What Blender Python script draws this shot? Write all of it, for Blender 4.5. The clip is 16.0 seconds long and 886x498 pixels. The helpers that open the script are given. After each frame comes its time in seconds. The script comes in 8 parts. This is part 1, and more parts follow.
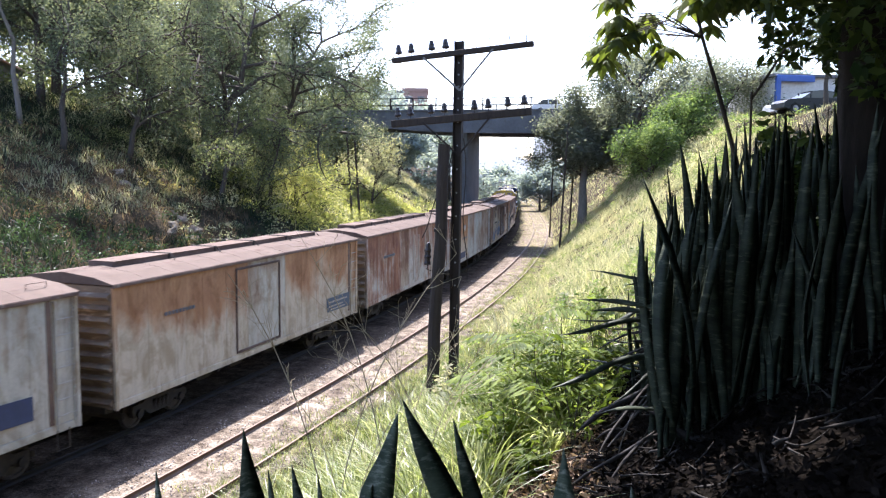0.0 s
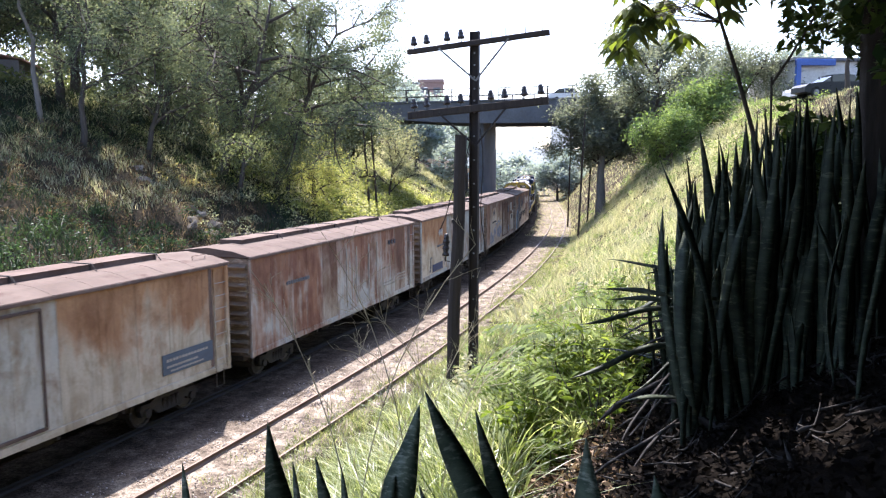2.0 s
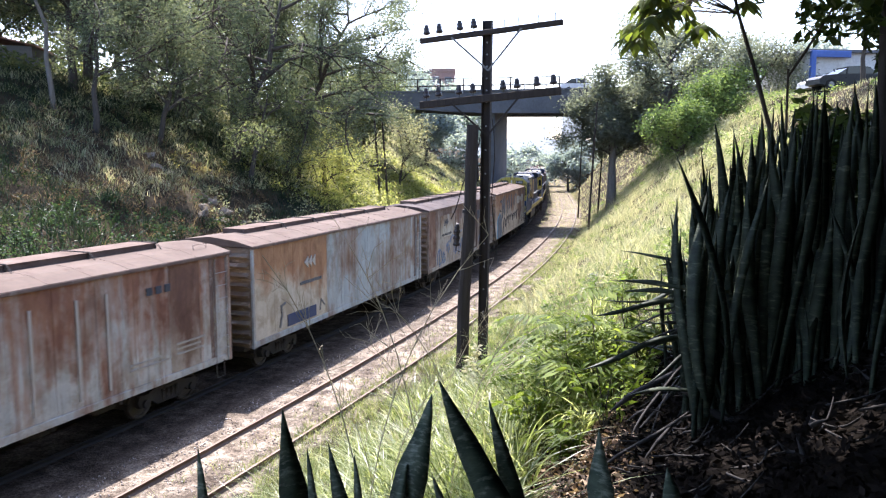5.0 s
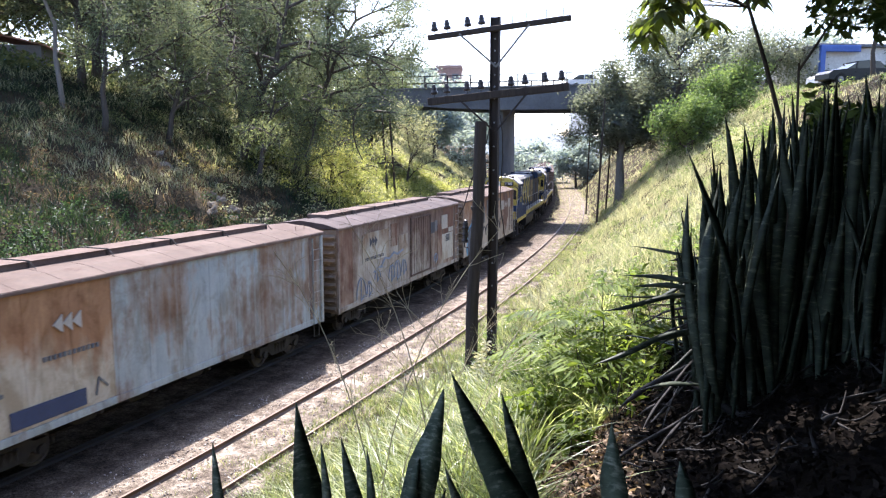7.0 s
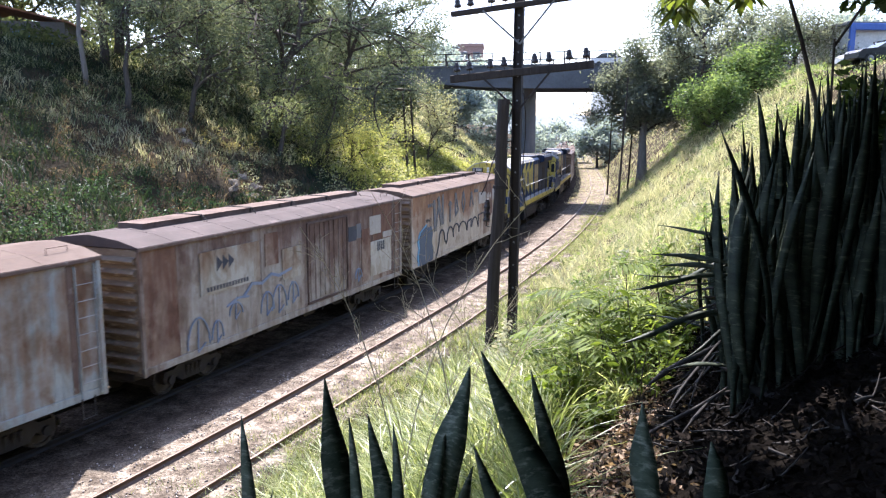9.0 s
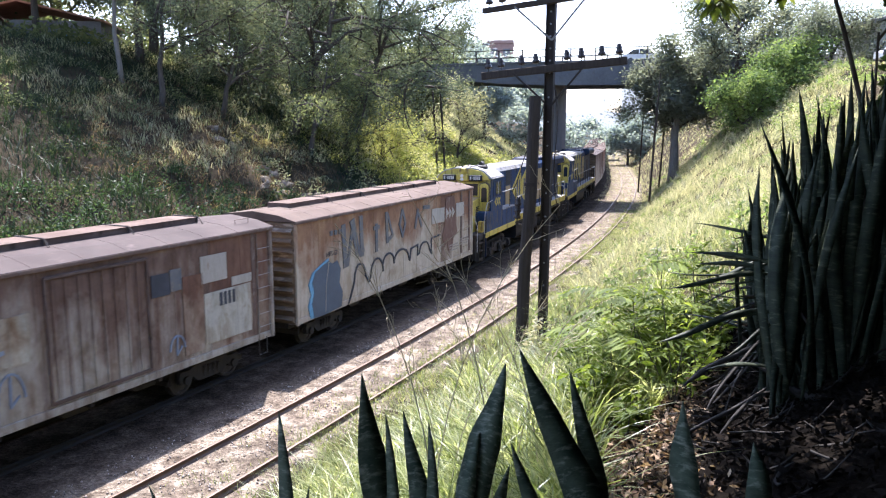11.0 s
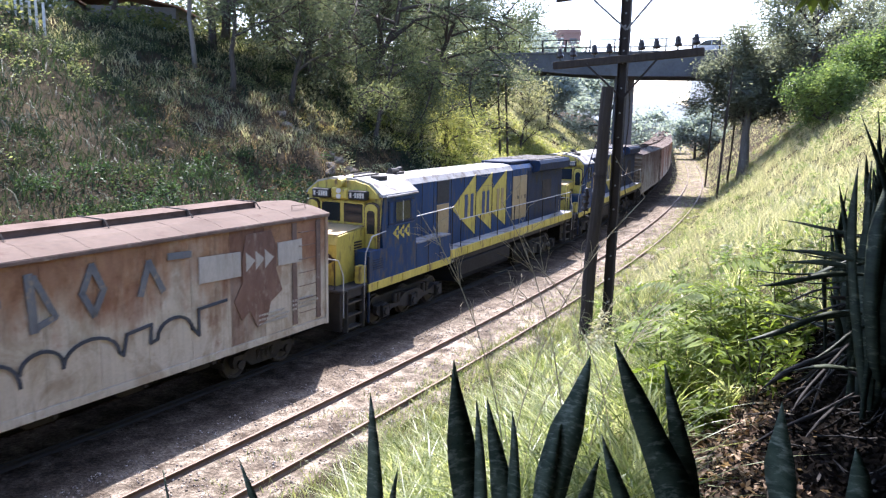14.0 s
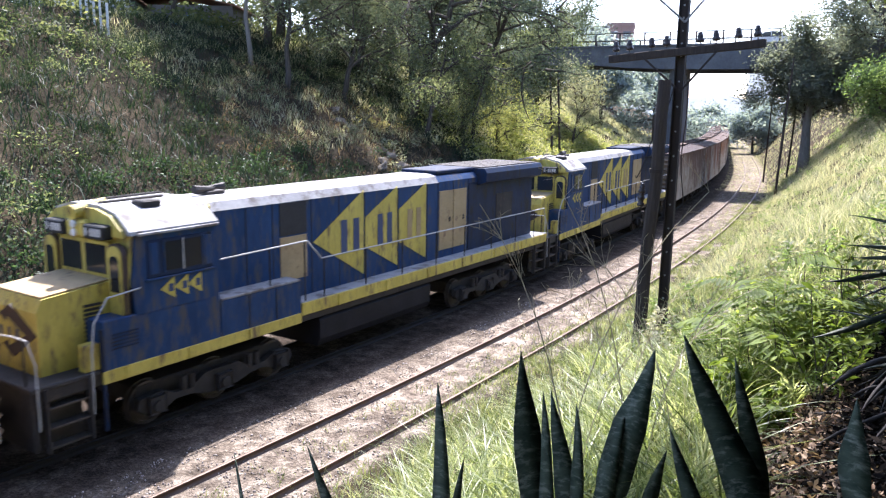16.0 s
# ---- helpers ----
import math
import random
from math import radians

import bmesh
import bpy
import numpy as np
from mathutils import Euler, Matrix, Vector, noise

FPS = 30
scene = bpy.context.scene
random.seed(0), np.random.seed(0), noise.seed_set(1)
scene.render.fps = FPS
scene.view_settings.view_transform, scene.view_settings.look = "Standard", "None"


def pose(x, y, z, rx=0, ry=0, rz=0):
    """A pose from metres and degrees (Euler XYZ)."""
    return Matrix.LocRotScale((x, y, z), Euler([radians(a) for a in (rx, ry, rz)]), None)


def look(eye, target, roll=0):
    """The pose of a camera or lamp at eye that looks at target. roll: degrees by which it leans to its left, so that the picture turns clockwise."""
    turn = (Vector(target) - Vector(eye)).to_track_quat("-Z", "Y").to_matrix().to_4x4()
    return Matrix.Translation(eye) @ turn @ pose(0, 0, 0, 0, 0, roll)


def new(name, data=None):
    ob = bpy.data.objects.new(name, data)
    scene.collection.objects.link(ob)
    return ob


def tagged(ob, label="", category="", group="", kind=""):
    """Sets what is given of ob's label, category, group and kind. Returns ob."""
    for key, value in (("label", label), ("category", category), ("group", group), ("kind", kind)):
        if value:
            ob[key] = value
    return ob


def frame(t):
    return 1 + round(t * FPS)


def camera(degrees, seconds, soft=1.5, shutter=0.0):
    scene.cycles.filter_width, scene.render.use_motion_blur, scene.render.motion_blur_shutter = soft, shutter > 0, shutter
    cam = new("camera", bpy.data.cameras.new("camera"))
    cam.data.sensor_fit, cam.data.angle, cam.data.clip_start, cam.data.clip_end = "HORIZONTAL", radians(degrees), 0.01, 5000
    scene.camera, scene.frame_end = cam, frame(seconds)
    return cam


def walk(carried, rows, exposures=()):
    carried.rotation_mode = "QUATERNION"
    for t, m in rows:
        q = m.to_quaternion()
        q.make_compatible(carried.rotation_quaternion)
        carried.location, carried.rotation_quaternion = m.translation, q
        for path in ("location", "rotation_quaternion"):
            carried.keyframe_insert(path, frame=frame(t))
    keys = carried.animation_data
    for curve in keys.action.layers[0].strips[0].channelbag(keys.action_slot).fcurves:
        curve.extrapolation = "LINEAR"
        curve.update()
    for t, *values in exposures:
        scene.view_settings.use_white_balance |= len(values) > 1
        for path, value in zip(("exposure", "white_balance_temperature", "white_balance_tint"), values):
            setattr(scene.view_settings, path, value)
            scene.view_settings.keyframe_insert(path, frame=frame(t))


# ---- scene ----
# Camera: held by hand high on the bank, panning slowly to the left.
# seconds, x, y, z, turn to the left, tilt down, roll (metres, degrees); z = 0 is the top of the rails
PATH = [
    (0, 0.000, -0.000, 7.100, 0.00, 5.67, 0.63),
    (0.5, 0.004, -0.024, 7.108, -0.19, 5.34, 0.57),
    (1, -0.007, -0.003, 7.102, 0.26, 5.76, 0.22),
    (1.5, -0.007, 0.008, 7.098, 0.95, 5.65, -0.14),
    (2, -0.008, -0.005, 7.100, 1.34, 6.33, -0.31),
    (2.5, -0.016, -0.004, 7.097, 1.35, 6.63, -0.10),
    (3, -0.019, -0.013, 7.103, 1.26, 6.82, -0.19),
    (3.5, -0.025, -0.007, 7.100, 1.59, 7.13, -0.29),
    (6, -0.042, -0.021, 7.105, 2.18, 6.94, 0.30),
    (6.5, -0.050, -0.025, 7.095, 2.26, 6.84, 0.16),
    (7, -0.053, -0.026, 7.093, 2.63, 7.31, -0.09),
    (7.5, -0.063, -0.022, 7.090, 2.92, 7.76, -0.10),
    (8, -0.067, -0.024, 7.089, 3.34, 7.86, -0.16),
    (8.5, -0.083, -0.008, 7.084, 3.71, 8.19, -0.01),
    (9, -0.101, 0.006, 7.070, 4.08, 8.84, 0.19),
    (11.5, -0.163, 0.018, 7.065, 6.82, 9.14, 0.12),
    (12, -0.192, 0.007, 7.065, 7.25, 9.30, 0.23),
    (12.5, -0.219, 0.014, 7.054, 7.49, 9.48, 0.51),
    (13, -0.251, -0.011, 7.068, 8.63, 9.95, 0.69),
    (13.5, -0.278, 0.022, 7.055, 9.28, 9.89, 0.96),
    (14, -0.303, -0.016, 7.059, 10.63, 9.89, 1.16),
    (14.5, -0.329, -0.060, 7.063, 12.37, 10.09, 1.24),
    (15, -0.360, -0.048, 7.050, 14.28, 10.47, 1.29),
    (15.5, -0.368, -0.072, 7.046, 14.87, 10.64, 0.97),
    (16, -0.373, -0.078, 7.051, 14.39, 10.30, 0.83),
]


def held(x, y, z, turn, tilt, roll):
    return pose(x, y, z, 90 - tilt, 0, turn) @ pose(0, 0, 0, 0, 0, roll)


cam = camera(59.9, 16.0, soft=1.2, shutter=0.4)
walk(cam, [(row[0], held(*row[1:])) for row in PATH], exposures=[(0, 1.78, 6010, 20), (9.0, 1.78, 5970, 20), (16.0, 1.76, 5870, 20)])

# ---- light: hazy morning sun ahead of the camera, a little to its left ----
SUN = Vector((-0.147, 0.68, 1.0)).normalized()
world = bpy.data.worlds.new("sky")
scene.world = world
world.use_nodes = True
wn = world.node_tree
sky = wn.nodes.new("ShaderNodeTexSky")
sky.sky_type, sky.sun_disc = "NISHITA", False
sky.sun_elevation = math.asin(SUN.z)
sky.sun_rotation = math.atan2(SUN.x, SUN.y)
sky.air_density, sky.dust_density, sky.ozone_density = 1.0, 1.5, 1.0
wn.nodes["Background"].inputs["Strength"].default_value = 0.15
wn.links.new(sky.outputs[0], wn.nodes["Background"].inputs["Color"])
lamp = bpy.data.lights.new("sun", "SUN")
lamp.energy, lamp.angle, lamp.color = 5.0, radians(0.6), (1.0, 0.95, 0.86)
sun = new("sun", lamp)
sun.matrix_world = look(SUN * 60, (0, 0, 0))

# ---- the line of the tracks ----
# The inner rail of the empty track as x over y, and arc length along it (0 at y = 20).
_y = np.concatenate([np.linspace(-60, 120, 1500), np.linspace(120.5, 700, 500)])
_c = (4.34029e-06, -2.160954e-03, 0.422795, -13.1934)
_yc = np.minimum(_y, 120.0)
_slope = 3 * _c[0] * _yc ** 2 + 2 * _c[1] * _yc + _c[2]
_x = ((_c[0] * _yc + _c[1]) * _yc + _c[2]) * _yc + _c[3] + (_y - _yc) * _slope
_s = np.concatenate([[0], np.cumsum(np.hypot(np.diff(_x), np.diff(_y)))])
_s -= np.interp(20, _y, _s)
TRAIN_SIDE = 3.9     # centre of the train's track, left of the inner rail


def along(s, left=0.0):
    """x, y and heading (degrees from +y towards +x) at arc length s, some metres left of the inner rail."""
    k = np.arctan(np.interp(s, _s, _slope))
    x, y = np.interp(s, _s, _x), np.interp(s, _s, _y)
    return x - np.cos(k) * left, y + np.sin(k) * left, np.degrees(k)


def left_of(x, y):
    """How far points lie to the left of the inner rail, and their arc length."""
    x, y = np.asarray(x, float).ravel(), np.asarray(y, float).ravel()
    px, py, pk, ps = _x[::6], _y[::6], np.arctan(_slope)[::6], _s[::6]
    out, arc = np.empty(len(x)), np.empty(len(x))
    for a in range(0, len(x), 4000):
        b = slice(a, a + 4000)
        d = (x[b, None] - px) ** 2 + (y[b, None] - py) ** 2
        i = d.argmin(1)
        out[b] = -(x[b] - px[i]) * np.cos(pk[i]) + (y[b] - py[i]) * np.sin(pk[i])
        arc[b] = ps[i] + (x[b] - px[i]) * np.sin(pk[i]) + (y[b] - py[i]) * np.cos(pk[i])
    return out, arc


def wave(x, y, size, seed):
    """Smooth bumps between about -1 and 1, some metres across."""
    r = np.random.RandomState(seed)
    z = 0
    for k in range(5):
        a, ph, f = r.uniform(0, 6.28), r.uniform(0, 6.28), r.uniform(0.6, 1.9) * 6.28 / size
        z = z + np.sin((x * np.cos(a) + y * np.sin(a)) * f + ph + 1.3 * np.sin((x * np.sin(a) - y * np.cos(a)) * f * 0.6 + ph))
    return z / 3.2


def height(x, y):
    """Height of the ground: a level bed for two tracks in a cutting with steep banks, and level land above."""
    x, y = np.broadcast_arrays(np.asarray(x, float), np.asarray(y, float))
    shape = x.shape
    x, y = x.ravel(), y.ravel()
    l, s = left_of(x, y)
    fade = np.clip((s - 170) / 160, 0, 1)
    lt = np.clip((l - 7.6) * 0.5, 0, 12.4)
    rt = np.clip((-l - 2.9) * (0.6 - 0.05 * np.clip((s - 6) / 10, 0, 1) + 0.40 * np.clip((s - 24) / 24, 0, 1)), 0, 11.2)
    up = np.maximum(lt, rt) * (1 - 0.75 * fade)
    soft = np.clip(up / 1.5, 0, 1)
    rough = 0.30 * wave(x, y, 6.0, 3) + 0.12 * wave(x, y, 1.7, 4)
    near = np.clip((np.hypot(x - 0.5, y - 3.0) - 2.0) / 5.0, 0.15, 1)
    z = -0.14 + up + soft * rough * near + 0.012 * wave(x, y, 2.9, 5) * (1 - soft)
    return z.reshape(shape)


# ---- mesh building ----
class Build:
    """Collects vertices and faces of one mesh."""

    def __init__(self):
        self.v, self.f = [], []

    def add(self, verts, faces):
        n = len(self.v)
        self.v += [tuple(map(float, p)) for p in verts]
        self.f += [tuple(i + n for i in f) for f in faces]
        return self

    def box(self, x0, x1, y0, y1, z0, z1, c=0.0, m=None):
        """A box, with chamfered edges where c is given, moved by m."""
        if c <= 0:
            v = [(x, y, z) for x in (x0, x1) for y in (y0, y1) for z in (z0, z1)]
            f = [(0, 1, 3, 2), (4, 6, 7, 5), (0, 4, 5, 1), (2, 3, 7, 6), (0, 2, 6, 4), (1, 5, 7, 3)]
        else:
            b = bmesh.new()
            bmesh.ops.create_cube(b, size=1)
            for p in b.verts:
                p.co = ((x0 + x1) / 2 + p.co.x * (x1 - x0), (y0 + y1) / 2 + p.co.y * (y1 - y0), (z0 + z1) / 2 + p.co.z * (z1 - z0))
            bmesh.ops.bevel(b, geom=b.edges[:], offset=c, segments=1, affect="EDGES")
            b.verts.index_update()
            v, f = [p.co[:] for p in b.verts], [[p.index for p in q.verts] for q in b.faces]
            b.free()
        if m is not None:
            v = [m @ Vector(p) for p in v]
        return self.add(v, f)

    def tube(self, points, radii, n=8, ends=True):
        """A round bar along a line of points."""
        pts = [Vector(p) for p in points]
        if isinstance(radii, (int, float)):
            radii = [radii] * len(pts)
        rings, up = [], None
        for i, p in enumerate(pts):
            d = (pts[min(i + 1, len(pts) - 1)] - pts[max(i - 1, 0)]).normalized()
            if up is None:
                up = Vector((0, 0, 1)) if abs(d.z) < 0.9 else Vector((1, 0, 0))
            a = d.cross(up).normalized()
            up = a.cross(d).normalized()
            rings.append([p + (a * math.cos(6.28319 * k / n) + up * math.sin(6.28319 * k / n)) * radii[i] for k in range(n)])
        faces = [(i * n + k, i * n + (k + 1) % n, (i + 1) * n + (k + 1) % n, (i + 1) * n + k) for i in range(len(pts) - 1) for k in range(n)]
        if ends:
            faces += [tuple(range(n))[::-1], tuple((len(pts) - 1) * n + k for k in range(n))]
        return self.add([q for r in rings for q in r], faces)

    def prism(self, poly, a, b, axis="y"):
        """A flat outline pushed out between a and b along an axis; the outline lies in the other two."""
        put = {"x": lambda p, d: (d, p[0], p[1]), "y": lambda p, d: (p[0], d, p[1]), "z": lambda p, d: (p[0], p[1], d)}[axis]
        n = len(poly)
        v = [put(p, a) for p in poly] + [put(p, b) for p in poly]
        f = [tuple(range(n))[::-1], tuple(range(n, 2 * n))] + [(i, (i + 1) % n, n + (i + 1) % n, n + i) for i in range(n)]
        return self.add(v, f)

    def ribbon(self, line, width, y0, y1):
        """A flat painted stroke in the xz plane, y0 to y1 thick."""
        for (xa, za), (xb, zb) in zip(line, line[1:]):
            d = Vector((xb - xa, zb - za)).normalized() * width / 2
            nx, nz = -d.y, d.x
            self.prism([(xa - d.x * .5 + nx, za - d.y * .5 + nz), (xa - d.x * .5 - nx, za - d.y * .5 - nz), (xb + d.x * .5 - nx, zb + d.y * .5 - nz), (xb + d.x * .5 + nx, zb + d.y * .5 + nz)], y0, y1)
        return self

    def mesh(self, name, material, smooth=False):
        me = bpy.data.meshes.new(name)
        me.from_pydata(self.v, [], self.f)
        b = bmesh.new()
        b.from_mesh(me)
        bmesh.ops.recalc_face_normals(b, faces=b.faces[:])
        b.to_mesh(me)
        b.free()
        me.materials.append(material)
        if smooth:
            me.polygons.foreach_set("use_smooth", [True] * len(me.polygons))
        return me


def part(name, build, material, parent=None, label="", smooth=False, at=None):
    """Links a Build (or a finished mesh) as one mesh object, under a thing or a part where one is given."""
    me = build.mesh(name, material, smooth) if isinstance(build, Build) else build
    ob = new(name, me)
    if parent is not None:
        ob.parent = parent
    if at is not None:
        ob.matrix_basis = at
    if label:
        tagged(ob, label)
    return ob


def thing(name, label, category, group="", m=None, kind=""):
    ob = new(name)
    ob.empty_display_size = 0.3
    if m is not None:
        ob.matrix_basis = m
    return tagged(ob, label, category, group, kind)


def big_mesh(name, verts, faces, material, attribute=None, smooth=False):
    """A mesh from arrays: verts n x 3, faces m x 3 or m x 4."""
    me = bpy.data.meshes.new(name)
    verts, faces = np.asarray(verts, np.float32), np.asarray(faces, np.int32)
    k = faces.shape[1]
    me.vertices.add(len(verts))
    me.vertices.foreach_set("co", verts.ravel())
    me.loops.add(faces.size)
    me.loops.foreach_set("vertex_index", faces.ravel())
    me.polygons.add(len(faces))
    me.polygons.foreach_set("loop_start", np.arange(0, faces.size, k, dtype=np.int32))
    me.polygons.foreach_set("loop_total", np.full(len(faces), k, np.int32))
    if attribute is not None:
        a = me.attributes.new("zone", "FLOAT", "POINT")
        a.data.foreach_set("value", np.asarray(attribute, np.float32))
    if smooth:
        me.polygons.foreach_set("use_smooth", np.ones(len(faces), bool))
    me.update(calc_edges=True)
    me.validate()
    me.materials.append(material)
    return me


def unit(v):
    return v / (np.linalg.norm(v, axis=-1, keepdims=True) + 1e-9)


def blades(base, length, width, lean, rs, droop=0.5, steps=3):
    """Grass blades: tapering strips that rise from base and bend over along lean (n x 2)."""
    n = len(base)
    side = rs.uniform(0, 6.283, n)
    sx = np.stack([np.cos(side), np.sin(side), np.zeros(n)], 1) * (width / 2)[:, None]
    h3 = np.concatenate([lean, np.zeros((n, 1))], 1)
    rows = []
    for k in range(steps + 1):
        u = k / steps
        rise = u - droop * u * u * 0.55
        c = base + np.stack([np.zeros(n), np.zeros(n), length * rise], 1) + h3 * (length * (0.25 * u + droop * 1.1 * u * u))[:, None]
        w = (1 - u) ** 0.7 if k < steps else 0.03
        rows += [c - sx * w, c + sx * w]
    v = np.stack(rows, 1).reshape(-1, 3)
    per = 2 * (steps + 1)
    f = np.concatenate([np.arange(n)[:, None] * per + np.array([2 * k, 2 * k + 1, 2 * k + 3, 2 * k + 2]) for k in range(steps)])
    return v, f


def leaf_quads(centre, size, rs, flat=0.3, aspect=2.2, hang=0.0):
    """Small pointed leaves (two triangles folded as one diamond) round the centres."""
    n = len(centre)
    d = unit(rs.normal(size=(n, 3)) * np.array([1, 1, 0.6]) + np.array([0, 0, -hang]))
    nn = unit(rs.normal(size=(n, 3)) + np.array([0, 0, flat * 3]))
    w = unit(np.cross(d, nn))
    size = np.broadcast_to(size, n)[:, None]
    a, b = centre - d * size * 0.5, centre + d * size * 0.5
    mid = centre - d * size * 0.05
    v = np.stack([a, mid + w * size / aspect / 2, b, mid - w * size / aspect / 2], 1).reshape(-1, 3)
    return v, np.arange(n * 4).reshape(n, 4)


def oval_leaves(root, out, size, rs, aspect=2.6):
    """Pointed oval leaves that grow from root along out, with a bent blade of two halves."""
    n = len(root)
    d = unit(out + rs.normal(size=(n, 3)) * 0.35)
    w = unit(np.cross(d, np.array([0.0, 0.0, 1.0]) + rs.normal(size=(n, 3)) * 0.5))
    up = np.cross(w, d)
    size = np.broadcast_to(size, n)[:, None]
    half = size / aspect / 2
    sag = up * size * 0.10
    v = np.stack([root, root + d * size * 0.30 + w * half * 0.85 + sag * 1.2, root + d * size * 0.62 + w * half + sag * 0.9, root + d * size - sag * 1.2,
                  root + d * size * 0.62 - w * half + sag * 0.9, root + d * size * 0.30 - w * half * 0.85 + sag * 1.2, root + d * size * 0.62 + sag * 0.3], 1).reshape(-1, 3)
    f = np.array([(0, 1, 2), (0, 2, 6), (6, 2, 3), (0, 4, 5), (0, 6, 4), (6, 3, 4)])
    return v, (np.arange(n)[:, None, None] * 7 + f[None]).reshape(-1, 3)


# ---- materials ----
def nodes_of(name):
    m = bpy.data.materials.new(name)
    m.use_nodes = True
    t = m.node_tree
    return m, t, t.nodes["Principled BSDF"]


def link(t, a, b):
    t.links.new(a, b)


def noise_node(t, vector, scale, w=None, detail=6.0, rough=0.6, distort=0.0):
    n = t.nodes.new("ShaderNodeTexNoise")
    n.inputs["Scale"].default_value, n.inputs["Detail"].default_value = scale, detail
    n.inputs["Roughness"].default_value, n.inputs["Distortion"].default_value = rough, distort
    if w is not None:
        n.noise_dimensions = "4D"
        link(t, w, n.inputs["W"])
    link(t, vector, n.inputs["Vector"])
    return n.outputs["Fac"]


def ramp_node(t, fac, stops):
    r = t.nodes.new("ShaderNodeValToRGB")
    while len(r.color_ramp.elements) < len(stops):
        r.color_ramp.elements.new(0.5)
    for e, (p, c) in zip(r.color_ramp.elements, stops):
        e.position, e.color = p, (*c, 1) if isinstance(c, tuple) else (c, c, c, 1)
    link(t, fac, r.inputs["Fac"])
    return r.outputs["Color"]


def mix_node(t, fac, a, b, blend="MIX"):
    n = t.nodes.new("ShaderNodeMix")
    n.data_type, n.blend_type = "RGBA", blend
    for sock, val in ((n.inputs[0], fac), (n.inputs[6], a), (n.inputs[7], b)):
        if isinstance(val, bpy.types.NodeSocket):
            link(t, val, sock)
        elif isinstance(val, tuple):
            sock.default_value = (*val, 1)
        else:
            sock.default_value = val
    return n.outputs[2]


def math_node(t, op, a, b):
    n = t.nodes.new("ShaderNodeMath")
    n.operation = op
    for sock, val in ((n.inputs[0], a), (n.inputs[1], b)):
        if isinstance(val, bpy.types.NodeSocket):
            link(t, val, sock)
        else:
            sock.default_value = val
    return n.outputs[0]


def coords(t, scale=(1, 1, 1)):
    c = t.nodes.new("ShaderNodeTexCoord")
    m = t.nodes.new("ShaderNodeMapping")
    m.inputs["Scale"].default_value = scale
    link(t, c.outputs["Object"], m.inputs["Vector"])
    return m.outputs["Vector"]


def chance(t, scale=40.0):
    return math_node(t, "MULTIPLY", t.nodes.new("ShaderNodeObjectInfo").outputs["Random"], scale)


def surface(name, low, high, size=1.0, rough=0.8, metal=0.0, bump=0.3, stretch=(1, 1, 1), grime=None, grime_at=0.62, spread=0.25):
    """A worn surface: two colours in patches some metres across, fine grain, and dirt where given."""
    m, t, p = nodes_of(name)
    v, w = coords(t, stretch), chance(t)
    big = noise_node(t, v, 1.0 / size, w)
    fine = noise_node(t, v, 9.0 / size, w, 4.0, 0.7)
    col = ramp_node(t, big, [(0.5 - spread, low), (0.5 + spread, high)])
    col = mix_node(t, 0.55, col, ramp_node(t, fine, [(0.25, 0.55), (0.75, 1.3)]), "MULTIPLY")
    if grime:
        g = noise_node(t, v, 2.3 / size, w, 8.0, 0.65)
        col = mix_node(t, ramp_node(t, g, [(grime_at - 0.06, 0.0), (grime_at + 0.06, 1.0)]), col, grime)
    link(t, col, p.inputs["Base Color"])
    link(t, ramp_node(t, fine, [(0.3, max(rough - 0.12, 0.05)), (0.7, min(rough + 0.1, 1))]), p.inputs["Roughness"])
    p.inputs["Metallic"].default_value = metal
    b = t.nodes.new("ShaderNodeBump")
    b.inputs["Strength"].default_value, b.inputs["Distance"].default_value = bump, 0.02 * size
    link(t, fine, b.inputs["Height"])
    link(t, b.outputs["Normal"], p.inputs["Normal"])
    return m


def foliage(name, colours, through_light=0.45, size=2.5, rough=0.6, shine=0.2):
    """Leaves or grass: each piece its own shade, patches over metres, light shining through."""
    m, t, p = nodes_of(name)
    g = t.nodes.new("ShaderNodeNewGeometry").outputs["Random Per Island"]
    big = noise_node(t, coords(t), 1.0 / size, chance(t), 3.0)
    mixed = math_node(t, "ADD", math_node(t, "MULTIPLY", g, 0.4), math_node(t, "MULTIPLY", math_node(t, "SUBTRACT", big, 0.19), 1.3))
    n = len(colours)
    col = ramp_node(t, mixed, [(0.22 + 0.6 * i / max(n - 1, 1), c) for i, c in enumerate(colours)])
    link(t, col, p.inputs["Base Color"])
    p.inputs["Roughness"].default_value = rough
    p.inputs["Specular IOR Level"].default_value = shine
    tr = t.nodes.new("ShaderNodeBsdfTranslucent")
    link(t, mix_node(t, 1.0, col, (1.55, 1.45, 0.9), "MULTIPLY"), tr.inputs["Color"])
    mx = t.nodes.new("ShaderNodeMixShader")
    mx.inputs[0].default_value = through_light
    out = t.nodes["Material Output"]
    link(t, p.outputs[0], mx.inputs[1])
    link(t, tr.outputs[0], mx.inputs[2])
    link(t, mx.outputs[0], out.inputs["Surface"])
    return m


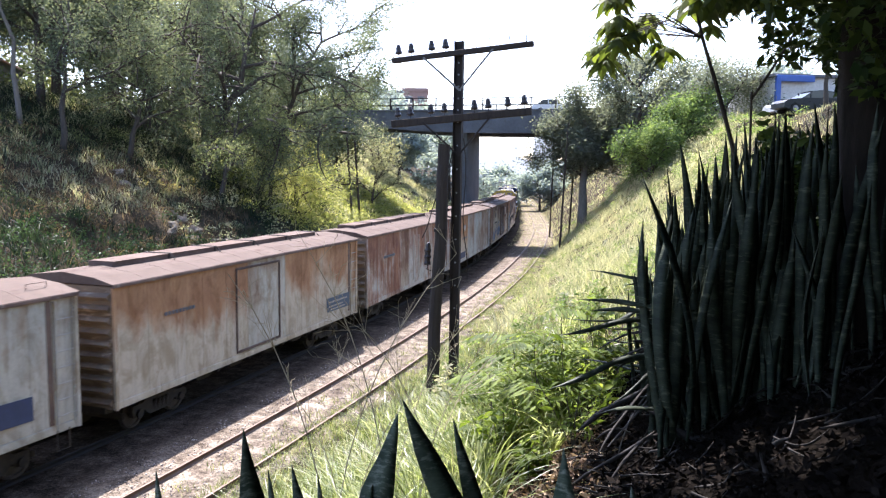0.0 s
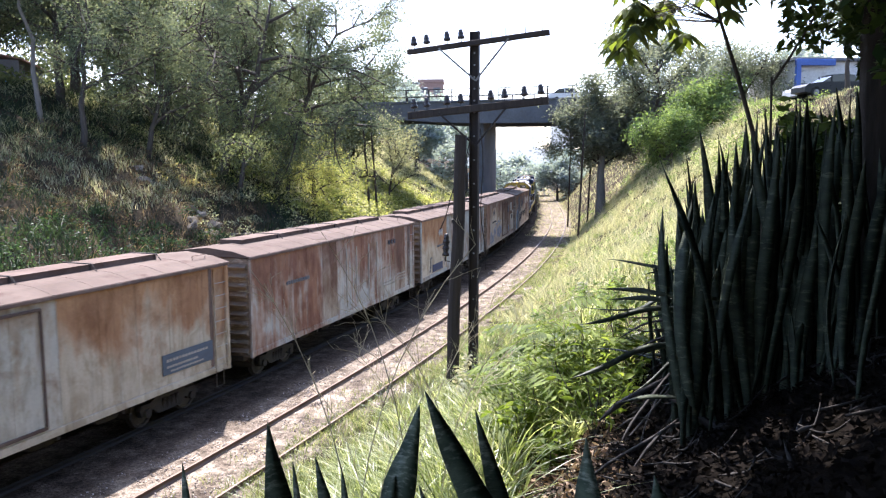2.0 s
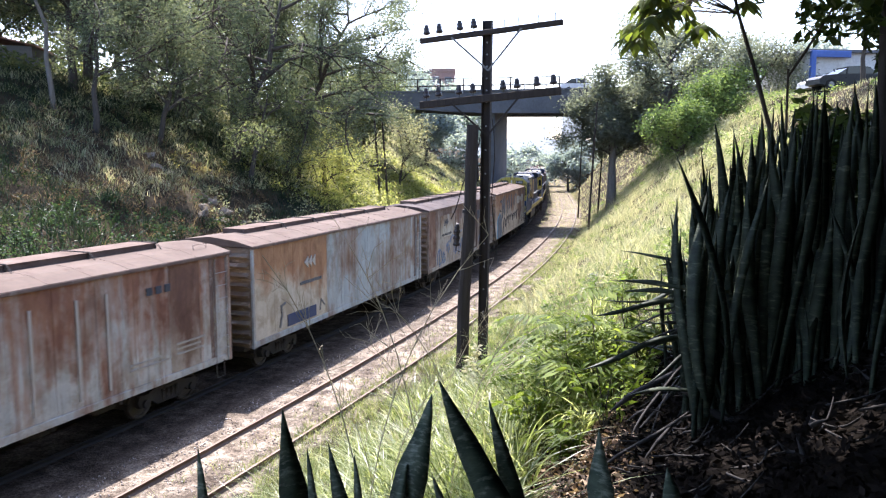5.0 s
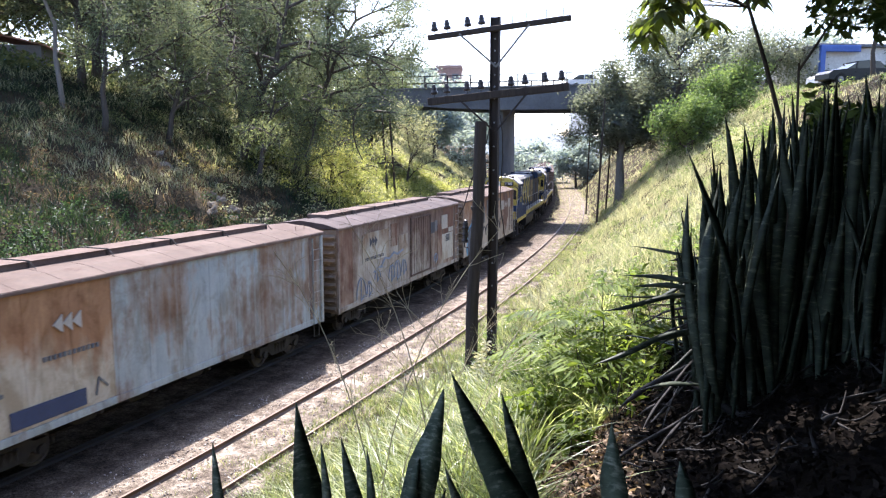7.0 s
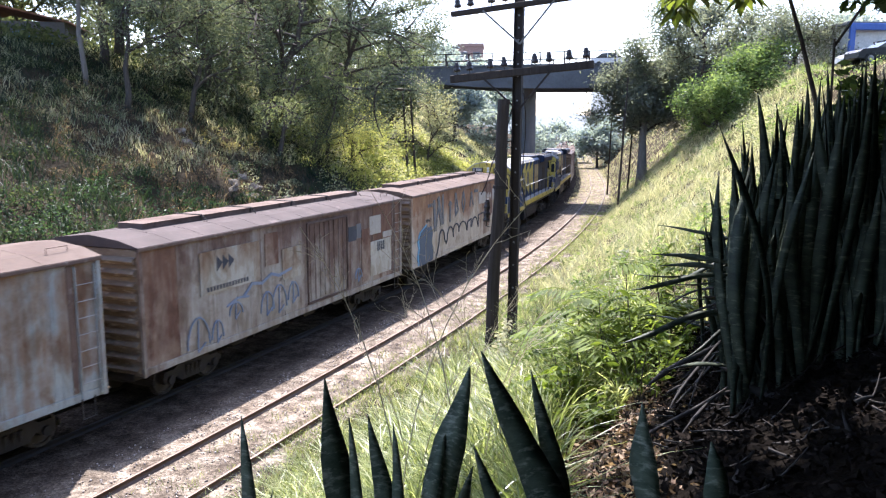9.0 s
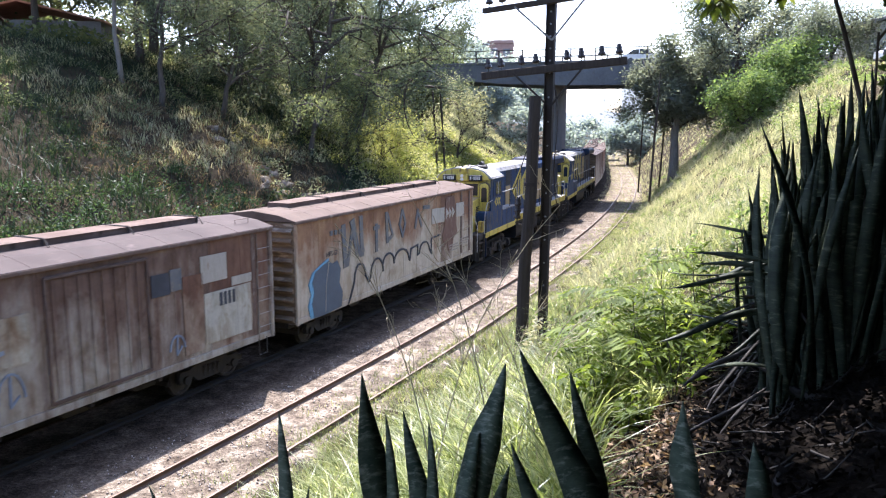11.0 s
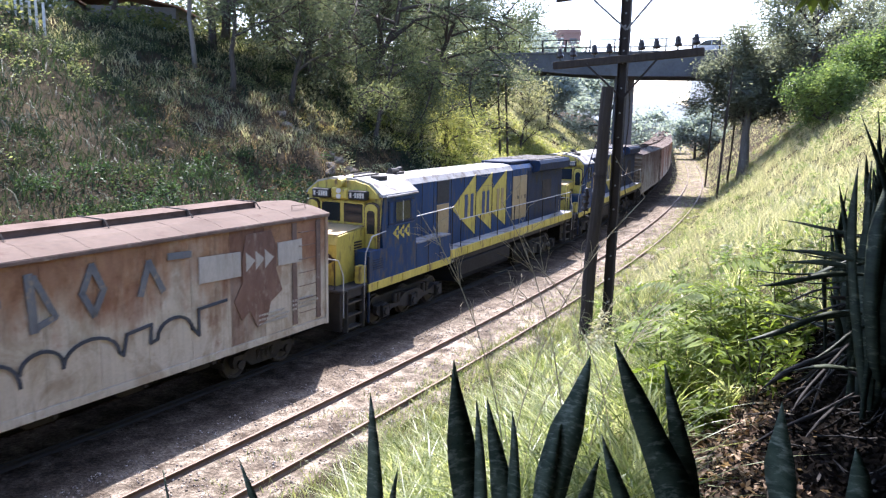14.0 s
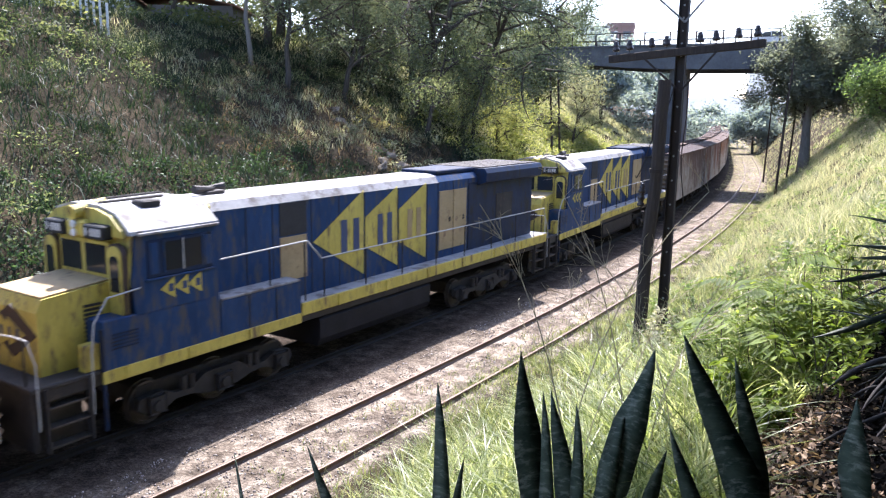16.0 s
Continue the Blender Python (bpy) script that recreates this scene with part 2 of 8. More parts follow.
def wagon_paint(name, paint, pale, rust, deep, amount, seed=0.0, high=0.10, runs=0.5):
    """Old sheet-metal paint: broad soft fields of rust, heavier under the eaves, thin runs, stains and chips."""
    m, t, p = nodes_of(name)

    def at(scale):
        c = t.nodes.new("ShaderNodeTexCoord")
        q = t.nodes.new("ShaderNodeMapping")
        q.inputs["Scale"].default_value = scale
        q.inputs["Location"].default_value = (seed * 3.7, seed * 1.3, seed * 2.1)
        link(t, c.outputs["Object"], q.inputs["Vector"])
        return q.outputs["Vector"]

    broad = noise_node(t, at((1, 1, 0.75)), 0.42, None, 4.0, 0.55, 0.4)
    mid = noise_node(t, at((1.6, 1.6, 0.8)), 1.1, None, 7.0, 0.62, 0.5)
    streak = noise_node(t, at((3.6, 3.6, 0.16)), 1.0, None, 6.0, 0.65)
    thin = noise_node(t, at((12, 12, 0.35)), 1.0, None, 5.0, 0.7)
    chips = noise_node(t, at((1, 1, 0.8)), 7.0, None, 5.0, 0.7)
    fine = noise_node(t, at((1, 1, 1)), 22.0, None, 3.0, 0.7)
    z = t.nodes.new("ShaderNodeSeparateXYZ")
    link(t, t.nodes.new("ShaderNodeTexCoord").outputs["Object"], z.inputs[0])
    up = math_node(t, "MULTIPLY", math_node(t, "SUBTRACT", z.outputs["Z"], 2.6), high)
    one = math_node(t, "MULTIPLY", math_node(t, "SUBTRACT", t.nodes.new("ShaderNodeObjectInfo").outputs["Random"], 0.5), 0.05)
    f = math_node(t, "ADD", math_node(t, "MULTIPLY", broad, 0.62), math_node(t, "MULTIPLY", mid, 0.30))
    f = math_node(t, "ADD", f, math_node(t, "MULTIPLY", streak, 0.42 * runs + 0.05))
    f = math_node(t, "ADD", f, math_node(t, "MULTIPLY", chips, 0.10))
    f = math_node(t, "ADD", math_node(t, "ADD", f, up), math_node(t, "ADD", one, amount - 0.09 - 0.21 * runs))
    wash = ramp_node(t, math_node(t, "ADD", math_node(t, "MULTIPLY", mid, 0.6), math_node(t, "MULTIPLY", streak, 0.4)), [(0.36, paint), (0.62, pale)])
    worn = ramp_node(t, math_node(t, "ADD", math_node(t, "MULTIPLY", mid, 0.55), math_node(t, "MULTIPLY", broad, 0.45)), [(0.40, rust), (0.64, deep)])
    col = mix_node(t, ramp_node(t, f, [(0.43, 0.0), (0.50, 0.6), (0.59, 1.0)]), wash, worn)
    col = mix_node(t, ramp_node(t, math_node(t, "ADD", math_node(t, "MULTIPLY", chips, 0.5), math_node(t, "MULTIPLY", mid, 0.5)), [(0.60, 0.0), (0.66, 0.55)]), col, deep)
    dirt = noise_node(t, at((0.9, 0.9, 0.55)), 1.7, None, 8.0, 0.68, 0.8)
    col = mix_node(t, ramp_node(t, dirt, [(0.46, 0.0), (0.62, 0.75)]), col, mix_node(t, 1.0, col, (0.60, 0.52, 0.43), "MULTIPLY"))
    col = mix_node(t, 0.5 + 0.3 * runs, col, ramp_node(t, thin, [(0.30, 0.55), (0.46, 1.0), (0.7, 1.06)]), "MULTIPLY")
    col = mix_node(t, 0.5, col, ramp_node(t, fine, [(0.25, 0.75), (0.75, 1.16)]), "MULTIPLY")
    link(t, col, p.inputs["Base Color"])
    link(t, ramp_node(t, f, [(0.45, 0.55), (0.6, 0.85)]), p.inputs["Roughness"])
    b = t.nodes.new("ShaderNodeBump")
    b.inputs["Strength"].default_value, b.inputs["Distance"].default_value = 0.3, 0.03
    link(t, math_node(t, "ADD", math_node(t, "MULTIPLY", chips, 0.4), broad), b.inputs["Height"])
    link(t, b.outputs["Normal"], p.inputs["Normal"])
    return m


def glass_dark(name):
    m, t, p = nodes_of(name)
    p.inputs["Base Color"].default_value = (0.015, 0.018, 0.022, 1)
    p.inputs["Roughness"].default_value = 0.12
    return m


def ground_material():
    m, t, p = nodes_of("earth")
    a = t.nodes.new("ShaderNodeAttribute")
    a.attribute_name = "zone"
    v = coords(t)
    big, mid, fine = noise_node(t, v, 0.35), noise_node(t, v, 2.2, None, 8.0, 0.7), noise_node(t, v, 22.0, None, 5.0, 0.75)
    stones = t.nodes.new("ShaderNodeTexVoronoi")
    stones.inputs["Scale"].default_value = 16.0
    link(t, v, stones.inputs["Vector"])
    bed = ramp_node(t, mid, [(0.36, (0.085, 0.066, 0.050)), (0.5, (0.20, 0.162, 0.124)), (0.64, (0.36, 0.305, 0.238))])
    bed = mix_node(t, 0.7, bed, ramp_node(t, big, [(0.38, 0.55), (0.62, 1.2)]), "MULTIPLY")
    bed = mix_node(t, 0.8, bed, ramp_node(t, fine, [(0.3, 0.45), (0.7, 1.45)]), "MULTIPLY")
    bed = mix_node(t, 0.6, bed, ramp_node(t, stones.outputs["Color"], [(0.2, 0.5), (0.9, 1.5)]), "MULTIPLY")
    # Shade under and beside the train is put into the bed colour.
    darkened = math_node(t, "ADD", a.outputs["Fac"], math_node(t, "MULTIPLY", math_node(t, "SUBTRACT", mid, 0.5), 1.0))
    bed = mix_node(t, ramp_node(t, math_node(t, "SUBTRACT", darkened, 1.0), [(0.15, 0.0), (0.75, 0.92)]), bed, mix_node(t, 1.0, bed, (0.20, 0.18, 0.17), "MULTIPLY"))
    soil = ramp_node(t, math_node(t, "ADD", math_node(t, "MULTIPLY", big, 0.6), math_node(t, "MULTIPLY", mid, 0.4)), [(0.32, (0.022, 0.018, 0.012)), (0.5, (0.048, 0.038, 0.024)), (0.66, (0.095, 0.072, 0.043))])
    soil = mix_node(t, 0.6, soil, ramp_node(t, fine, [(0.3, 0.5), (0.7, 1.3)]), "MULTIPLY")
    # The thicket's shade is put into the soil colour here.
    thicket_shade = ramp_node(t, math_node(t, "ADD", math_node(t, "MULTIPLY", a.outputs["Fac"], -1.0), math_node(t, "MULTIPLY", math_node(t, "SUBTRACT", mid, 0.5), 0.6)), [(0.1, 0.0), (0.5, 1.0)])
    soil = mix_node(t, thicket_shade, soil, mix_node(t, 1.0, soil, (0.12, 0.11, 0.11), "MULTIPLY"))
    edge = math_node(t, "ADD", a.outputs["Fac"], math_node(t, "MULTIPLY", math_node(t, "SUBTRACT", mid, 0.5), 1.2))
    link(t, mix_node(t, ramp_node(t, edge, [(0.4, 0.0), (0.6, 1.0)]), soil, bed), p.inputs["Base Color"])
    p.inputs["Roughness"].default_value = 1.0
    p.inputs["Specular IOR Level"].default_value = 0.06
    b = t.nodes.new("ShaderNodeBump")
    b.inputs["Strength"].default_value, b.inputs["Distance"].default_value = 0.7, 0.04
    link(t, math_node(t, "ADD", fine, math_node(t, "MULTIPLY", stones.outputs["Distance"], 0.8)), b.inputs["Height"])
    link(t, b.outputs["Normal"], p.inputs["Normal"])
    return m


EARTH = ground_material()
STEEL = surface("worn_rail_steel", (0.09, 0.06, 0.045), (0.16, 0.11, 0.085), 0.5, 0.55, 0.6)
# Near-black copy of the rail steel: the train's shade is in the colour.
SHADE_STEEL = surface("shade_dark_rail_steel", (0.008, 0.007, 0.006), (0.02, 0.017, 0.015), 0.5, 0.95)
DARK = surface("black_running_gear", (0.013, 0.011, 0.010), (0.06, 0.052, 0.045), 0.6, 0.75, 0.2, 0.3, grime=(0.065, 0.048, 0.035))
WHEEL = surface("wheel_steel", (0.035, 0.029, 0.025), (0.11, 0.094, 0.08), 0.3, 0.55, 0.3)
TIMBER = surface("weathered_creosoted_timber", (0.022, 0.016, 0.012), (0.065, 0.048, 0.036), 0.35, 0.9, 0, 0.7, (6, 6, 0.5), (0.11, 0.085, 0.065), 0.66)
CONCRETE = surface("weathered_concrete", (0.085, 0.09, 0.10), (0.155, 0.16, 0.172), 1.6, 0.9, 0, 0.3, grime=(0.10, 0.095, 0.09))
ROOF_RUST = surface("dusty_pink_roof_sheet", (0.086, 0.060, 0.048), (0.160, 0.121, 0.098), 1.4, 0.9, 0, 0.25, (1, 1, 1), (0.08, 0.048, 0.039), 0.64)
ROOF_RUST.node_tree.nodes["Principled BSDF"].inputs["Specular IOR Level"].default_value = 0.15
# Darker copy of the roof sheet: tree shadow is put into the colour.
ROOF_DARK = surface("shadow_dark_roof_sheet", (0.045, 0.035, 0.034), (0.105, 0.082, 0.076), 1.4, 0.8, 0, 0.25, (1, 1, 1), (0.15, 0.12, 0.11), 0.64)
EAVE = surface("dark_rusty_eave_steel", (0.10, 0.062, 0.048), (0.22, 0.15, 0.115), 0.6, 0.85, 0, 0.3, grime=(0.30, 0.25, 0.21))
ROOF_DARK.node_tree.nodes["Principled BSDF"].inputs["Specular IOR Level"].default_value = 0.1
HATCH = surface("dusty_hatch_steel", (0.085, 0.055, 0.043), (0.19, 0.14, 0.115), 0.8, 0.85, 0, 0.3, grime=(0.06, 0.045, 0.035))
HATCH.node_tree.nodes["Principled BSDF"].inputs["Specular IOR Level"].default_value = 0.12
END_RUST = surface("rusty_corrugated_end", (0.078, 0.048, 0.031), (0.281, 0.218, 0.148), 0.7, 0.85, 0, 0.3, (0.6, 0.6, 2), (0.38, 0.31, 0.24), 0.6)
BARK = surface("bark", (0.035, 0.028, 0.022), (0.10, 0.08, 0.062), 0.3, 0.95, 0, 0.9, (5, 5, 0.8))
PALE_BARK = surface("grey_bark", (0.12, 0.105, 0.09), (0.24, 0.21, 0.18), 0.4, 0.95, 0, 0.7, (4, 4, 0.7))
BLACK = surface("black_paint", (0.010, 0.010, 0.011), (0.025, 0.024, 0.024), 0.8, 0.7)
WHITE = surface("dirty_white_paint", (0.42, 0.40, 0.36), (0.62, 0.60, 0.55), 0.8, 0.7, grime=(0.3, 0.2, 0.13), grime_at=0.7)
GLASS = glass_dark("window_glass")

# ---- ground, tracks ----
def graded(near0, near1, step, far, grow=1.16):
    a = list(np.arange(near0, near1 + step / 2, step))
    d, x = step, near1
    while x < far:
        d *= grow
        x += d
        a.append(x)
    d, x = step, near0
    while x > -far:
        d *= grow
        x -= d
        a.insert(0, x)
    return np.array(a)


def make_ground():
    xs, ys = graded(-42, 30, 0.55, 2600), graded(-6, 110, 0.55, 2600)
    gx, gy = np.meshgrid(xs, ys)
    z = height(gx, gy)
    l, s = left_of(gx, gy)
    # The last term masks the painted shade along the train's track.
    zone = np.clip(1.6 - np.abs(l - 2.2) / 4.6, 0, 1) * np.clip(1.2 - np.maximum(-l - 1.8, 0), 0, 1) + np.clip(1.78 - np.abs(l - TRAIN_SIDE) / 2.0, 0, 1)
    zone = zone - np.clip(2.4 - np.hypot((gx.ravel() - 3.4) / 1.5, (gy.ravel() - 5.0) / 1.8), 0, 1)   # mask of the shade painted into the soil under the thicket
    nx = len(xs)
    i = np.arange(len(xs) * len(ys)).reshape(len(ys), nx)
    f = np.stack([i[:-1, :-1], i[:-1, 1:], i[1:, 1:], i[1:, :-1]], -1).reshape(-1, 4)
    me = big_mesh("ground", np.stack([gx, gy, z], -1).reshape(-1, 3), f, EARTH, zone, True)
    tagged(new("ground", me), "railway cutting of bare stony earth with grassy banks", "ground", kind="structure")


def make_rail(name, left, material, label):
    prof = [(-0.065, -0.15), (0.065, -0.15), (0.065, -0.135), (0.012, -0.12), (0.012, -0.045), (0.036, -0.035), (0.036, -0.004), (0.028, 0.0), (-0.028, 0.0), (-0.036, -0.004), (-0.036, -0.035), (-0.012, -0.045), (-0.012, -0.12), (-0.065, -0.135)]
    ss = np.concatenate([np.arange(-40, 150, 1.5), np.arange(150, 420, 6)])
    n, v, f = len(prof), [], []
    for s in ss:
        for (o, z) in prof:
            x, y, k = along(s, left + o)
            v.append((x, y, z))
    for i in range(len(ss) - 1):
        for k in range(n):
            f.append((i * n + k, i * n + (k + 1) % n, (i + 1) * n + (k + 1) % n, (i + 1) * n + k))
    me = big_mesh(name, v, f, material)
    tagged(new(name, me), label, "rail", "rails", "structure")


make_ground()
for off in (0.0, -1.67):
    make_rail("rail", off, STEEL, "worn brown steel rail lying in stony ballast")
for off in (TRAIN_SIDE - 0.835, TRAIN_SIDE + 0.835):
    make_rail("rail", off, SHADE_STEEL, "steel rail under the train, shade put into its colour")

# ---- the train ----
SPEED = 5.57            # metres a second, towards the camera's left
PITCH, BODY = 16.23, 14.95
PAINTS = {
    "band": wagon_paint("greyish_white_paint", (0.43, 0.42, 0.36), (0.56, 0.54, 0.46), (0.38, 0.27, 0.15), (0.23, 0.14, 0.08), 0.0, 4.0, 0.02),
    "ochre": wagon_paint("ochre_and_white_paint", (0.46, 0.39, 0.28), (0.60, 0.545, 0.44), (0.47, 0.265, 0.13), (0.31, 0.15, 0.07), 0.055, 1.0, 0.14, 0.35),
    "stripes": wagon_paint("rust_striped_pale_paint", (0.40, 0.41, 0.39), (0.58, 0.55, 0.475), (0.36, 0.18, 0.095), (0.20, 0.085, 0.052), 0.07, 2.0, 0.03, 1.0),
    "blue": wagon_paint("faded_blue_grey_paint", (0.31, 0.36, 0.375), (0.46, 0.50, 0.485), (0.34, 0.215, 0.12), (0.19, 0.11, 0.068), 0.02, 7.0, 0.03, 0.6),
    "grey": wagon_paint("streaked_grey_paint", (0.33, 0.295, 0.25), (0.48, 0.445, 0.385), (0.22, 0.14, 0.10), (0.115, 0.068, 0.050), 0.08, 11.0, 0.06, 1.0),
    "brown": wagon_paint("rust_brown_paint", (0.34, 0.275, 0.21), (0.48, 0.42, 0.34), (0.23, 0.12, 0.07), (0.125, 0.06, 0.04), 0.10, 5.0, 0.05, 0.6),
    "pale": wagon_paint("pale_chalky_paint", (0.44, 0.375, 0.285), (0.58, 0.515, 0.415), (0.40, 0.235, 0.12), (0.24, 0.115, 0.065), 0.015, 14.0, 0.11, 0.45),
}
RED_RUST = surface("deep_red_rust", (0.12, 0.062, 0.042), (0.23, 0.135, 0.095), 0.5, 0.9, 0, 0.3, (1.5, 1.5, 0.5), (0.28, 0.20, 0.15), 0.60)
SPRAY_BLUE = surface("slate_blue_spray_paint", (0.075, 0.10, 0.13), (0.11, 0.14, 0.18), 0.7, 0.7)
SPRAY_FADED = surface("faded_light_blue_spray_paint", (0.17, 0.23, 0.34), (0.30, 0.35, 0.42), 0.5, 0.7)
SPRAY_CYAN = surface("bright_blue_spray_paint", (0.12, 0.32, 0.50), (0.20, 0.42, 0.58), 0.7, 0.7)
SPRAY_DARK = surface("dark_spray_paint", (0.035, 0.04, 0.05), (0.08, 0.085, 0.10), 0.7, 0.8)
SPRAY_GREY = surface("faded_blue_grey_spray_paint", (0.10, 0.115, 0.14), (0.21, 0.205, 0.19), 0.35, 0.8, 0, 0.2, (1, 1, 0.6), (0.30, 0.24, 0.17), 0.60)
PATCH = surface("cream_repair_paint", (0.38, 0.34, 0.28), (0.52, 0.48, 0.41), 0.5, 0.75, 0, 0.3, (2, 2, 0.4), (0.27, 0.18, 0.11), 0.66)
NAVY = surface("dark_blue_stripe_paint", (0.03, 0.045, 0.10), (0.06, 0.08, 0.15), 0.8, 0.7)
LOCO_BLUE = surface("faded_royal_blue_paint", (0.008, 0.030, 0.085), (0.024, 0.062, 0.150), 0.7, 0.6, 0, 0.15, (1.5, 1.5, 0.4), (0.075, 0.07, 0.07), 0.565)
REAR_BLUE = surface("sooty_navy_paint", (0.006, 0.014, 0.036), (0.016, 0.032, 0.075), 0.7, 0.55, 0, 0.15, (1.5, 1.5, 0.5), (0.02, 0.02, 0.022), 0.56)
LOCO_YELLOW = surface("dull_yellow_paint", (0.40, 0.31, 0.045), (0.62, 0.50, 0.10), 0.6, 0.55, 0, 0.15, (1.5, 1.5, 0.4), (0.14, 0.09, 0.045), 0.585)
TANK = surface("oily_blue_black_paint", (0.006, 0.007, 0.010), (0.018, 0.019, 0.025), 0.6, 0.6, 0, 0.2)
SILL_DARK = surface("dark_brown_emblem_paint", (0.035, 0.020, 0.014), (0.07, 0.042, 0.03), 0.5, 0.7)
for painted in (LOCO_BLUE, REAR_BLUE, TANK):
    painted.node_tree.nodes["Principled BSDF"].inputs["Specular IOR Level"].default_value = 0.2
LOCO_TAN = surface("faded_tan_door_paint", (0.30, 0.21, 0.10), (0.42, 0.31, 0.15), 0.8, 0.7, grime=(0.16, 0.10, 0.06))
LOCO_ROOF = surface("dusty_pale_roof_paint", (0.21, 0.205, 0.20), (0.38, 0.375, 0.365), 1.0, 0.75, grime=(0.13, 0.11, 0.095), grime_at=0.56)
RAILING = surface("grimy_white_tube", (0.32, 0.31, 0.29), (0.5, 0.49, 0.46), 0.5, 0.6)
LAMP_GLASS = surface("clear_lamp_glass", (0.55, 0.53, 0.48), (0.75, 0.73, 0.68), 0.2, 0.15)


def wheel_mesh(radius):
    b = Build()
    for side in (-1, 1):
        y = 0.80 * side
        ring = [(radius + 0.03, -0.05), (radius + 0.03, -0.02), (radius, -0.015), (radius - 0.004, 0.09), (radius - 0.07, 0.09), (radius - 0.08, 0.04), (0.16, 0.035), (0.14, 0.10), (0.0, 0.10)]
        ring = [(0.0, -0.05)] + ring
        n, v, f = 24, [], []
        for r, o in ring:
            v += [(r * math.cos(6.28319 * k / n), y + o * side, r * math.sin(6.28319 * k / n)) for k in range(n)]
        for i in range(len(ring) - 1):
            f += [(i * n + k, i * n + (k + 1) % n, (i + 1) * n + (k + 1) % n, (i + 1) * n + k) for k in range(n)]
        b.add(v, f)
        for k in range(6):  # pale worn marks on the hub
            a = 6.28319 * k / 6
            b.box(-0.025, 0.025, y + 0.095 * side - 0.01, y + 0.095 * side + 0.015, 0.10, 0.14, 0, Matrix.Rotation(a, 4, "Y"))
    b.tube([(0, -0.8, 0), (0, 0.8, 0)], 0.08, 10)
    return b.mesh("wheelset", WHEEL)


WAGON_WHEEL, LOCO_WHEEL = wheel_mesh(0.42), wheel_mesh(0.5)


def wagon_bogie_mesh():
    b = Build()
    for side in (-1, 1):
        y = 1.02 * side
        prof = [(-1.15, 0.52), (-1.10, 0.66), (-0.75, 0.66), (-0.42, 0.82), (0.42, 0.82), (0.75, 0.66), (1.10, 0.66), (1.15, 0.52), (1.10, 0.34), (0.78, 0.34), (0.66, 0.46), (0.45, 0.28), (-0.45, 0.28), (-0.66, 0.46), (-0.78, 0.34), (-1.10, 0.34)]
        b.prism(prof, y - 0.07, y + 0.07)
        for x in (-0.9, 0.9):
            b.tube([(x, y, 0.42), (x, y + 0.14 * side, 0.42)], 0.12, 10)
        for x in (-0.26, -0.09, 0.09, 0.26):
            b.tube([(x, y + 0.02 * side, 0.33), (x, y + 0.10 * side, 0.66)], 0.05, 6)
    b.box(-0.2, 0.2, -1.1, 1.1, 0.55, 0.75, 0.02)
    for x in (-1.35, 1.35):
        b.box(x - 0.05, x + 0.05, -0.95, 0.95, 0.36, 0.52, 0.01)
    return b.mesh("bogie", DARK)


BOGIE = wagon_bogie_mesh()
N_SHEET = 12
SHEET = (BODY - 0.24) / N_SHEET


def stirrup(b, x, y):
    b.tube([(x - 0.17, y, 1.0), (x - 0.17, y, 0.52), (x + 0.17, y, 0.52), (x + 0.17, y, 1.0)], 0.018, 5)


def side_sheet(i, side, material):
    """One sheet of a wagon's side with its lapped joint."""
    x, y = 0.12 + i * SHEET, 1.47 * side
    b = Build().box(x + 0.004, x + SHEET - 0.004, min(y, y + 0.03 * side), max(y, y + 0.03 * side), 1.14, 4.10)
    b.box(x + SHEET - 0.03, x + SHEET - 0.004, min(y + 0.028 * side, y + 0.036 * side), max(y + 0.028 * side, y + 0.036 * side), 1.14, 4.10)
    return b.mesh("side_sheet", material)


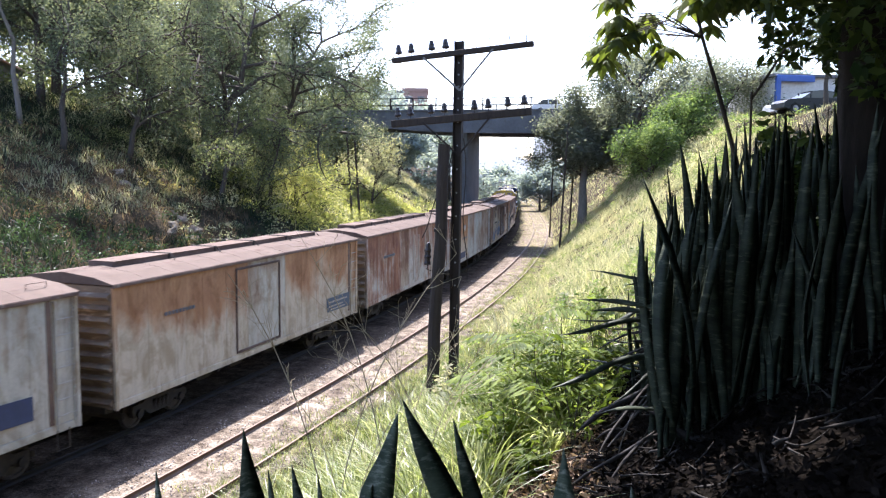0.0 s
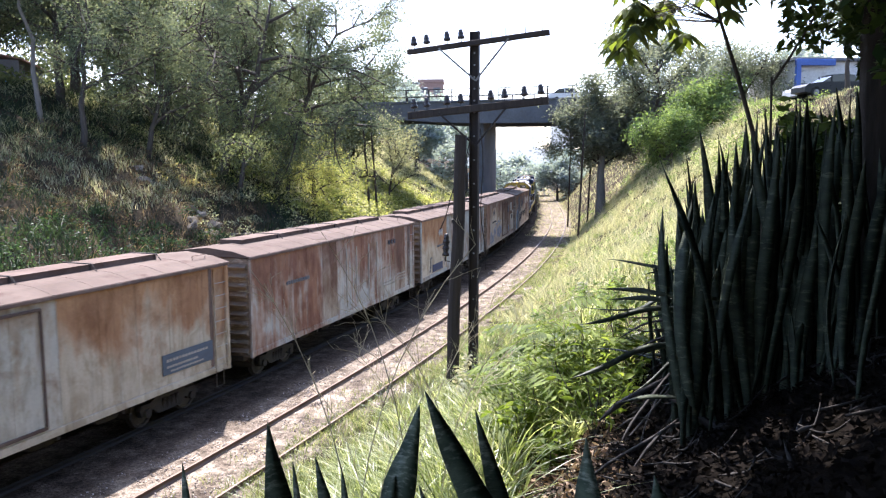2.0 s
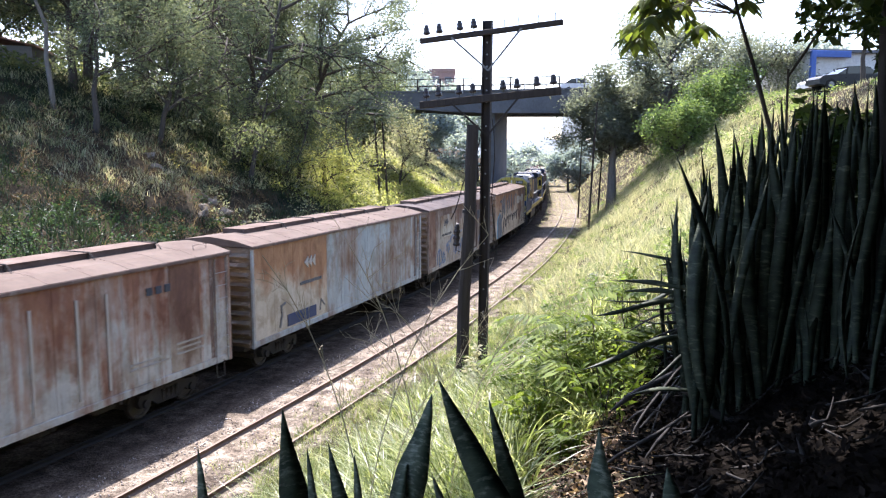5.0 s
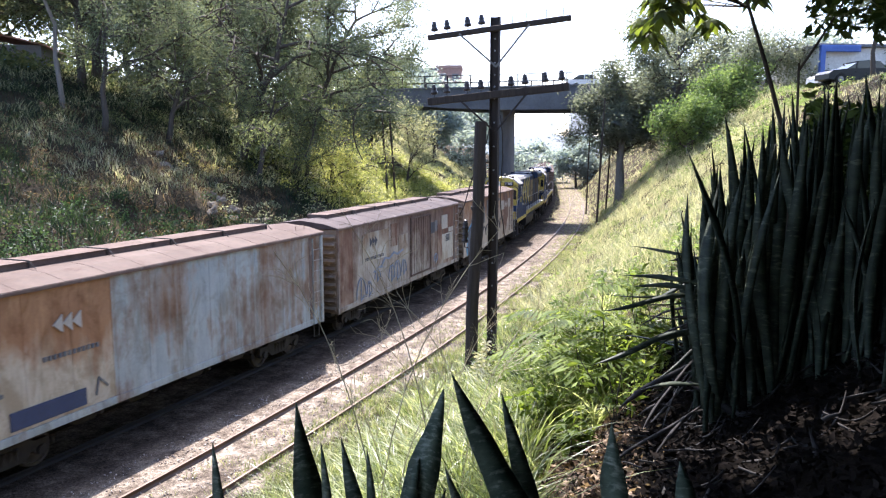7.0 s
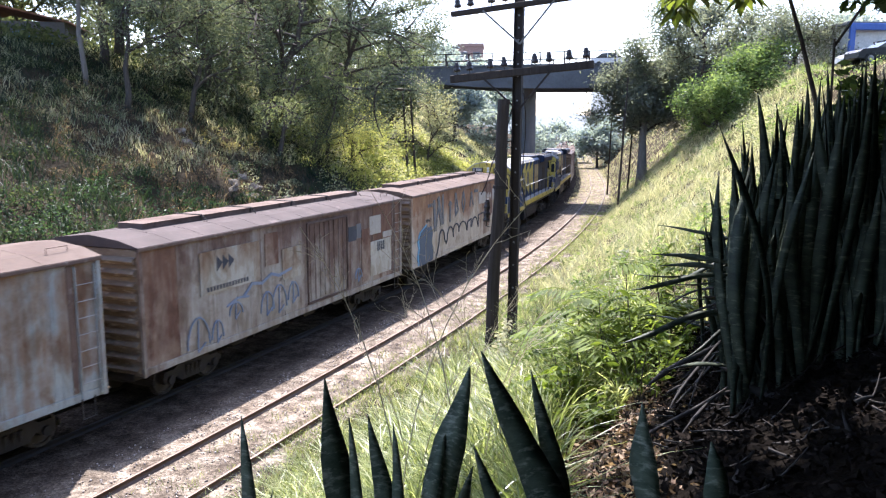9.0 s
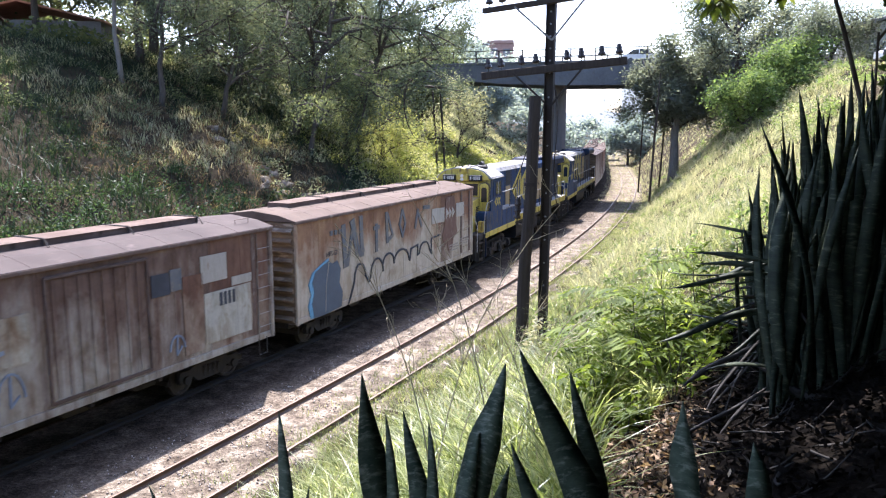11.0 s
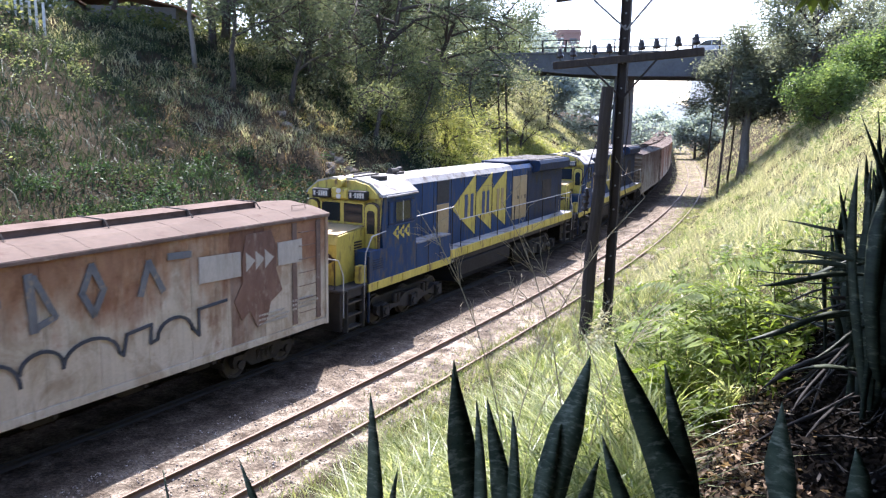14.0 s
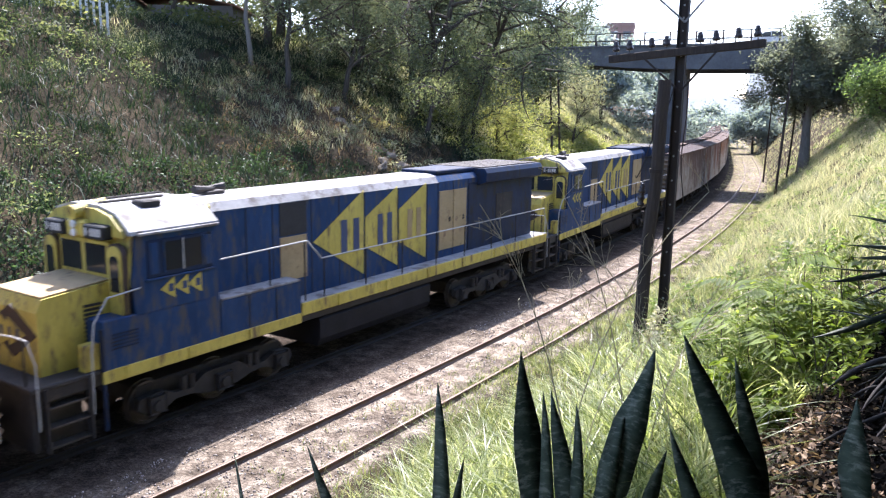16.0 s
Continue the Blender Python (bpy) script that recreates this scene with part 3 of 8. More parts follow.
def wagon_meshes(paint):
    """The meshes of one hopper wagon: a box with pitched roof, long roof hatches and ribbed ends."""
    m = PAINTS[paint]
    out = {}
    out["sheets"] = [[side_sheet(i, side, m) for i in range(N_SHEET)] for side in (-1, 1)]
    out["core"] = Build().box(0.05, BODY - 0.05, -1.45, 1.45, 0.98, 4.12).mesh("body", m)
    b = Build()
    b.box(0, BODY, -1.52, -1.44, 0.94, 1.13, 0.012)
    b.box(0, BODY, 1.44, 1.52, 0.94, 1.13, 0.012)
    out["sill"] = b.mesh("side_sill", m)
    b = Build()
    for y in (-1, 1):
        b.box(-0.02, BODY + 0.02, y * 1.53 - 0.04, y * 1.53 + 0.04, 4.10, 4.19, 0.012)
    out["chord"] = b.mesh("eave_rail", EAVE)
    out["posts"] = Build().box(0, 0.12, -0.035, 0.035, 0.92, 4.12, 0.012).mesh("corner_post", m)
    prof = [(-1.56, 4.17), (-1.56, 4.20), (-0.95, 4.36), (0, 4.46), (0.95, 4.36), (1.56, 4.20), (1.56, 4.17)]
    out["roof"] = Build().prism(prof, -0.04, BODY + 0.04, "x").mesh("roof", ROOF_DARK if paint == "grey" else ROOF_RUST)
    out["seams"] = Build().prism([(-1.55, 4.20), (-0.95, 4.355), (0, 4.455), (0.95, 4.355), (1.55, 4.20), (1.55, 4.208), (0.95, 4.365), (0, 4.465), (-0.95, 4.365), (-1.55, 4.208)], -0.012, 0.012, "x").mesh("roof_seam", ROOF_DARK if paint == "grey" else ROOF_RUST)
    L = 2.36
    b = Build().prism([(-0.42, 4.36), (-0.42, 4.545), (-0.44, 4.55), (-0.44, 4.575), (0.44, 4.575), (0.44, 4.55), (0.42, 4.545), (0.42, 4.36)], 0, L - 0.05, "x")
    out["hatch"] = b.mesh("roof_hatch", HATCH)
    b = Build().box(L - 0.05, L, -0.46, 0.46, 4.38, 4.585, 0.01)
    b.tube([(L - 0.03, -0.66, 4.40), (L - 0.03, -0.48, 4.59), (L - 0.03, 0.48, 4.59), (L - 0.03, 0.66, 4.40)], 0.016, 5)
    out["clamp"] = b.mesh("hatch_clamp", DARK)
    b = Build()
    b.prism([(0, 0.0), (-0.07, 0.045), (-0.115, 0.10), (-0.07, 0.155), (0, 0.20)], -1.42, 1.42)
    out["rib"] = b.mesh("end_rib", END_RUST)
    out["end"] = Build().box(0.0, 0.05, -1.46, 1.46, 0.95, 4.14).mesh("end_wall", END_RUST)
    out["stile"] = Build().box(-0.014, 0.014, -0.055, 0.0, 1.0, 4.05, 0.004).mesh("ladder_stile", m)
    out["lap"] = Build().box(0.10, 0.24, -0.012, 0.0, 1.16, 4.08).box(0.86, 0.93, -0.012, 0.0, 1.16, 4.08).mesh("end_lap", EAVE)
    out["rung"] = Build().tube([(0.0, -0.03, 0), (0.02, -0.07, 0), (0.50, -0.07, 0), (0.52, -0.03, 0)], 0.011, 5).mesh("ladder_rung", RAILING)
    b = Build()
    stirrup(b, 0.45, -0.03)
    out["step"] = b.mesh("stirrup_step", WHEEL)
    b = Build().box(0.3, BODY - 0.3, -0.25, 0.25, 0.62, 0.98, 0.02)
    for x in (4.6, 6.4, 8.6, 10.6):
        b.prism([(x - 0.75, 0.99), (x + 0.75, 0.99), (x + 0.3, 0.55), (x - 0.3, 0.55)], -0.9, 0.9)
        b.box(x - 0.05, x + 0.05, -1.45, 1.45, 0.82, 0.98)
    b.tube([(5.5, -0.55, 0.72), (6.6, -0.55, 0.72)], 0.2, 10)
    b.box(-0.02, 0.3, -1.2, 1.2, 0.80, 0.98, 0.02)
    b.box(BODY - 0.3, BODY + 0.02, -1.2, 1.2, 0.80, 0.98, 0.02)
    out["frame"] = b.mesh("underframe", DARK)
    b = Build().box(-0.42, 0.0, -0.12, 0.12, 0.76, 1.0, 0.02).box(-0.46, -0.30, -0.17, 0.12, 0.72, 1.04, 0.03)
    b.tube([(0, 0.3, 0.75), (-0.25, 0.32, 0.45), (-0.40, 0.25, 0.55)], 0.03, 5)
    out["coupler"] = b.mesh("coupler", DARK)
    return out


def make_wagon(paint, label, ladder=True, other=None, sheets=()):
    """One wagon; some of its side sheets may wear another paint."""
    k = wagon_meshes(paint)
    alt = wagon_meshes(other)["sheets"] if other else None
    w = thing("hopper_wagon", label, "hopper wagon", "hopper wagons of the train")
    part("body", k["core"], None, w)
    part("underframe", k["frame"], None, w, "black steel underframe and chutes")
    part("side_sill", k["sill"], None, w)
    part("eave_rail", k["chord"], None, w)
    for x in (0.0, BODY - 0.12):
        for y in (-1.5, 1.5):
            part("corner_post", k["posts"], None, w, at=pose(x, y, 0))
    part("roof", k["roof"], None, w, "roof sheets with tree shadow put into their dark colour" if paint == "grey" else "dusty pinkish roof sheets")
    for x in (1.23, 2.45, 3.68, 4.9, 6.13, 7.36, 8.6, 9.8, 11.0, 12.25, 13.5):
        part("roof_seam", k["seams"], None, w, at=pose(x, 0, 0))
    for side in (0, 1):
        for i in range(N_SHEET):
            part("side_sheet", (alt if i in sheets else k["sheets"])[side][i], None, w)
    for i in range(5):
        h = part("roof_hatch", k["hatch"], None, w, at=pose(1.45 + i * 2.36, 0.1, 0))
        part("hatch_clamp", k["clamp"], None, h)
    for x, turn in ((0.0, 0), (BODY, 180)):
        e = part("end_wall", k["end"], None, w, "rusty corrugated end wall", at=pose(x, 0, 0, 0, 0, turn))
        for i in range(10):
            part("end_rib", k["rib"], None, e, at=pose(0, 0, 1.02 + i * 0.305))
        part("coupler", k["coupler"], None, w, at=pose(x, 0, 0, 0, 0, turn))
    part("roof_grab", Build().tube([(BODY - 1.0, -1.05, 4.32), (BODY - 1.0, -1.05, 4.46), (BODY - 0.45, -1.05, 4.46), (BODY - 0.45, -1.05, 4.32)], 0.012, 5), EAVE, w, "bent steel grab iron on the roof")
    if ladder:
        for x, y, turn in ((BODY - 1.0, -1.5, 0), (1.0, 1.5, 180)):
            st = part("ladder_stile", k["stile"], None, w, at=pose(x, y, 0, 0, 0, turn) @ pose(0.30, 0, 0))
            part("ladder_stile", k["stile"], None, w, at=pose(x, y, 0, 0, 0, turn) @ pose(0.82, 0, 0))
            for i in range(7):
                part("ladder_rung", k["rung"], None, st, at=pose(0, 0, 1.35 + i * 0.38))
            part("stirrup_step", k["step"], None, w, at=pose(x, y, 0, 0, 0, turn))
            part("end_lap", k["lap"], None, w, "dark rusty lap strip beside the ladder", at=pose(x, y, 0, 0, 0, turn))
    return w


def add_bogies(w, places, axles, bogie, wheel, radius):
    """Bogies with turning wheelsets under a vehicle."""
    sets = []
    for x in places:
        g = part("bogie", bogie, None, w, "greasy black steel bogie", at=pose(x, 0, 0))
        for a in axles:
            sets.append((part("wheelset", wheel, None, g), a, radius))
    return sets


def mark(w, name, build, material, label=""):
    ob = part(name, build, material, w, label)
    return tagged(ob, kind="stuff") if "lettering_block" in name or "graffiti_l" in name or name == "scribble" else ob


Y0, Y1 = -1.535, -1.512   # painted marks on the side seen from the bank


def bars(rows, y0=Y0, y1=Y1):
    """Illegible lettering as short bars: x, z, width, height, letters."""
    b = Build()
    for x, z, wd, h, n in rows:
        step = wd / n
        for i in range(n):
            b.box(x + i * step, x + i * step + step * 0.62, y0, y1, z, z + h)
    return b


def blob(outline, y0=Y0, y1=Y1):
    return Build().prism(outline, y0, y1)


def arc_line(x0, x1, z0, top, n=10):
    return [((x0 + x1) / 2 - (x1 - x0) / 2 * math.cos(math.pi * i / n), z0 + top * math.sin(math.pi * i / n)) for i in range(n + 1)]


def lettering(w, text, x, z, size, material, label):
    c = bpy.data.curves.new("lettering", "FONT")
    c.body, c.size, c.extrude = text, size, 0.004
    ob = new("lettering", c)
    dg = bpy.context.evaluated_depsgraph_get()
    me = bpy.data.meshes.new_from_object(ob.evaluated_get(dg))
    bpy.data.objects.remove(ob)
    me.materials.clear()
    me.materials.append(material)
    return part("lettering", me, None, w, label, at=pose(x, -1.532, z, 90, 0, 0))


def door_panel(w, x0, x1):
    b = Build()
    for a in (x0, x1):
        b.box(a - 0.03, a + 0.03, -1.55, -1.50, 1.2, 3.95, 0.008)
    b.box(x0, x1, -1.55, -1.50, 3.9, 3.97, 0.008)
    b.box(x0, x1, -1.55, -1.50, 1.18, 1.26, 0.008)
    mark(w, "door_frame", b, HATCH, "dark rusty door frame strips")


def tag_arrows(w, x, z, h, material, right=False):
    """Three arrowheads side by side."""
    for i in range(3):
        a = x + i * h * 0.62
        flat_end, tip = (a, a + h * 0.62) if right else (a + h * 0.62, a)
        mark(w, "arrow_mark", blob([(flat_end, z), (flat_end, z + h), (tip, z + h / 2)], Y0 - 0.006, Y1), material)


def dress_a(w):
    mark(w, "blue_patch", blob([(9.2, 1.55), (13.6, 1.45), (13.6, 2.0), (9.2, 2.1)]), NAVY, "navy blue painted band")
    mark(w, "lettering_block", bars([(11.2, 1.64, 1.3, 0.08, 9)]), PATCH)


def dress_b(w):
    door_panel(w, 5.55, 8.25)
    mark(w, "lettering_block", bars([(2.0, 3.05, 1.4, 0.1, 9)]), SPRAY_GREY)
    mark(w, "dark_plate", blob([(12.0, 1.42), (14.1, 1.40), (14.1, 1.98), (12.0, 1.98)]), SPRAY_BLUE, "slate grey painted data panel")
    mark(w, "lettering_block", bars([(12.15, 1.77, 1.75, 0.07, 14), (12.15, 1.6, 1.3, 0.06, 12), (12.3, 1.48, 1.4, 0.05, 13)], Y0 - 0.01, Y1), PATCH)


def dress_c(w):
    mark(w, "lettering_block", bars([(2.3, 2.95, 1.7, 0.12, 10)]), SPRAY_GREY)
    mark(w, "lettering_block", bars([(11.55, 3.42, 1.0, 0.2, 3)]), SPRAY_DARK, "dark painted lettering bars")
    mark(w, "lettering_block", bars([(10.9, 1.70, 1.1, 0.055, 12), (10.9, 1.56, 1.4, 0.055, 14), (12.6, 1.88, 1.2, 0.055, 12), (12.6, 1.74, 1.0, 0.055, 10), (12.6, 1.6, 1.1, 0.055, 11)]), PATCH)
    b = Build()
    for x in (7.1, 8.05, 9.3, 10.2):
        b.box(x, x + 0.07, Y0, Y1, 1.3, 3.7)
    mark(w, "pale_stripe", b, PATCH, "pale vertical paint runs")


def dress_d(w):
    tag_arrows(w, 3.3, 3.05, 0.42, PATCH)
    mark(w, "lettering_block", bars([(3.0, 2.5, 1.6, 0.11, 12)]), SPRAY_GREY)
    mark(w, "blue_patch", blob([(2.1, 1.22), (4.1, 1.22), (4.1, 1.62), (2.1, 1.62)]), NAVY, "navy blue painted band")
    b = Build()
    b.ribbon([(1.6, 1.3), (1.75, 1.7), (1.7, 2.0), (1.95, 2.05)], 0.08, Y0, Y1)
    b.ribbon([(4.4, 1.35), (4.5, 1.75), (4.75, 1.5)], 0.05, Y0, Y1)
    mark(w, "scribble", b, SPRAY_GREY, "faded blue-grey spray scribble")


def dress_e(w):
    mark(w, "cream_patch", blob([(2.2, 2.55), (4.9, 2.55), (4.9, 3.75), (2.2, 3.75)]), PAINTS["band"], "pale repainted panel")
    tag_arrows(w, 2.9, 3.15, 0.42, SPRAY_DARK, True)
    mark(w, "lettering_block", bars([(2.45, 2.62, 1.9, 0.13, 14)], Y0 - 0.006, Y1), SPRAY_DARK)
    door_panel(w, 7.6, 10.3)
    for name, x0, x1, z0, z1, paint, label in (
            ("repair_patch", 11.40, 12.12, 1.25, 3.30, PAINTS["brown"], "rust-brown repair patch"), ("repair_patch", 12.14, 13.95, 1.35, 2.72, PAINTS["band"], "greyish pale repair patch"),
            ("cream_patch", 12.05, 13.02, 3.0, 3.72, PATCH, "cream repair patch"), ("cream_patch", 13.2, 14.0, 2.76, 3.0, PATCH, "cream repair strip"),
            ("slate_patch", 10.4, 10.98, 2.95, 3.5, SPRAY_DARK, "dark slate repair patch"), ("slate_patch", 11.0, 11.38, 3.0, 3.55, SPRAY_GREY, "grey repair patch"),
            ("repair_patch", 6.1, 7.2, 2.3, 3.3, PAINTS["band"], "greyish pale repair patch"), ("repair_patch", 5.2, 5.9, 2.9, 3.9, PAINTS["brown"], "rust-brown repair patch")):
        mark(w, name, blob([(x0, z0), (x1, z0), (x1, z1), (x0, z1)], Y0 + 0.006, Y1), paint, label)
    mark(w, "lettering_block", bars([(12.7, 2.3, 0.66, 0.36, 4)], Y0 - 0.004, Y1), SPRAY_DARK, "dark scrawled marks")
    b = Build()
    for x, z, wd, h in ((1.6, 1.2, 0.9, 0.8), (2.6, 1.25, 0.5, 0.5), (3.4, 1.75, 0.6, 0.35), (4.9, 1.5, 0.7, 0.6), (5.5, 1.45, 0.8, 0.75), (6.4, 1.6, 0.6, 0.55), (10.9, 1.5, 0.5, 0.35)):
        b.ribbon(arc_line(x, x + wd, z, h, 9), 0.045, Y0, Y1)
        b.ribbon([(x + wd * 0.5, z + h * 0.9), (x + wd * 0.45, z - 0.15), (x + wd * 0.8, z + 0.05)], 0.04, Y0, Y1)
    b.ribbon([(4.1, 2.2), (4.5, 2.5), (5.0, 2.42), (5.5, 2.62), (5.9, 2.5), (6.6, 2.62)], 0.09, Y0, Y1)
    b.ribbon([(3.3, 2.05), (3.8, 2.2), (4.3, 2.15)], 0.06, Y0, Y1)
    mark(w, "graffiti_line", b, SPRAY_FADED, "thin faded blue spray-painted loops")
    b = Build()
    for i in range(8):  # upright pressings of the plug door
        b.box(7.75 + i * 0.32, 7.81 + i * 0.32, -1.525, -1.505, 1.3, 3.88)
    tagged(mark(w, "door_pressing", b, PAINTS["grey"]), kind="stuff")


def dress_f(w):
    # slate-blue spray shape with a bright edge
    mark(w, "graffiti_edge", blob([(0.72, 0.98), (0.62, 1.4), (0.78, 1.75), (0.66, 2.1), (0.9, 2.45), (1.35, 2.62), (1.85, 2.78), (2.0, 2.4), (1.85, 1.0)]), SPRAY_CYAN, "bright blue graffiti outline")
    mark(w, "graffiti_shape", blob([(0.92, 0.97), (0.82, 1.45), (0.95, 1.8), (0.86, 2.15), (1.05, 2.45), (1.5, 2.6), (1.86, 2.7), (2.1, 2.55), (2.4, 2.62), (2.62, 2.3), (2.5, 1.85), (2.72, 1.5), (2.62, 1.0), (1.6, 0.95)], Y0 - 0.008, Y1), SPRAY_BLUE, "slate-blue graffiti shape")
    mark(w, "graffiti_line", Build().ribbon([(1.6, 1.05), (1.66, 1.9), (1.86, 2.66)], 0.025, Y0 - 0.014, Y0 - 0.006), PATCH)
    lettering(w, "HFS 62", 1.72, 2.83, 0.24, SPRAY_DARK, "black stencilled letters HFS 62")
    mark(w, "lettering_block", bars([(2.0, 3.5, 0.8, 0.16, 3)]), SPRAY_GREY)
    b = Build()
    for line, wd in (([(2.85, 3.72), (2.95, 2.35)], 0.26), ([(3.1, 2.35), (3.45, 3.55)], 0.16), ([(3.45, 3.8), (3.85, 2.6)], 0.3), ([(4.05, 3.9), (4.12, 2.55)], 0.24), ([(3.95, 2.75), (4.25, 2.7)], 0.12),
                     ([(5.0, 3.4), (5.4, 3.4)], 0.14), ([(5.2, 3.5), (5.2, 2.55)], 0.2), ([(6.0, 3.85), (6.05, 2.75)], 0.18), ([(6.1, 3.8), (6.5, 2.95), (6.1, 2.8)], 0.13),
                     ([(7.35, 3.85), (7.1, 3.3), (7.35, 2.8), (7.6, 3.3), (7.35, 3.85)], 0.14), ([(8.5, 3.0), (8.75, 3.7), (9.1, 3.0)], 0.15), ([(9.3, 3.75), (9.9, 3.72)], 0.16)):
        b.ribbon(line, wd, Y0, Y1)
    mark(w, "graffiti_letters", b, SPRAY_GREY, "big faded blue-grey graffiti strokes")
    b = Build()
    b.ribbon([(3.1, 0.98), (3.3, 1.25), (3.55, 1.7)], 0.07, Y0 - 0.006, Y1)
    for x0, x1, z0, top in ((3.55, 4.35, 1.75, 0.5), (4.75, 5.7, 1.7, 0.55), (5.7, 6.6, 1.95, 0.35), (6.6, 7.9, 1.85, 0.45), (8.9, 9.9, 1.9, 0.4)):
        b.ribbon(arc_line(x0, x1, z0, top), 0.07, Y0 - 0.006, Y1)
    b.ribbon([(4.35, 1.75), (4.6, 1.5), (4.75, 1.7)], 0.07, Y0 - 0.006, Y1)
    b.ribbon([(7.9, 1.85), (8.0, 1.75), (8.1, 2.2), (8.75, 2.28), (8.7, 1.85), (8.9, 1.9)], 0.07, Y0 - 0.006, Y1)
    b.ribbon([(9.9, 1.95), (10.1, 1.7), (10.1, 2.35), (11.0, 2.4)], 0.07, Y0 - 0.006, Y1)
    mark(w, "graffiti_line", b, SPRAY_DARK, "black scalloped graffiti line")
    b = Build().box(13.42, 13.60, Y0 + 0.004, Y1, 1.2, 4.06).box(14.42, 14.60, Y0 + 0.004, Y1, 1.2, 4.06)
    mark(w, "end_lap", b, EAVE, "dark rusty laps beside the end post")
    for i in range(7):
        mark(w, "grab_iron", Build().tube([(13.68, -1.53, 1.5 + i * 0.38), (13.70, -1.56, 1.5 + i * 0.38), (14.34, -1.56, 1.5 + i * 0.38), (14.36, -1.53, 1.5 + i * 0.38)], 0.011, 5), EAVE)
    mark(w, "rust_patch", blob([(11.25, 2.3), (11.5, 1.75), (11.8, 1.95), (12.05, 1.45), (12.4, 1.6), (12.55, 2.05), (13.0, 2.3), (12.78, 2.9), (12.82, 3.5), (12.6, 3.98), (11.7, 3.95), (11.54, 3.3), (11.56, 2.75)], Y0 + 0.004, Y1), RED_RUST, "deep red rusted sheet")
    mark(w, "cream_patch", blob([(10.15, 2.95), (11.5, 2.92), (11.5, 3.55), (10.15, 3.6)]), PATCH, "cream repair patch")
    mark(w, "cream_patch", blob([(12.85, 2.98), (13.8, 2.95), (13.8, 3.6), (12.85, 3.6)]), PATCH, "cream repair patch")
    for i in range(3):
        a = 11.68 + i * 0.34
        mark(w, "arrow_mark", blob([(a, 3.0), (a + 0.33, 3.25), (a, 3.5)]), PATCH)
    mark(w, "lettering_block", bars([(12.1, 1.72, 1.0, 0.055, 11), (12.1, 1.6, 1.2, 0.055, 13), (13.4, 1.86, 0.9, 0.055, 9), (13.4, 1.74, 1.1, 0.055, 11), (13.4, 1.62, 1.0, 0.055, 10), (12.1, 1.48, 1.1, 0.055, 12)]), PATCH)


def loco_frame_mesh():
    b = Build()
    for side in (-1, 1):
        y = 1.10 * side
        prof = [(-2.35, 0.50), (-2.30, 0.72), (-1.75, 0.78), (-1.35, 0.62), (-0.95, 0.60), (-0.5, 0.86), (0.5, 0.86), (0.95, 0.60), (1.35, 0.62), (1.75, 0.78), (2.30, 0.72), (2.35, 0.50), (2.2, 0.36), (1.6, 0.36), (1.35, 0.48), (0.9, 0.46), (0.45, 0.34), (-0.45, 0.34), (-0.9, 0.46), (-1.35, 0.48), (-1.6, 0.36), (-2.2, 0.36)]
        b.prism(prof, y - 0.09, y + 0.09)
        for x in (-1.9, 0.0, 1.9):
            b.box(x - 0.21, x + 0.21, y - 0.05, y + 0.16 * side + (0.02 if side > 0 else -0.02), 0.33, 0.72, 0.03)
            b.tube([(x, y + 0.15 * side, 0.50), (x, y + 0.24 * side, 0.50)], 0.13, 12)
        for x in (-1.0, 1.0):
            for d in (-0.12, 0.12):
                b.tube([(x + d, y + 0.05 * side, 0.62), (x + d, y + 0.05 * side, 0.95)], 0.08, 8)
    b.box(-2.2, 2.2, -0.9, 0.9, 0.55, 0.95, 0.03)
    return b.mesh("bogie", DARK)


LOCO_BOGIE = loco_frame_mesh()


def arrow_poly(x_tip, x_edge, z_mid, half, clip=None):
    """A left-pointing triangle, cut off at clip where it would run under its neighbour."""
    if clip is None:
        return [(x_tip, z_mid), (x_edge, z_mid - half), (x_edge, z_mid + half)]
    h = half * (clip - x_tip) / (x_edge - x_tip)
    return [(clip, z_mid - h), (x_edge, z_mid - half), (x_edge, z_mid + half), (clip, z_mid + h)]


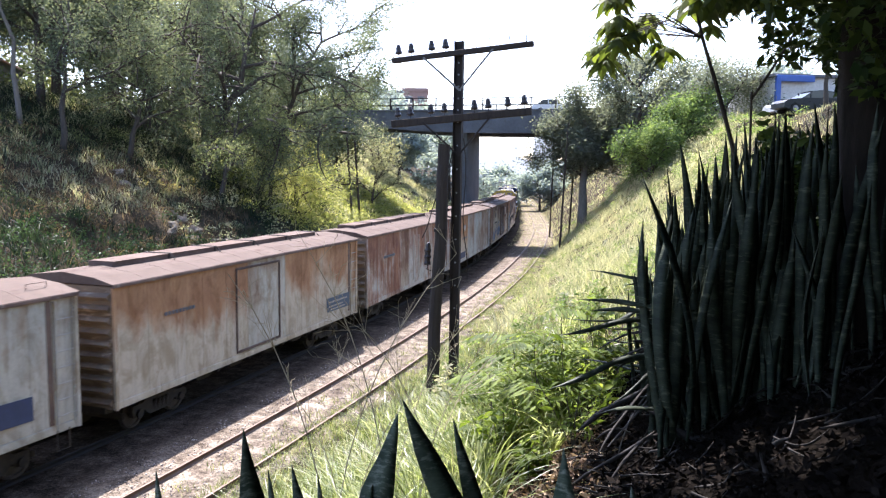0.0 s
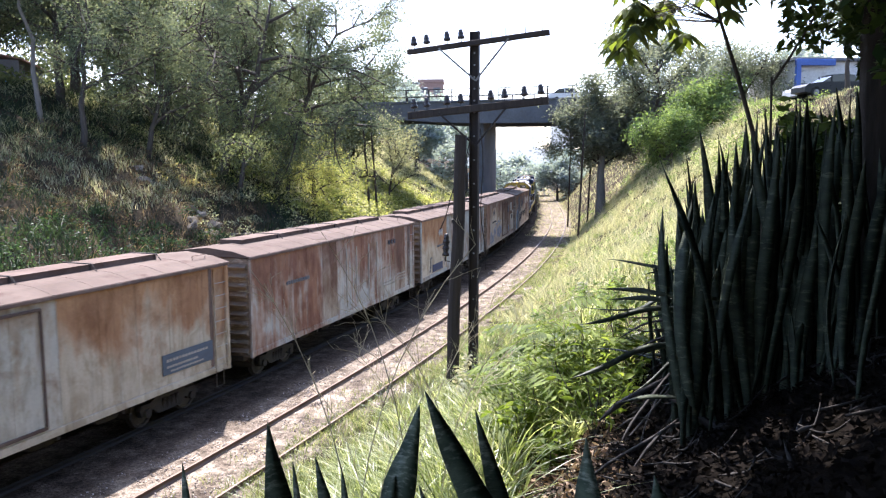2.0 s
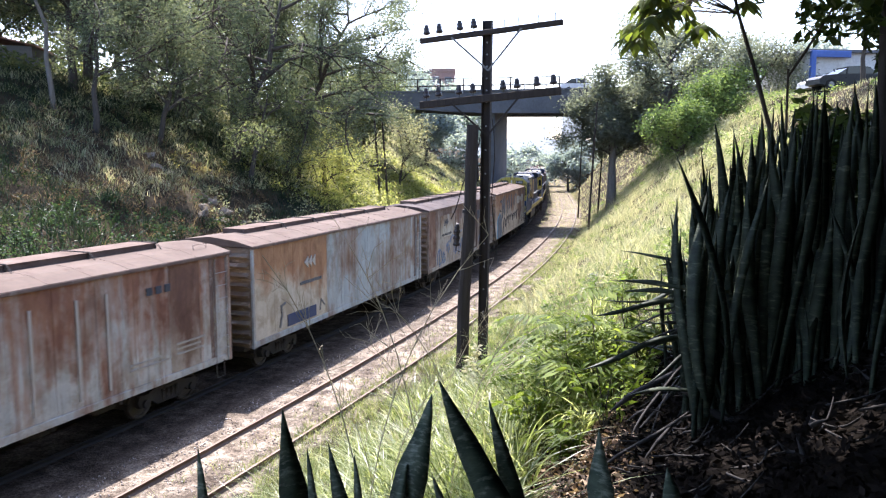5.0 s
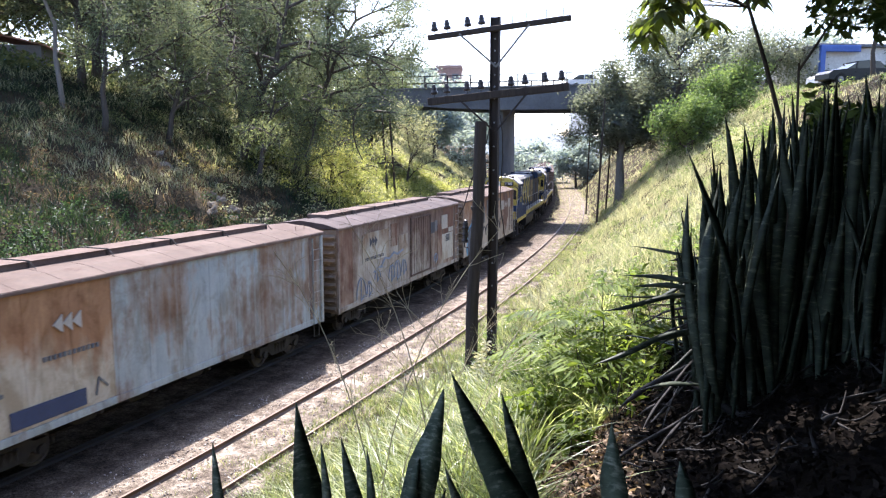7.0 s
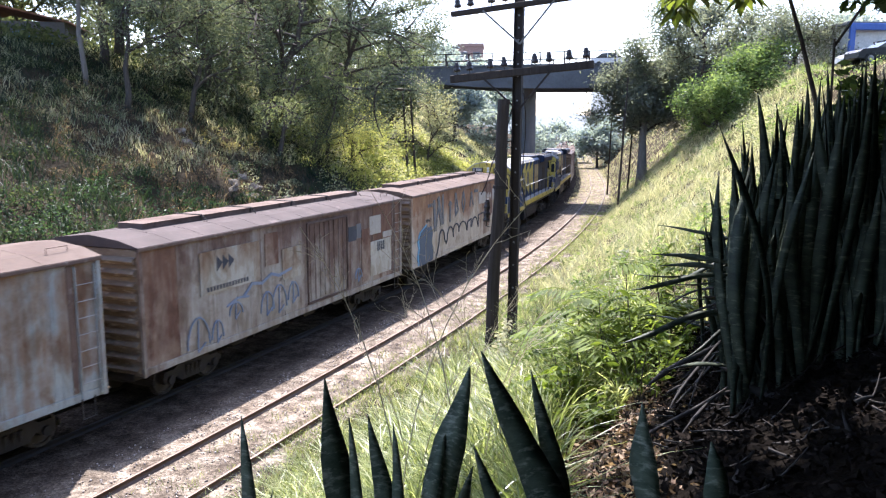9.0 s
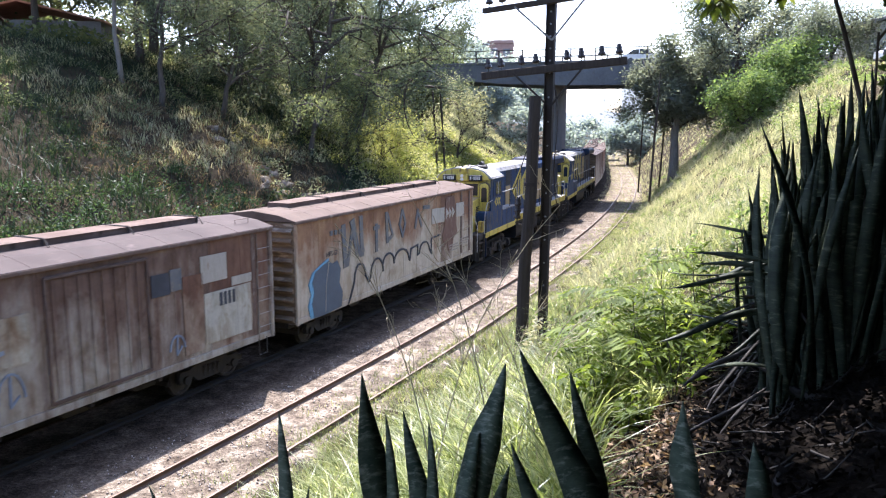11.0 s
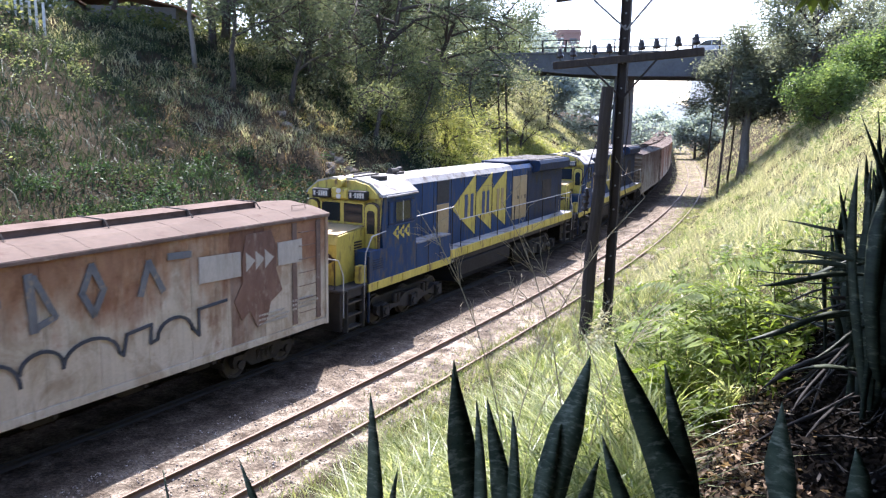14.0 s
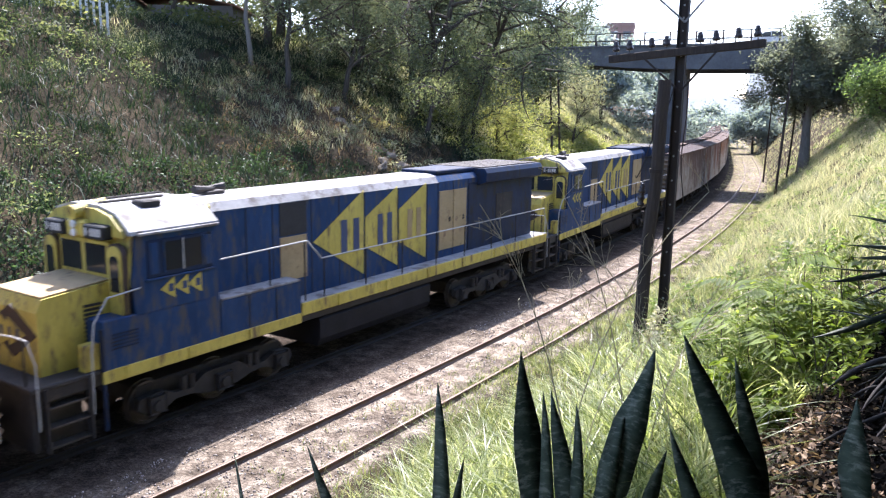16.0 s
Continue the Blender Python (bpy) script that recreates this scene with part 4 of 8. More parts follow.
def make_loco(label):
    """A six-axle road-switcher: short nose, cab, long hood with an overhanging radiator at the rear."""
    w = thing("diesel_locomotive", label, "locomotive", "locomotives of the train")
    hood_y = 0.95
    b = Build().box(-1.35, 20.6, -1.42, 1.42, 1.42, 1.72, 0.02)
    b.box(1.0, 19.0, -0.45, 0.45, 1.0, 1.45, 0.03)
    part("underframe", b, DARK, w, "black frame")
    b = Build().box(0.0, 5.75, -1.50, -1.43, 1.44, 1.72, 0.012).box(5.78, 20.5, -1.50, -1.43, 1.62, 1.96, 0.012)
    b.box(0.0, 5.75, 1.43, 1.50, 1.44, 1.72, 0.012).box(5.78, 20.5, 1.43, 1.50, 1.62, 1.96, 0.012)
    part("side_sill", b, LOCO_YELLOW, w, "dull yellow sill stripe")
    part("walkway", Build().box(5.78, 20.6, -1.47, 1.47, 1.93, 1.985, 0.01), LOCO_ROOF, w, "pale dusty walkway edge")
    # fuel tank
    prof = [(-1.25, 0.55), (-1.35, 0.75), (-1.35, 1.30), (-1.2, 1.45), (1.2, 1.45), (1.35, 1.30), (1.35, 0.75), (1.25, 0.55)]
    part("fuel_tank", Build().prism(prof, 6.6, 12.0, "x"), TANK, w, "oily blue-black fuel tank")
    # skirt below cab and cabinets beside the hood
    part("cab_skirt", Build().box(0.05, 3.05, -1.49, 1.49, 1.70, 2.75, 0.02), LOCO_BLUE, w)
    cb = part("side_cabinet", Build().box(3.06, 5.74, -1.49, 1.49, 1.70, 2.58, 0.02), LOCO_BLUE, w)
    part("cabinet_lid", Build().box(3.10, 5.72, -1.50, 1.50, 2.575, 2.63, 0.01), LOCO_ROOF, cb, "sunlit pale cabinet lid")
    for x in (3.95, 4.85):
        part("cabinet_joint", Build().box(x - 0.012, x + 0.012, -1.505, -1.48, 1.74, 2.54), BLACK, cb)
    # cab
    prof = [(0.85, 2.7), (0.78, 3.4), (0.92, 4.42), (3.02, 4.42), (3.02, 2.7)]
    cab = part("cab", Build().prism(prof, -1.49, 1.49), LOCO_BLUE, w, "blue cab sides")
    # cab front faces
    b = Build().prism([(0.04, 1.72), (0.70, 2.74), (0.76, 3.4), (0.90, 4.40), (0.84, 4.40), (0.70, 3.4), (0.66, 2.74), (0.0, 1.8)], -1.44, 1.44)
    part("cab_front", b, LOCO_YELLOW, cab, "dull yellow cab front")
    # roof
    prof = [(-1.52, 4.40), (-1.50, 4.48), (-1.05, 4.84), (-0.5, 4.97), (0.5, 4.97), (1.05, 4.84), (1.50, 4.48), (1.52, 4.40)]
    part("cab_roof", Build().prism(prof, 0.78, 3.08, "x"), LOCO_ROOF, w, "bright dusty white cab roof")
    part("roof_brow", Build().prism([(-1.40, 4.36), (-1.36, 4.5), (-1.0, 4.78), (-0.5, 4.9), (0.5, 4.9), (1.0, 4.78), (1.36, 4.5), (1.40, 4.36)], 0.68, 0.80, "x"), LOCO_YELLOW, w)
    # front windows and number boards
    for y0, y1 in ((-0.84, -0.04), (0.04, 0.84)):
        part("windscreen", Build().box(0.655, 0.79, y0, y1, 3.50, 4.18, 0.05), GLASS, cab, "dark windscreen pane")
    for y0 in (-1.05, 0.38):
        nb = part("number_box", Build().box(0.45, 0.72, y0, y0 + 0.67, 4.30, 4.60, 0.03), BLACK, w, "black number board")
        b = Build()
        for i in range(6):
            q = y0 + 0.05 + i * 0.095
            b.box(0.438, 0.452, q, q + (0.065 if i != 4 else 0.035), 4.37 if i != 4 else 4.44, 4.53 if i != 4 else 4.46)
        tagged(part("number_bars", b, WHITE, nb, "white number bars"), kind="stuff")
    hl = part("headlight", Build().box(0.50, 0.72, -0.34, 0.34, 4.28, 4.66, 0.06), LOCO_YELLOW, w)
    for z in (4.38, 4.56):
        part("headlamp", Build().tube([(0.52, 0.0, z), (0.46, 0.0, z)], 0.085, 14), LAMP_GLASS, hl, "round glass headlamp")
    part("window_surround", Build().box(0.675, 0.80, -0.90, 0.90, 3.44, 4.24, 0.03), LOCO_YELLOW, cab, "dull yellow windscreen surround")
    part("lamp_hood", Build().tube([(0.46, 0.0, 4.80), (1.25, 0.0, 4.93)], [0.15, 0.13], 12), LOCO_YELLOW, w, "rounded lamp hood on the roof edge")
    for y in (-1, 1):
        b = Build()
        for i in range(5):
            b.box(0.25, 0.85, y * 1.492 - 0.012, y * 1.492 + 0.012, 2.12 + i * 0.075, 2.15 + i * 0.075)
        tagged(part("louvre", b, REAR_BLUE, w, "dark blue louvre slots"), kind="stuff")
        part("step_panel", Build().box(-0.32, 0.03, y * 1.28 - 0.12, y * 1.28 + 0.12, 1.76, 2.32, 0.02), LOCO_YELLOW, w, "dull yellow step panel")
        part("corner_stanchion", Build().box(0.0, 0.07, y * 1.46 - 0.035, y * 1.46 + 0.035, 0.45, 2.6, 0.008), REAR_BLUE, w, "dark blue corner stanchion")
        for x in (0.5, 2.1, 3.9):
            part("sill_bracket", Build().box(x, x + 0.05, y * 1.51 - 0.015, y * 1.51 + 0.015, 1.46, 1.70), LOCO_YELLOW, w)
        for x in (7.2, 9.4, 11.6, 13.8, 16.0, 18.2):
            part("sill_bracket", Build().box(x, x + 0.06, y * 1.51 - 0.02, y * 1.51 + 0.02, 1.63, 1.94), LOCO_YELLOW, w)
    part("exhaust_cover", Build().box(2.85, 3.35, -0.98, -0.70, 4.60, 4.80, 0.06), LOCO_YELLOW, w, "yellow roof corner casting")
    # cab front door beside the nose
    for y in (-1, 1):
        def arched(half, z0, z1):
            top = [(y * 1.17 + half * math.cos(math.pi * q / 8), z1 + half * 0.8 * math.sin(math.pi * q / 8)) for q in range(9)]
            return [(y * 1.17 - half, z0), (y * 1.17 + half, z0)] + top
        d = part("cab_door", Build().prism(arched(0.27, 2.25, 4.02), 0.63, 0.74, "x"), SILL_DARK, cab, "dark door seal")
        part("door_leaf", Build().prism(arched(0.235, 2.30, 4.0), 0.605, 0.70, "x"), LOCO_YELLOW, d, "dull yellow cab door")
        part("door_window", Build().prism(arched(0.15, 3.22, 3.86), 0.595, 0.66, "x"), GLASS, d, "dark arched door window")
    # side windows
    for y in (-1, 1):
        wnd = part("cab_window", Build().box(1.15, 2.86, y * 1.49 - 0.025, y * 1.49 + 0.025, 3.44, 4.26, 0.02), REAR_BLUE, cab, "dark blue side window frame")
        for x0, x1 in ((1.60, 2.04), (2.10, 2.56)):
            part("pane", Build().box(x0, x1, y * 1.49 - 0.032, y * 1.49 + 0.032, 3.56, 4.18), GLASS, wnd)
        for x0 in (1.555, 2.05, 2.57):
            part("sash_bar", Build().box(x0, x0 + 0.035, y * 1.49 - 0.045, y * 1.49 + 0.045, 3.52, 4.22, 0.005), LOCO_BLUE if x0 != 2.05 else RAILING, wnd)
        for x0 in (1.22, 2.64):
            part("shutter", Build().box(x0, x0 + 0.2, y * 1.49 - 0.036, y * 1.49 + 0.036, 3.52, 4.20, 0.01), LOCO_BLUE, wnd)
        part("window_ledge", Build().box(1.1, 2.9, y * 1.51 - 0.03, y * 1.51 + 0.03, 3.39, 3.44, 0.01), LOCO_BLUE, wnd)
        part("rain_strip", Build().box(0.95, 3.05, y * 1.53 - 0.04, y * 1.53 + 0.04, 4.38, 4.44, 0.01), LOCO_ROOF, cab)
    # small arrow emblem on the cab side, dark bars for its letters
    em = Build()
    for i in range(3):
        em.prism([(1.45 + i * 0.36, 3.16), (1.82 + i * 0.36, 2.92), (1.82 + i * 0.36, 3.40)], -1.505, -1.48)
    e = part("emblem", em, LOCO_YELLOW, cab, "yellow triple arrow emblem")
    for x in (1.66, 2.02, 2.38):
        part("emblem_bar", Build().box(x, x + 0.12, -1.512, -1.50, 3.08, 3.25), NAVY, e)
    # nose
    prof = [(-0.95, 1.75), (-0.95, 3.05), (-0.82, 3.30), (0.72, 3.42), (0.72, 1.75)]
    nose = part("nose", Build().prism(prof, -0.92, 0.92), LOCO_YELLOW, w, "dull yellow short hood")
    b = Build().prism([(-0.80, 3.31), (0.72, 3.43), (0.72, 3.46), (-0.80, 3.34)], -0.86, 0.86)
    part("nose_top", b, LOCO_TAN, nose, "dusty nose top")
    b = Build()
    for i in range(9):
        b.box(0.02, 0.42, -0.95, -0.915, 2.25 + i * 0.09, 2.30 + i * 0.09)
    part("nose_louvre", b, DARK, nose)
    b = Build().prism([(0.90, 2.60), (0.0, 3.12), (-0.90, 2.60), (0.0, 2.02)], -0.972, -0.945, "x")
    ne = part("nose_emblem", b, SILL_DARK, nose, "dark brown diamond emblem")
    part("emblem_arrow", Build().prism([(-0.5, 2.55), (0.1, 2.25), (0.1, 2.85)], -0.985, -0.965, "x").prism([(-0.05, 2.45), (0.5, 2.2), (0.5, 2.9), (-0.05, 2.65)], -0.985, -0.965, "x"), LOCO_YELLOW, ne)
    for y in (-0.3, 0.0, 0.3):
        part("emblem_bar", Build().box(-0.995, -0.98, y, y + 0.09, 2.45, 2.65), NAVY, ne)
    # front platform, steps, pilot, coupler
    part("front_platform", Build().box(-1.45, 0.05, -1.45, 1.45, 1.66, 1.76, 0.02), DARK, w)
    part("pilot", Build().box(-1.42, -1.30, -1.40, 1.40, 0.45, 1.66, 0.03), DARK, w, "black end plate")
    part("rear_pilot", Build().box(20.45, 20.6, -1.40, 1.40, 0.45, 1.66, 0.03), DARK, w)
    for x0 in (-1.15, 19.55):
        for y in (-1, 1):
            st = part("step_back", Build().box(x0, x0 + 0.85, y * 1.15 - 0.03, y * 1.15 + 0.03, 0.4, 1.7), DARK, w)
            for xs in (x0 - 0.05, x0 + 0.85):
                part("step_side", Build().box(xs, xs + 0.05, y * 1.42 - 0.08, y * 1.42 + 0.08, 0.4, 1.7), DARK, st)
            for z in (0.45, 0.85, 1.25):
                part("step", Build().box(x0 + 0.002, x0 + 0.848, y * 1.30 - 0.14, y * 1.30 + 0.14, z, z + 0.04), WHEEL, st)
    for x, turn in ((-1.42, 0), (20.6, 180)):
        b = Build().box(-0.42, 0.0, -0.14, 0.14, 0.76, 1.04, 0.02).box(-0.52, -0.3, -0.2, 0.14, 0.72, 1.08, 0.03)
        b.tube([(0, 0.4, 0.95), (-0.2, 0.42, 0.5), (-0.38, 0.3, 0.6)], 0.03, 5)
        part("coupler", b, DARK, w, at=pose(x, 0, 0, 0, 0, turn))
    # long hood
    prof = [(-hood_y, 1.95), (-hood_y, 4.62), (-0.80, 4.80), (-0.5, 4.86), (0.5, 4.86), (0.80, 4.80), (hood_y, 4.62), (hood_y, 1.95)]
    hood = part("long_hood", Build().prism(prof, 3.02, 20.0, "x"), LOCO_BLUE, w, "faded royal blue long hood")
    # Pale shell over the blue hood: dust, and sunlight painted as colour.
    prof = [(-0.97, 4.60), (-0.82, 4.81), (-0.5, 4.885), (0.5, 4.885), (0.82, 4.81), (0.97, 4.60), (0.93, 4.60), (0.8, 4.78), (0.5, 4.84), (-0.5, 4.84), (-0.8, 4.78), (-0.93, 4.60)]
    part("hood_roof", Build().prism(prof, 3.09, 13.0, "x"), LOCO_ROOF, hood, "dusty pale hood top with sunlight put into its colour")
    b = Build()
    for x in (4.4, 5.3, 6.75, 7.9, 9.05, 10.72, 12.35, 13.0, 13.95, 14.95, 16.6, 18.2):
        for y in (-1, 1):
            part("door_joint", Build().box(x - 0.012, x + 0.012, y * 0.955 - 0.008, y * 0.955 + 0.008, 2.0, 4.6), BLACK, hood)
    for y in (-1, 1):
        part("air_intake", Build().box(5.55, 6.55, y * 0.955 - 0.015, y * 0.955 + 0.015, 3.72, 4.58, 0.01), BLACK, hood, "black air intake")
        part("hood_door", Build().box(5.55, 6.55, y * 0.955 - 0.015, y * 0.955 + 0.015, 2.5, 3.68, 0.01), LOCO_TAN, hood, "faded tan door")
        for x0 in (13.08, 13.98):
            dd = part("hood_door", Build().box(x0, x0 + 0.86, y * 0.955 - 0.02, y * 0.955 + 0.02, 2.25, 4.3, 0.01), LOCO_TAN, hood, "faded tan door")
            part("door_latch", Build().box(x0 + 0.6, x0 + 0.68, y * 0.975 - 0.02, y * 0.975 + 0.02, 3.2, 3.36), DARK, dd)
    for poly in (arrow_poly(6.8, 8.98, 3.40, 1.26), arrow_poly(8.2, 10.66, 3.40, 1.26, 9.06), arrow_poly(9.7, 12.26, 3.40, 1.26, 10.76)):
        part("arrow_emblem", Build().prism(poly, -0.972, -0.955), LOCO_YELLOW, hood, "large faded yellow arrowhead")
        x1 = poly[-1][0] if len(poly) == 4 else poly[1][0]
        xe = poly[1][0]
    for x, wd, colour in ((7.95, 0.27, NAVY), (8.5, 0.27, NAVY), (9.65, 0.26, NAVY), (10.12, 0.26, NAVY), (11.2, 0.26, LOCO_TAN), (11.7, 0.26, LOCO_TAN)):
        part("emblem_bar", Build().box(x, x + wd, -0.982, -0.96, 2.92, 3.88), colour, hood)
    # radiator and rear
    rad = part("radiator", Build().prism([(-1.33, 4.46), (-1.36, 4.78), (-1.26, 4.95), (1.26, 4.95), (1.36, 4.78), (1.33, 4.46), (0.9, 4.3), (-0.9, 4.3)], 15.6, 20.15, "x"), REAR_BLUE, w, "sooty navy overhanging radiator box")
    b = Build()
    for i in range(11):
        b.box(15.75 + i * 0.4, 16.05 + i * 0.4, -1.1, 1.1, 4.945, 4.985)
    part("radiator_grille", b, DARK, rad)
    part("roof_step", Build().box(13.2, 15.6, -0.75, 0.75, 4.84, 4.98, 0.03), REAR_BLUE, w)
    for y in (-1, 1):
        part("rear_panel", Build().box(15.0, 20.02, y * 0.957 - 0.01, y * 0.957 + 0.01, 2.0, 4.45), REAR_BLUE, hood, "sooty navy rear panels")
        part("rear_grille", Build().box(17.0, 18.3, y * 0.975 - 0.012, y * 0.975 + 0.012, 2.9, 3.9, 0.01), DARK, hood)
    # roof fittings
    hn = part("horn", Build().tube([(4.2, -0.05, 5.02), (3.6, -0.05, 5.04)], [0.05, 0.11], 8).tube([(4.2, 0.2, 5.02), (4.75, 0.2, 5.04)], [0.05, 0.1], 8).box(3.9, 4.5, -0.15, 0.3, 4.85, 4.98, 0.02), DARK, w, "horn cluster")
    part("roof_box", Build().box(1.5, 2.0, -0.95, -0.55, 4.84, 5.02, 0.03), DARK, w, "dark roof vent box")
    part("roof_bar", Build().tube([(1.1, 0.2, 5.0), (2.9, 0.3, 5.02)], 0.03, 6).tube([(0.9, -0.3, 4.99), (2.6, -0.2, 5.0)], 0.03, 6), DARK, w)
    # handrails
    for y in (-1.44, 1.44):
        part("handrail", Build().tube([(3.15, y, 3.55), (6.05, y, 3.6), (6.6, y, 3.05), (20.3, y, 3.05), (20.45, y, 2.6), (20.45, y, 1.95)], 0.020, 6), RAILING, w)
        for x in (4.7, 5.95, 6.7, 8.5, 10.3, 12.2, 14.0, 15.9, 17.8, 19.4):
            part("handrail_post", Build().tube([(x, y, 1.95 if x > 5.8 else 2.6), (x, y, 3.06 if x > 6.5 else 3.57)], 0.022, 6), DARK, w)
        part("grab_rail", Build().tube([(0.95, y * 1.06, 3.30), (0.2, y * 1.03, 3.22), (-0.12, y * 1.02, 2.75), (-0.2, y * 1.02, 2.2), (-0.22, y * 1.02, 0.9)], 0.019, 6), RAILING, w)
        part("rail_post", Build().tube([(-1.38, y * 0.80, 1.72), (-1.38, y * 0.80, 2.68)], 0.022, 6), DARK, w)
        part("grab_rail", Build().tube([(-1.38, y * 0.15, 2.62), (-1.38, y * 0.55, 2.68), (-1.38, y * 0.90, 2.68), (-1.32, y, 2.2), (-1.32, y, 0.9)], 0.019, 6), RAILING, w)
    return w


ORDER = [("band", "greyish white hopper wagon with a navy band and rusty ribbed ends", dress_a, "ochre", (2, 3)),
         ("ochre", "rust-streaked ochre and white hopper wagon with a framed side door", dress_b, "band", (5, 6)),
         ("stripes", "pale hopper wagon with dark red rust stripes", dress_c, "brown", (4, 10)),
         ("blue", "faded blue-grey hopper wagon with rust blotches", dress_d, "ochre", (0, 1, 2, 3)),
         ("grey", "streaked grey hopper wagon with blue spray loops", dress_e, "brown", (0, 10, 11)),
         ("pale", "chalky hopper wagon with a slate-blue graffiti shape and black scalloped line", dress_f, "brown", (9,))]
VEHICLES = []   # thing, arc length of its near end at 0 s, bogie places, wheelsets
for i, (paint, label, dress, other, sheets) in enumerate(ORDER):
    w = make_wagon(paint, label, paint != "pale", other, sheets)
    dress(w)
    VEHICLES.append((w, 14.54 + (i - 2) * PITCH, (2.25, 12.7), add_bogies(w, (2.25, 12.7), (-0.9, 0.9), BOGIE, WAGON_WHEEL, 0.42)))
u = 80.38
for label in ("blue and yellow diesel locomotive with a dusty white cab roof", "blue and yellow diesel locomotive, coupled behind another"):
    w = make_loco(label)
    VEHICLES.append((w, u, (3.3, 16.2), add_bogies(w, (3.3, 16.2), (-1.9, 0.0, 1.9), LOCO_BOGIE, LOCO_WHEEL, 0.5)))
    u += 22.25
u -= 0.9
for i in range(8):
    w = make_wagon(("grey", "stripes", "ochre", "pale")[i % 4], "rusty grey-brown hopper wagon following the locomotives")
    VEHICLES.append((w, u + i * PITCH, (2.25, 12.7), add_bogies(w, (2.25, 12.7), (-0.9, 0.9), BOGIE, WAGON_WHEEL, 0.42)))


def stand(at, bogies):
    """Pose of a vehicle whose bogies stand on the curved track; at: arc length of its near end."""
    xa, ya, _ = along(at + bogies[0], TRAIN_SIDE)
    xb, yb, _ = along(at + bogies[1], TRAIN_SIDE)
    turn = math.atan2(yb - ya, xb - xa)
    return pose(xa - math.cos(turn) * bogies[0], ya - math.sin(turn) * bogies[0], 0, 0, 0, math.degrees(turn))


def motions():
    for w, start, bogies, sets in VEHICLES:
        walk(w, [(t / 2, stand(start - SPEED * t / 2, bogies)) for t in range(33)])
        for ob, x, radius in sets:
            step = math.degrees(SPEED * 0.1 / radius)
            walk(ob, [(t / 10, pose(x, 0, radius, 0, -step * t, 0)) for t in range(161)])


# ---- bridge, poles, buildings, parked cars ----
PLASTER = surface("white_plaster", (0.50, 0.49, 0.47), (0.66, 0.65, 0.62), 1.5, 0.85, grime=(0.36, 0.34, 0.31), grime_at=0.66)
BRICK = surface("faded_red_brick_wall", (0.34, 0.20, 0.16), (0.46, 0.28, 0.23), 1.5, 0.9)
GREY_WALL = surface("grey_render", (0.16, 0.15, 0.15), (0.24, 0.23, 0.22), 1.5, 0.9)
TILE_ROOF = surface("clay_tile_roof", (0.30, 0.14, 0.09), (0.42, 0.22, 0.15), 0.6, 0.9)
BLUE_PAINT = surface("blue_gate_paint", (0.03, 0.08, 0.30), (0.06, 0.13, 0.40), 0.8, 0.5)
CAR_BLACK = surface("black_car_paint", (0.008, 0.009, 0.012), (0.016, 0.017, 0.02), 1.0, 0.35, 0, 0.02)
CAR_BLACK.node_tree.nodes["Principled BSDF"].inputs["Specular IOR Level"].default_value = 0.25
CAR_BLUE = surface("light_blue_car_paint", (0.12, 0.30, 0.48), (0.17, 0.36, 0.54), 1.0, 0.25, 0, 0.02)
CAR_WHITE = surface("white_car_paint", (0.6, 0.6, 0.6), (0.72, 0.72, 0.71), 1.0, 0.25, 0, 0.02)
RUBBER = surface("black_rubber", (0.012, 0.012, 0.012), (0.03, 0.03, 0.03), 0.3, 0.9)
INSULATOR = surface("dark_glazed_porcelain", (0.018, 0.013, 0.012), (0.05, 0.035, 0.03), 0.1, 0.3)
IRON = surface("rusty_black_iron", (0.018, 0.014, 0.012), (0.05, 0.036, 0.028), 0.3, 0.8, 0.2, 0.4, (3, 3, 0.6))
BRACE = surface("dull_galvanised_steel", (0.14, 0.135, 0.125), (0.26, 0.25, 0.235), 0.3, 0.7, 0.2)
# Haze before the far tower is put into this wall colour.
HAZE_NEAR = surface("haze_tinted_tower_wall", (0.60, 0.66, 0.72), (0.70, 0.75, 0.80), 20, 0.9)


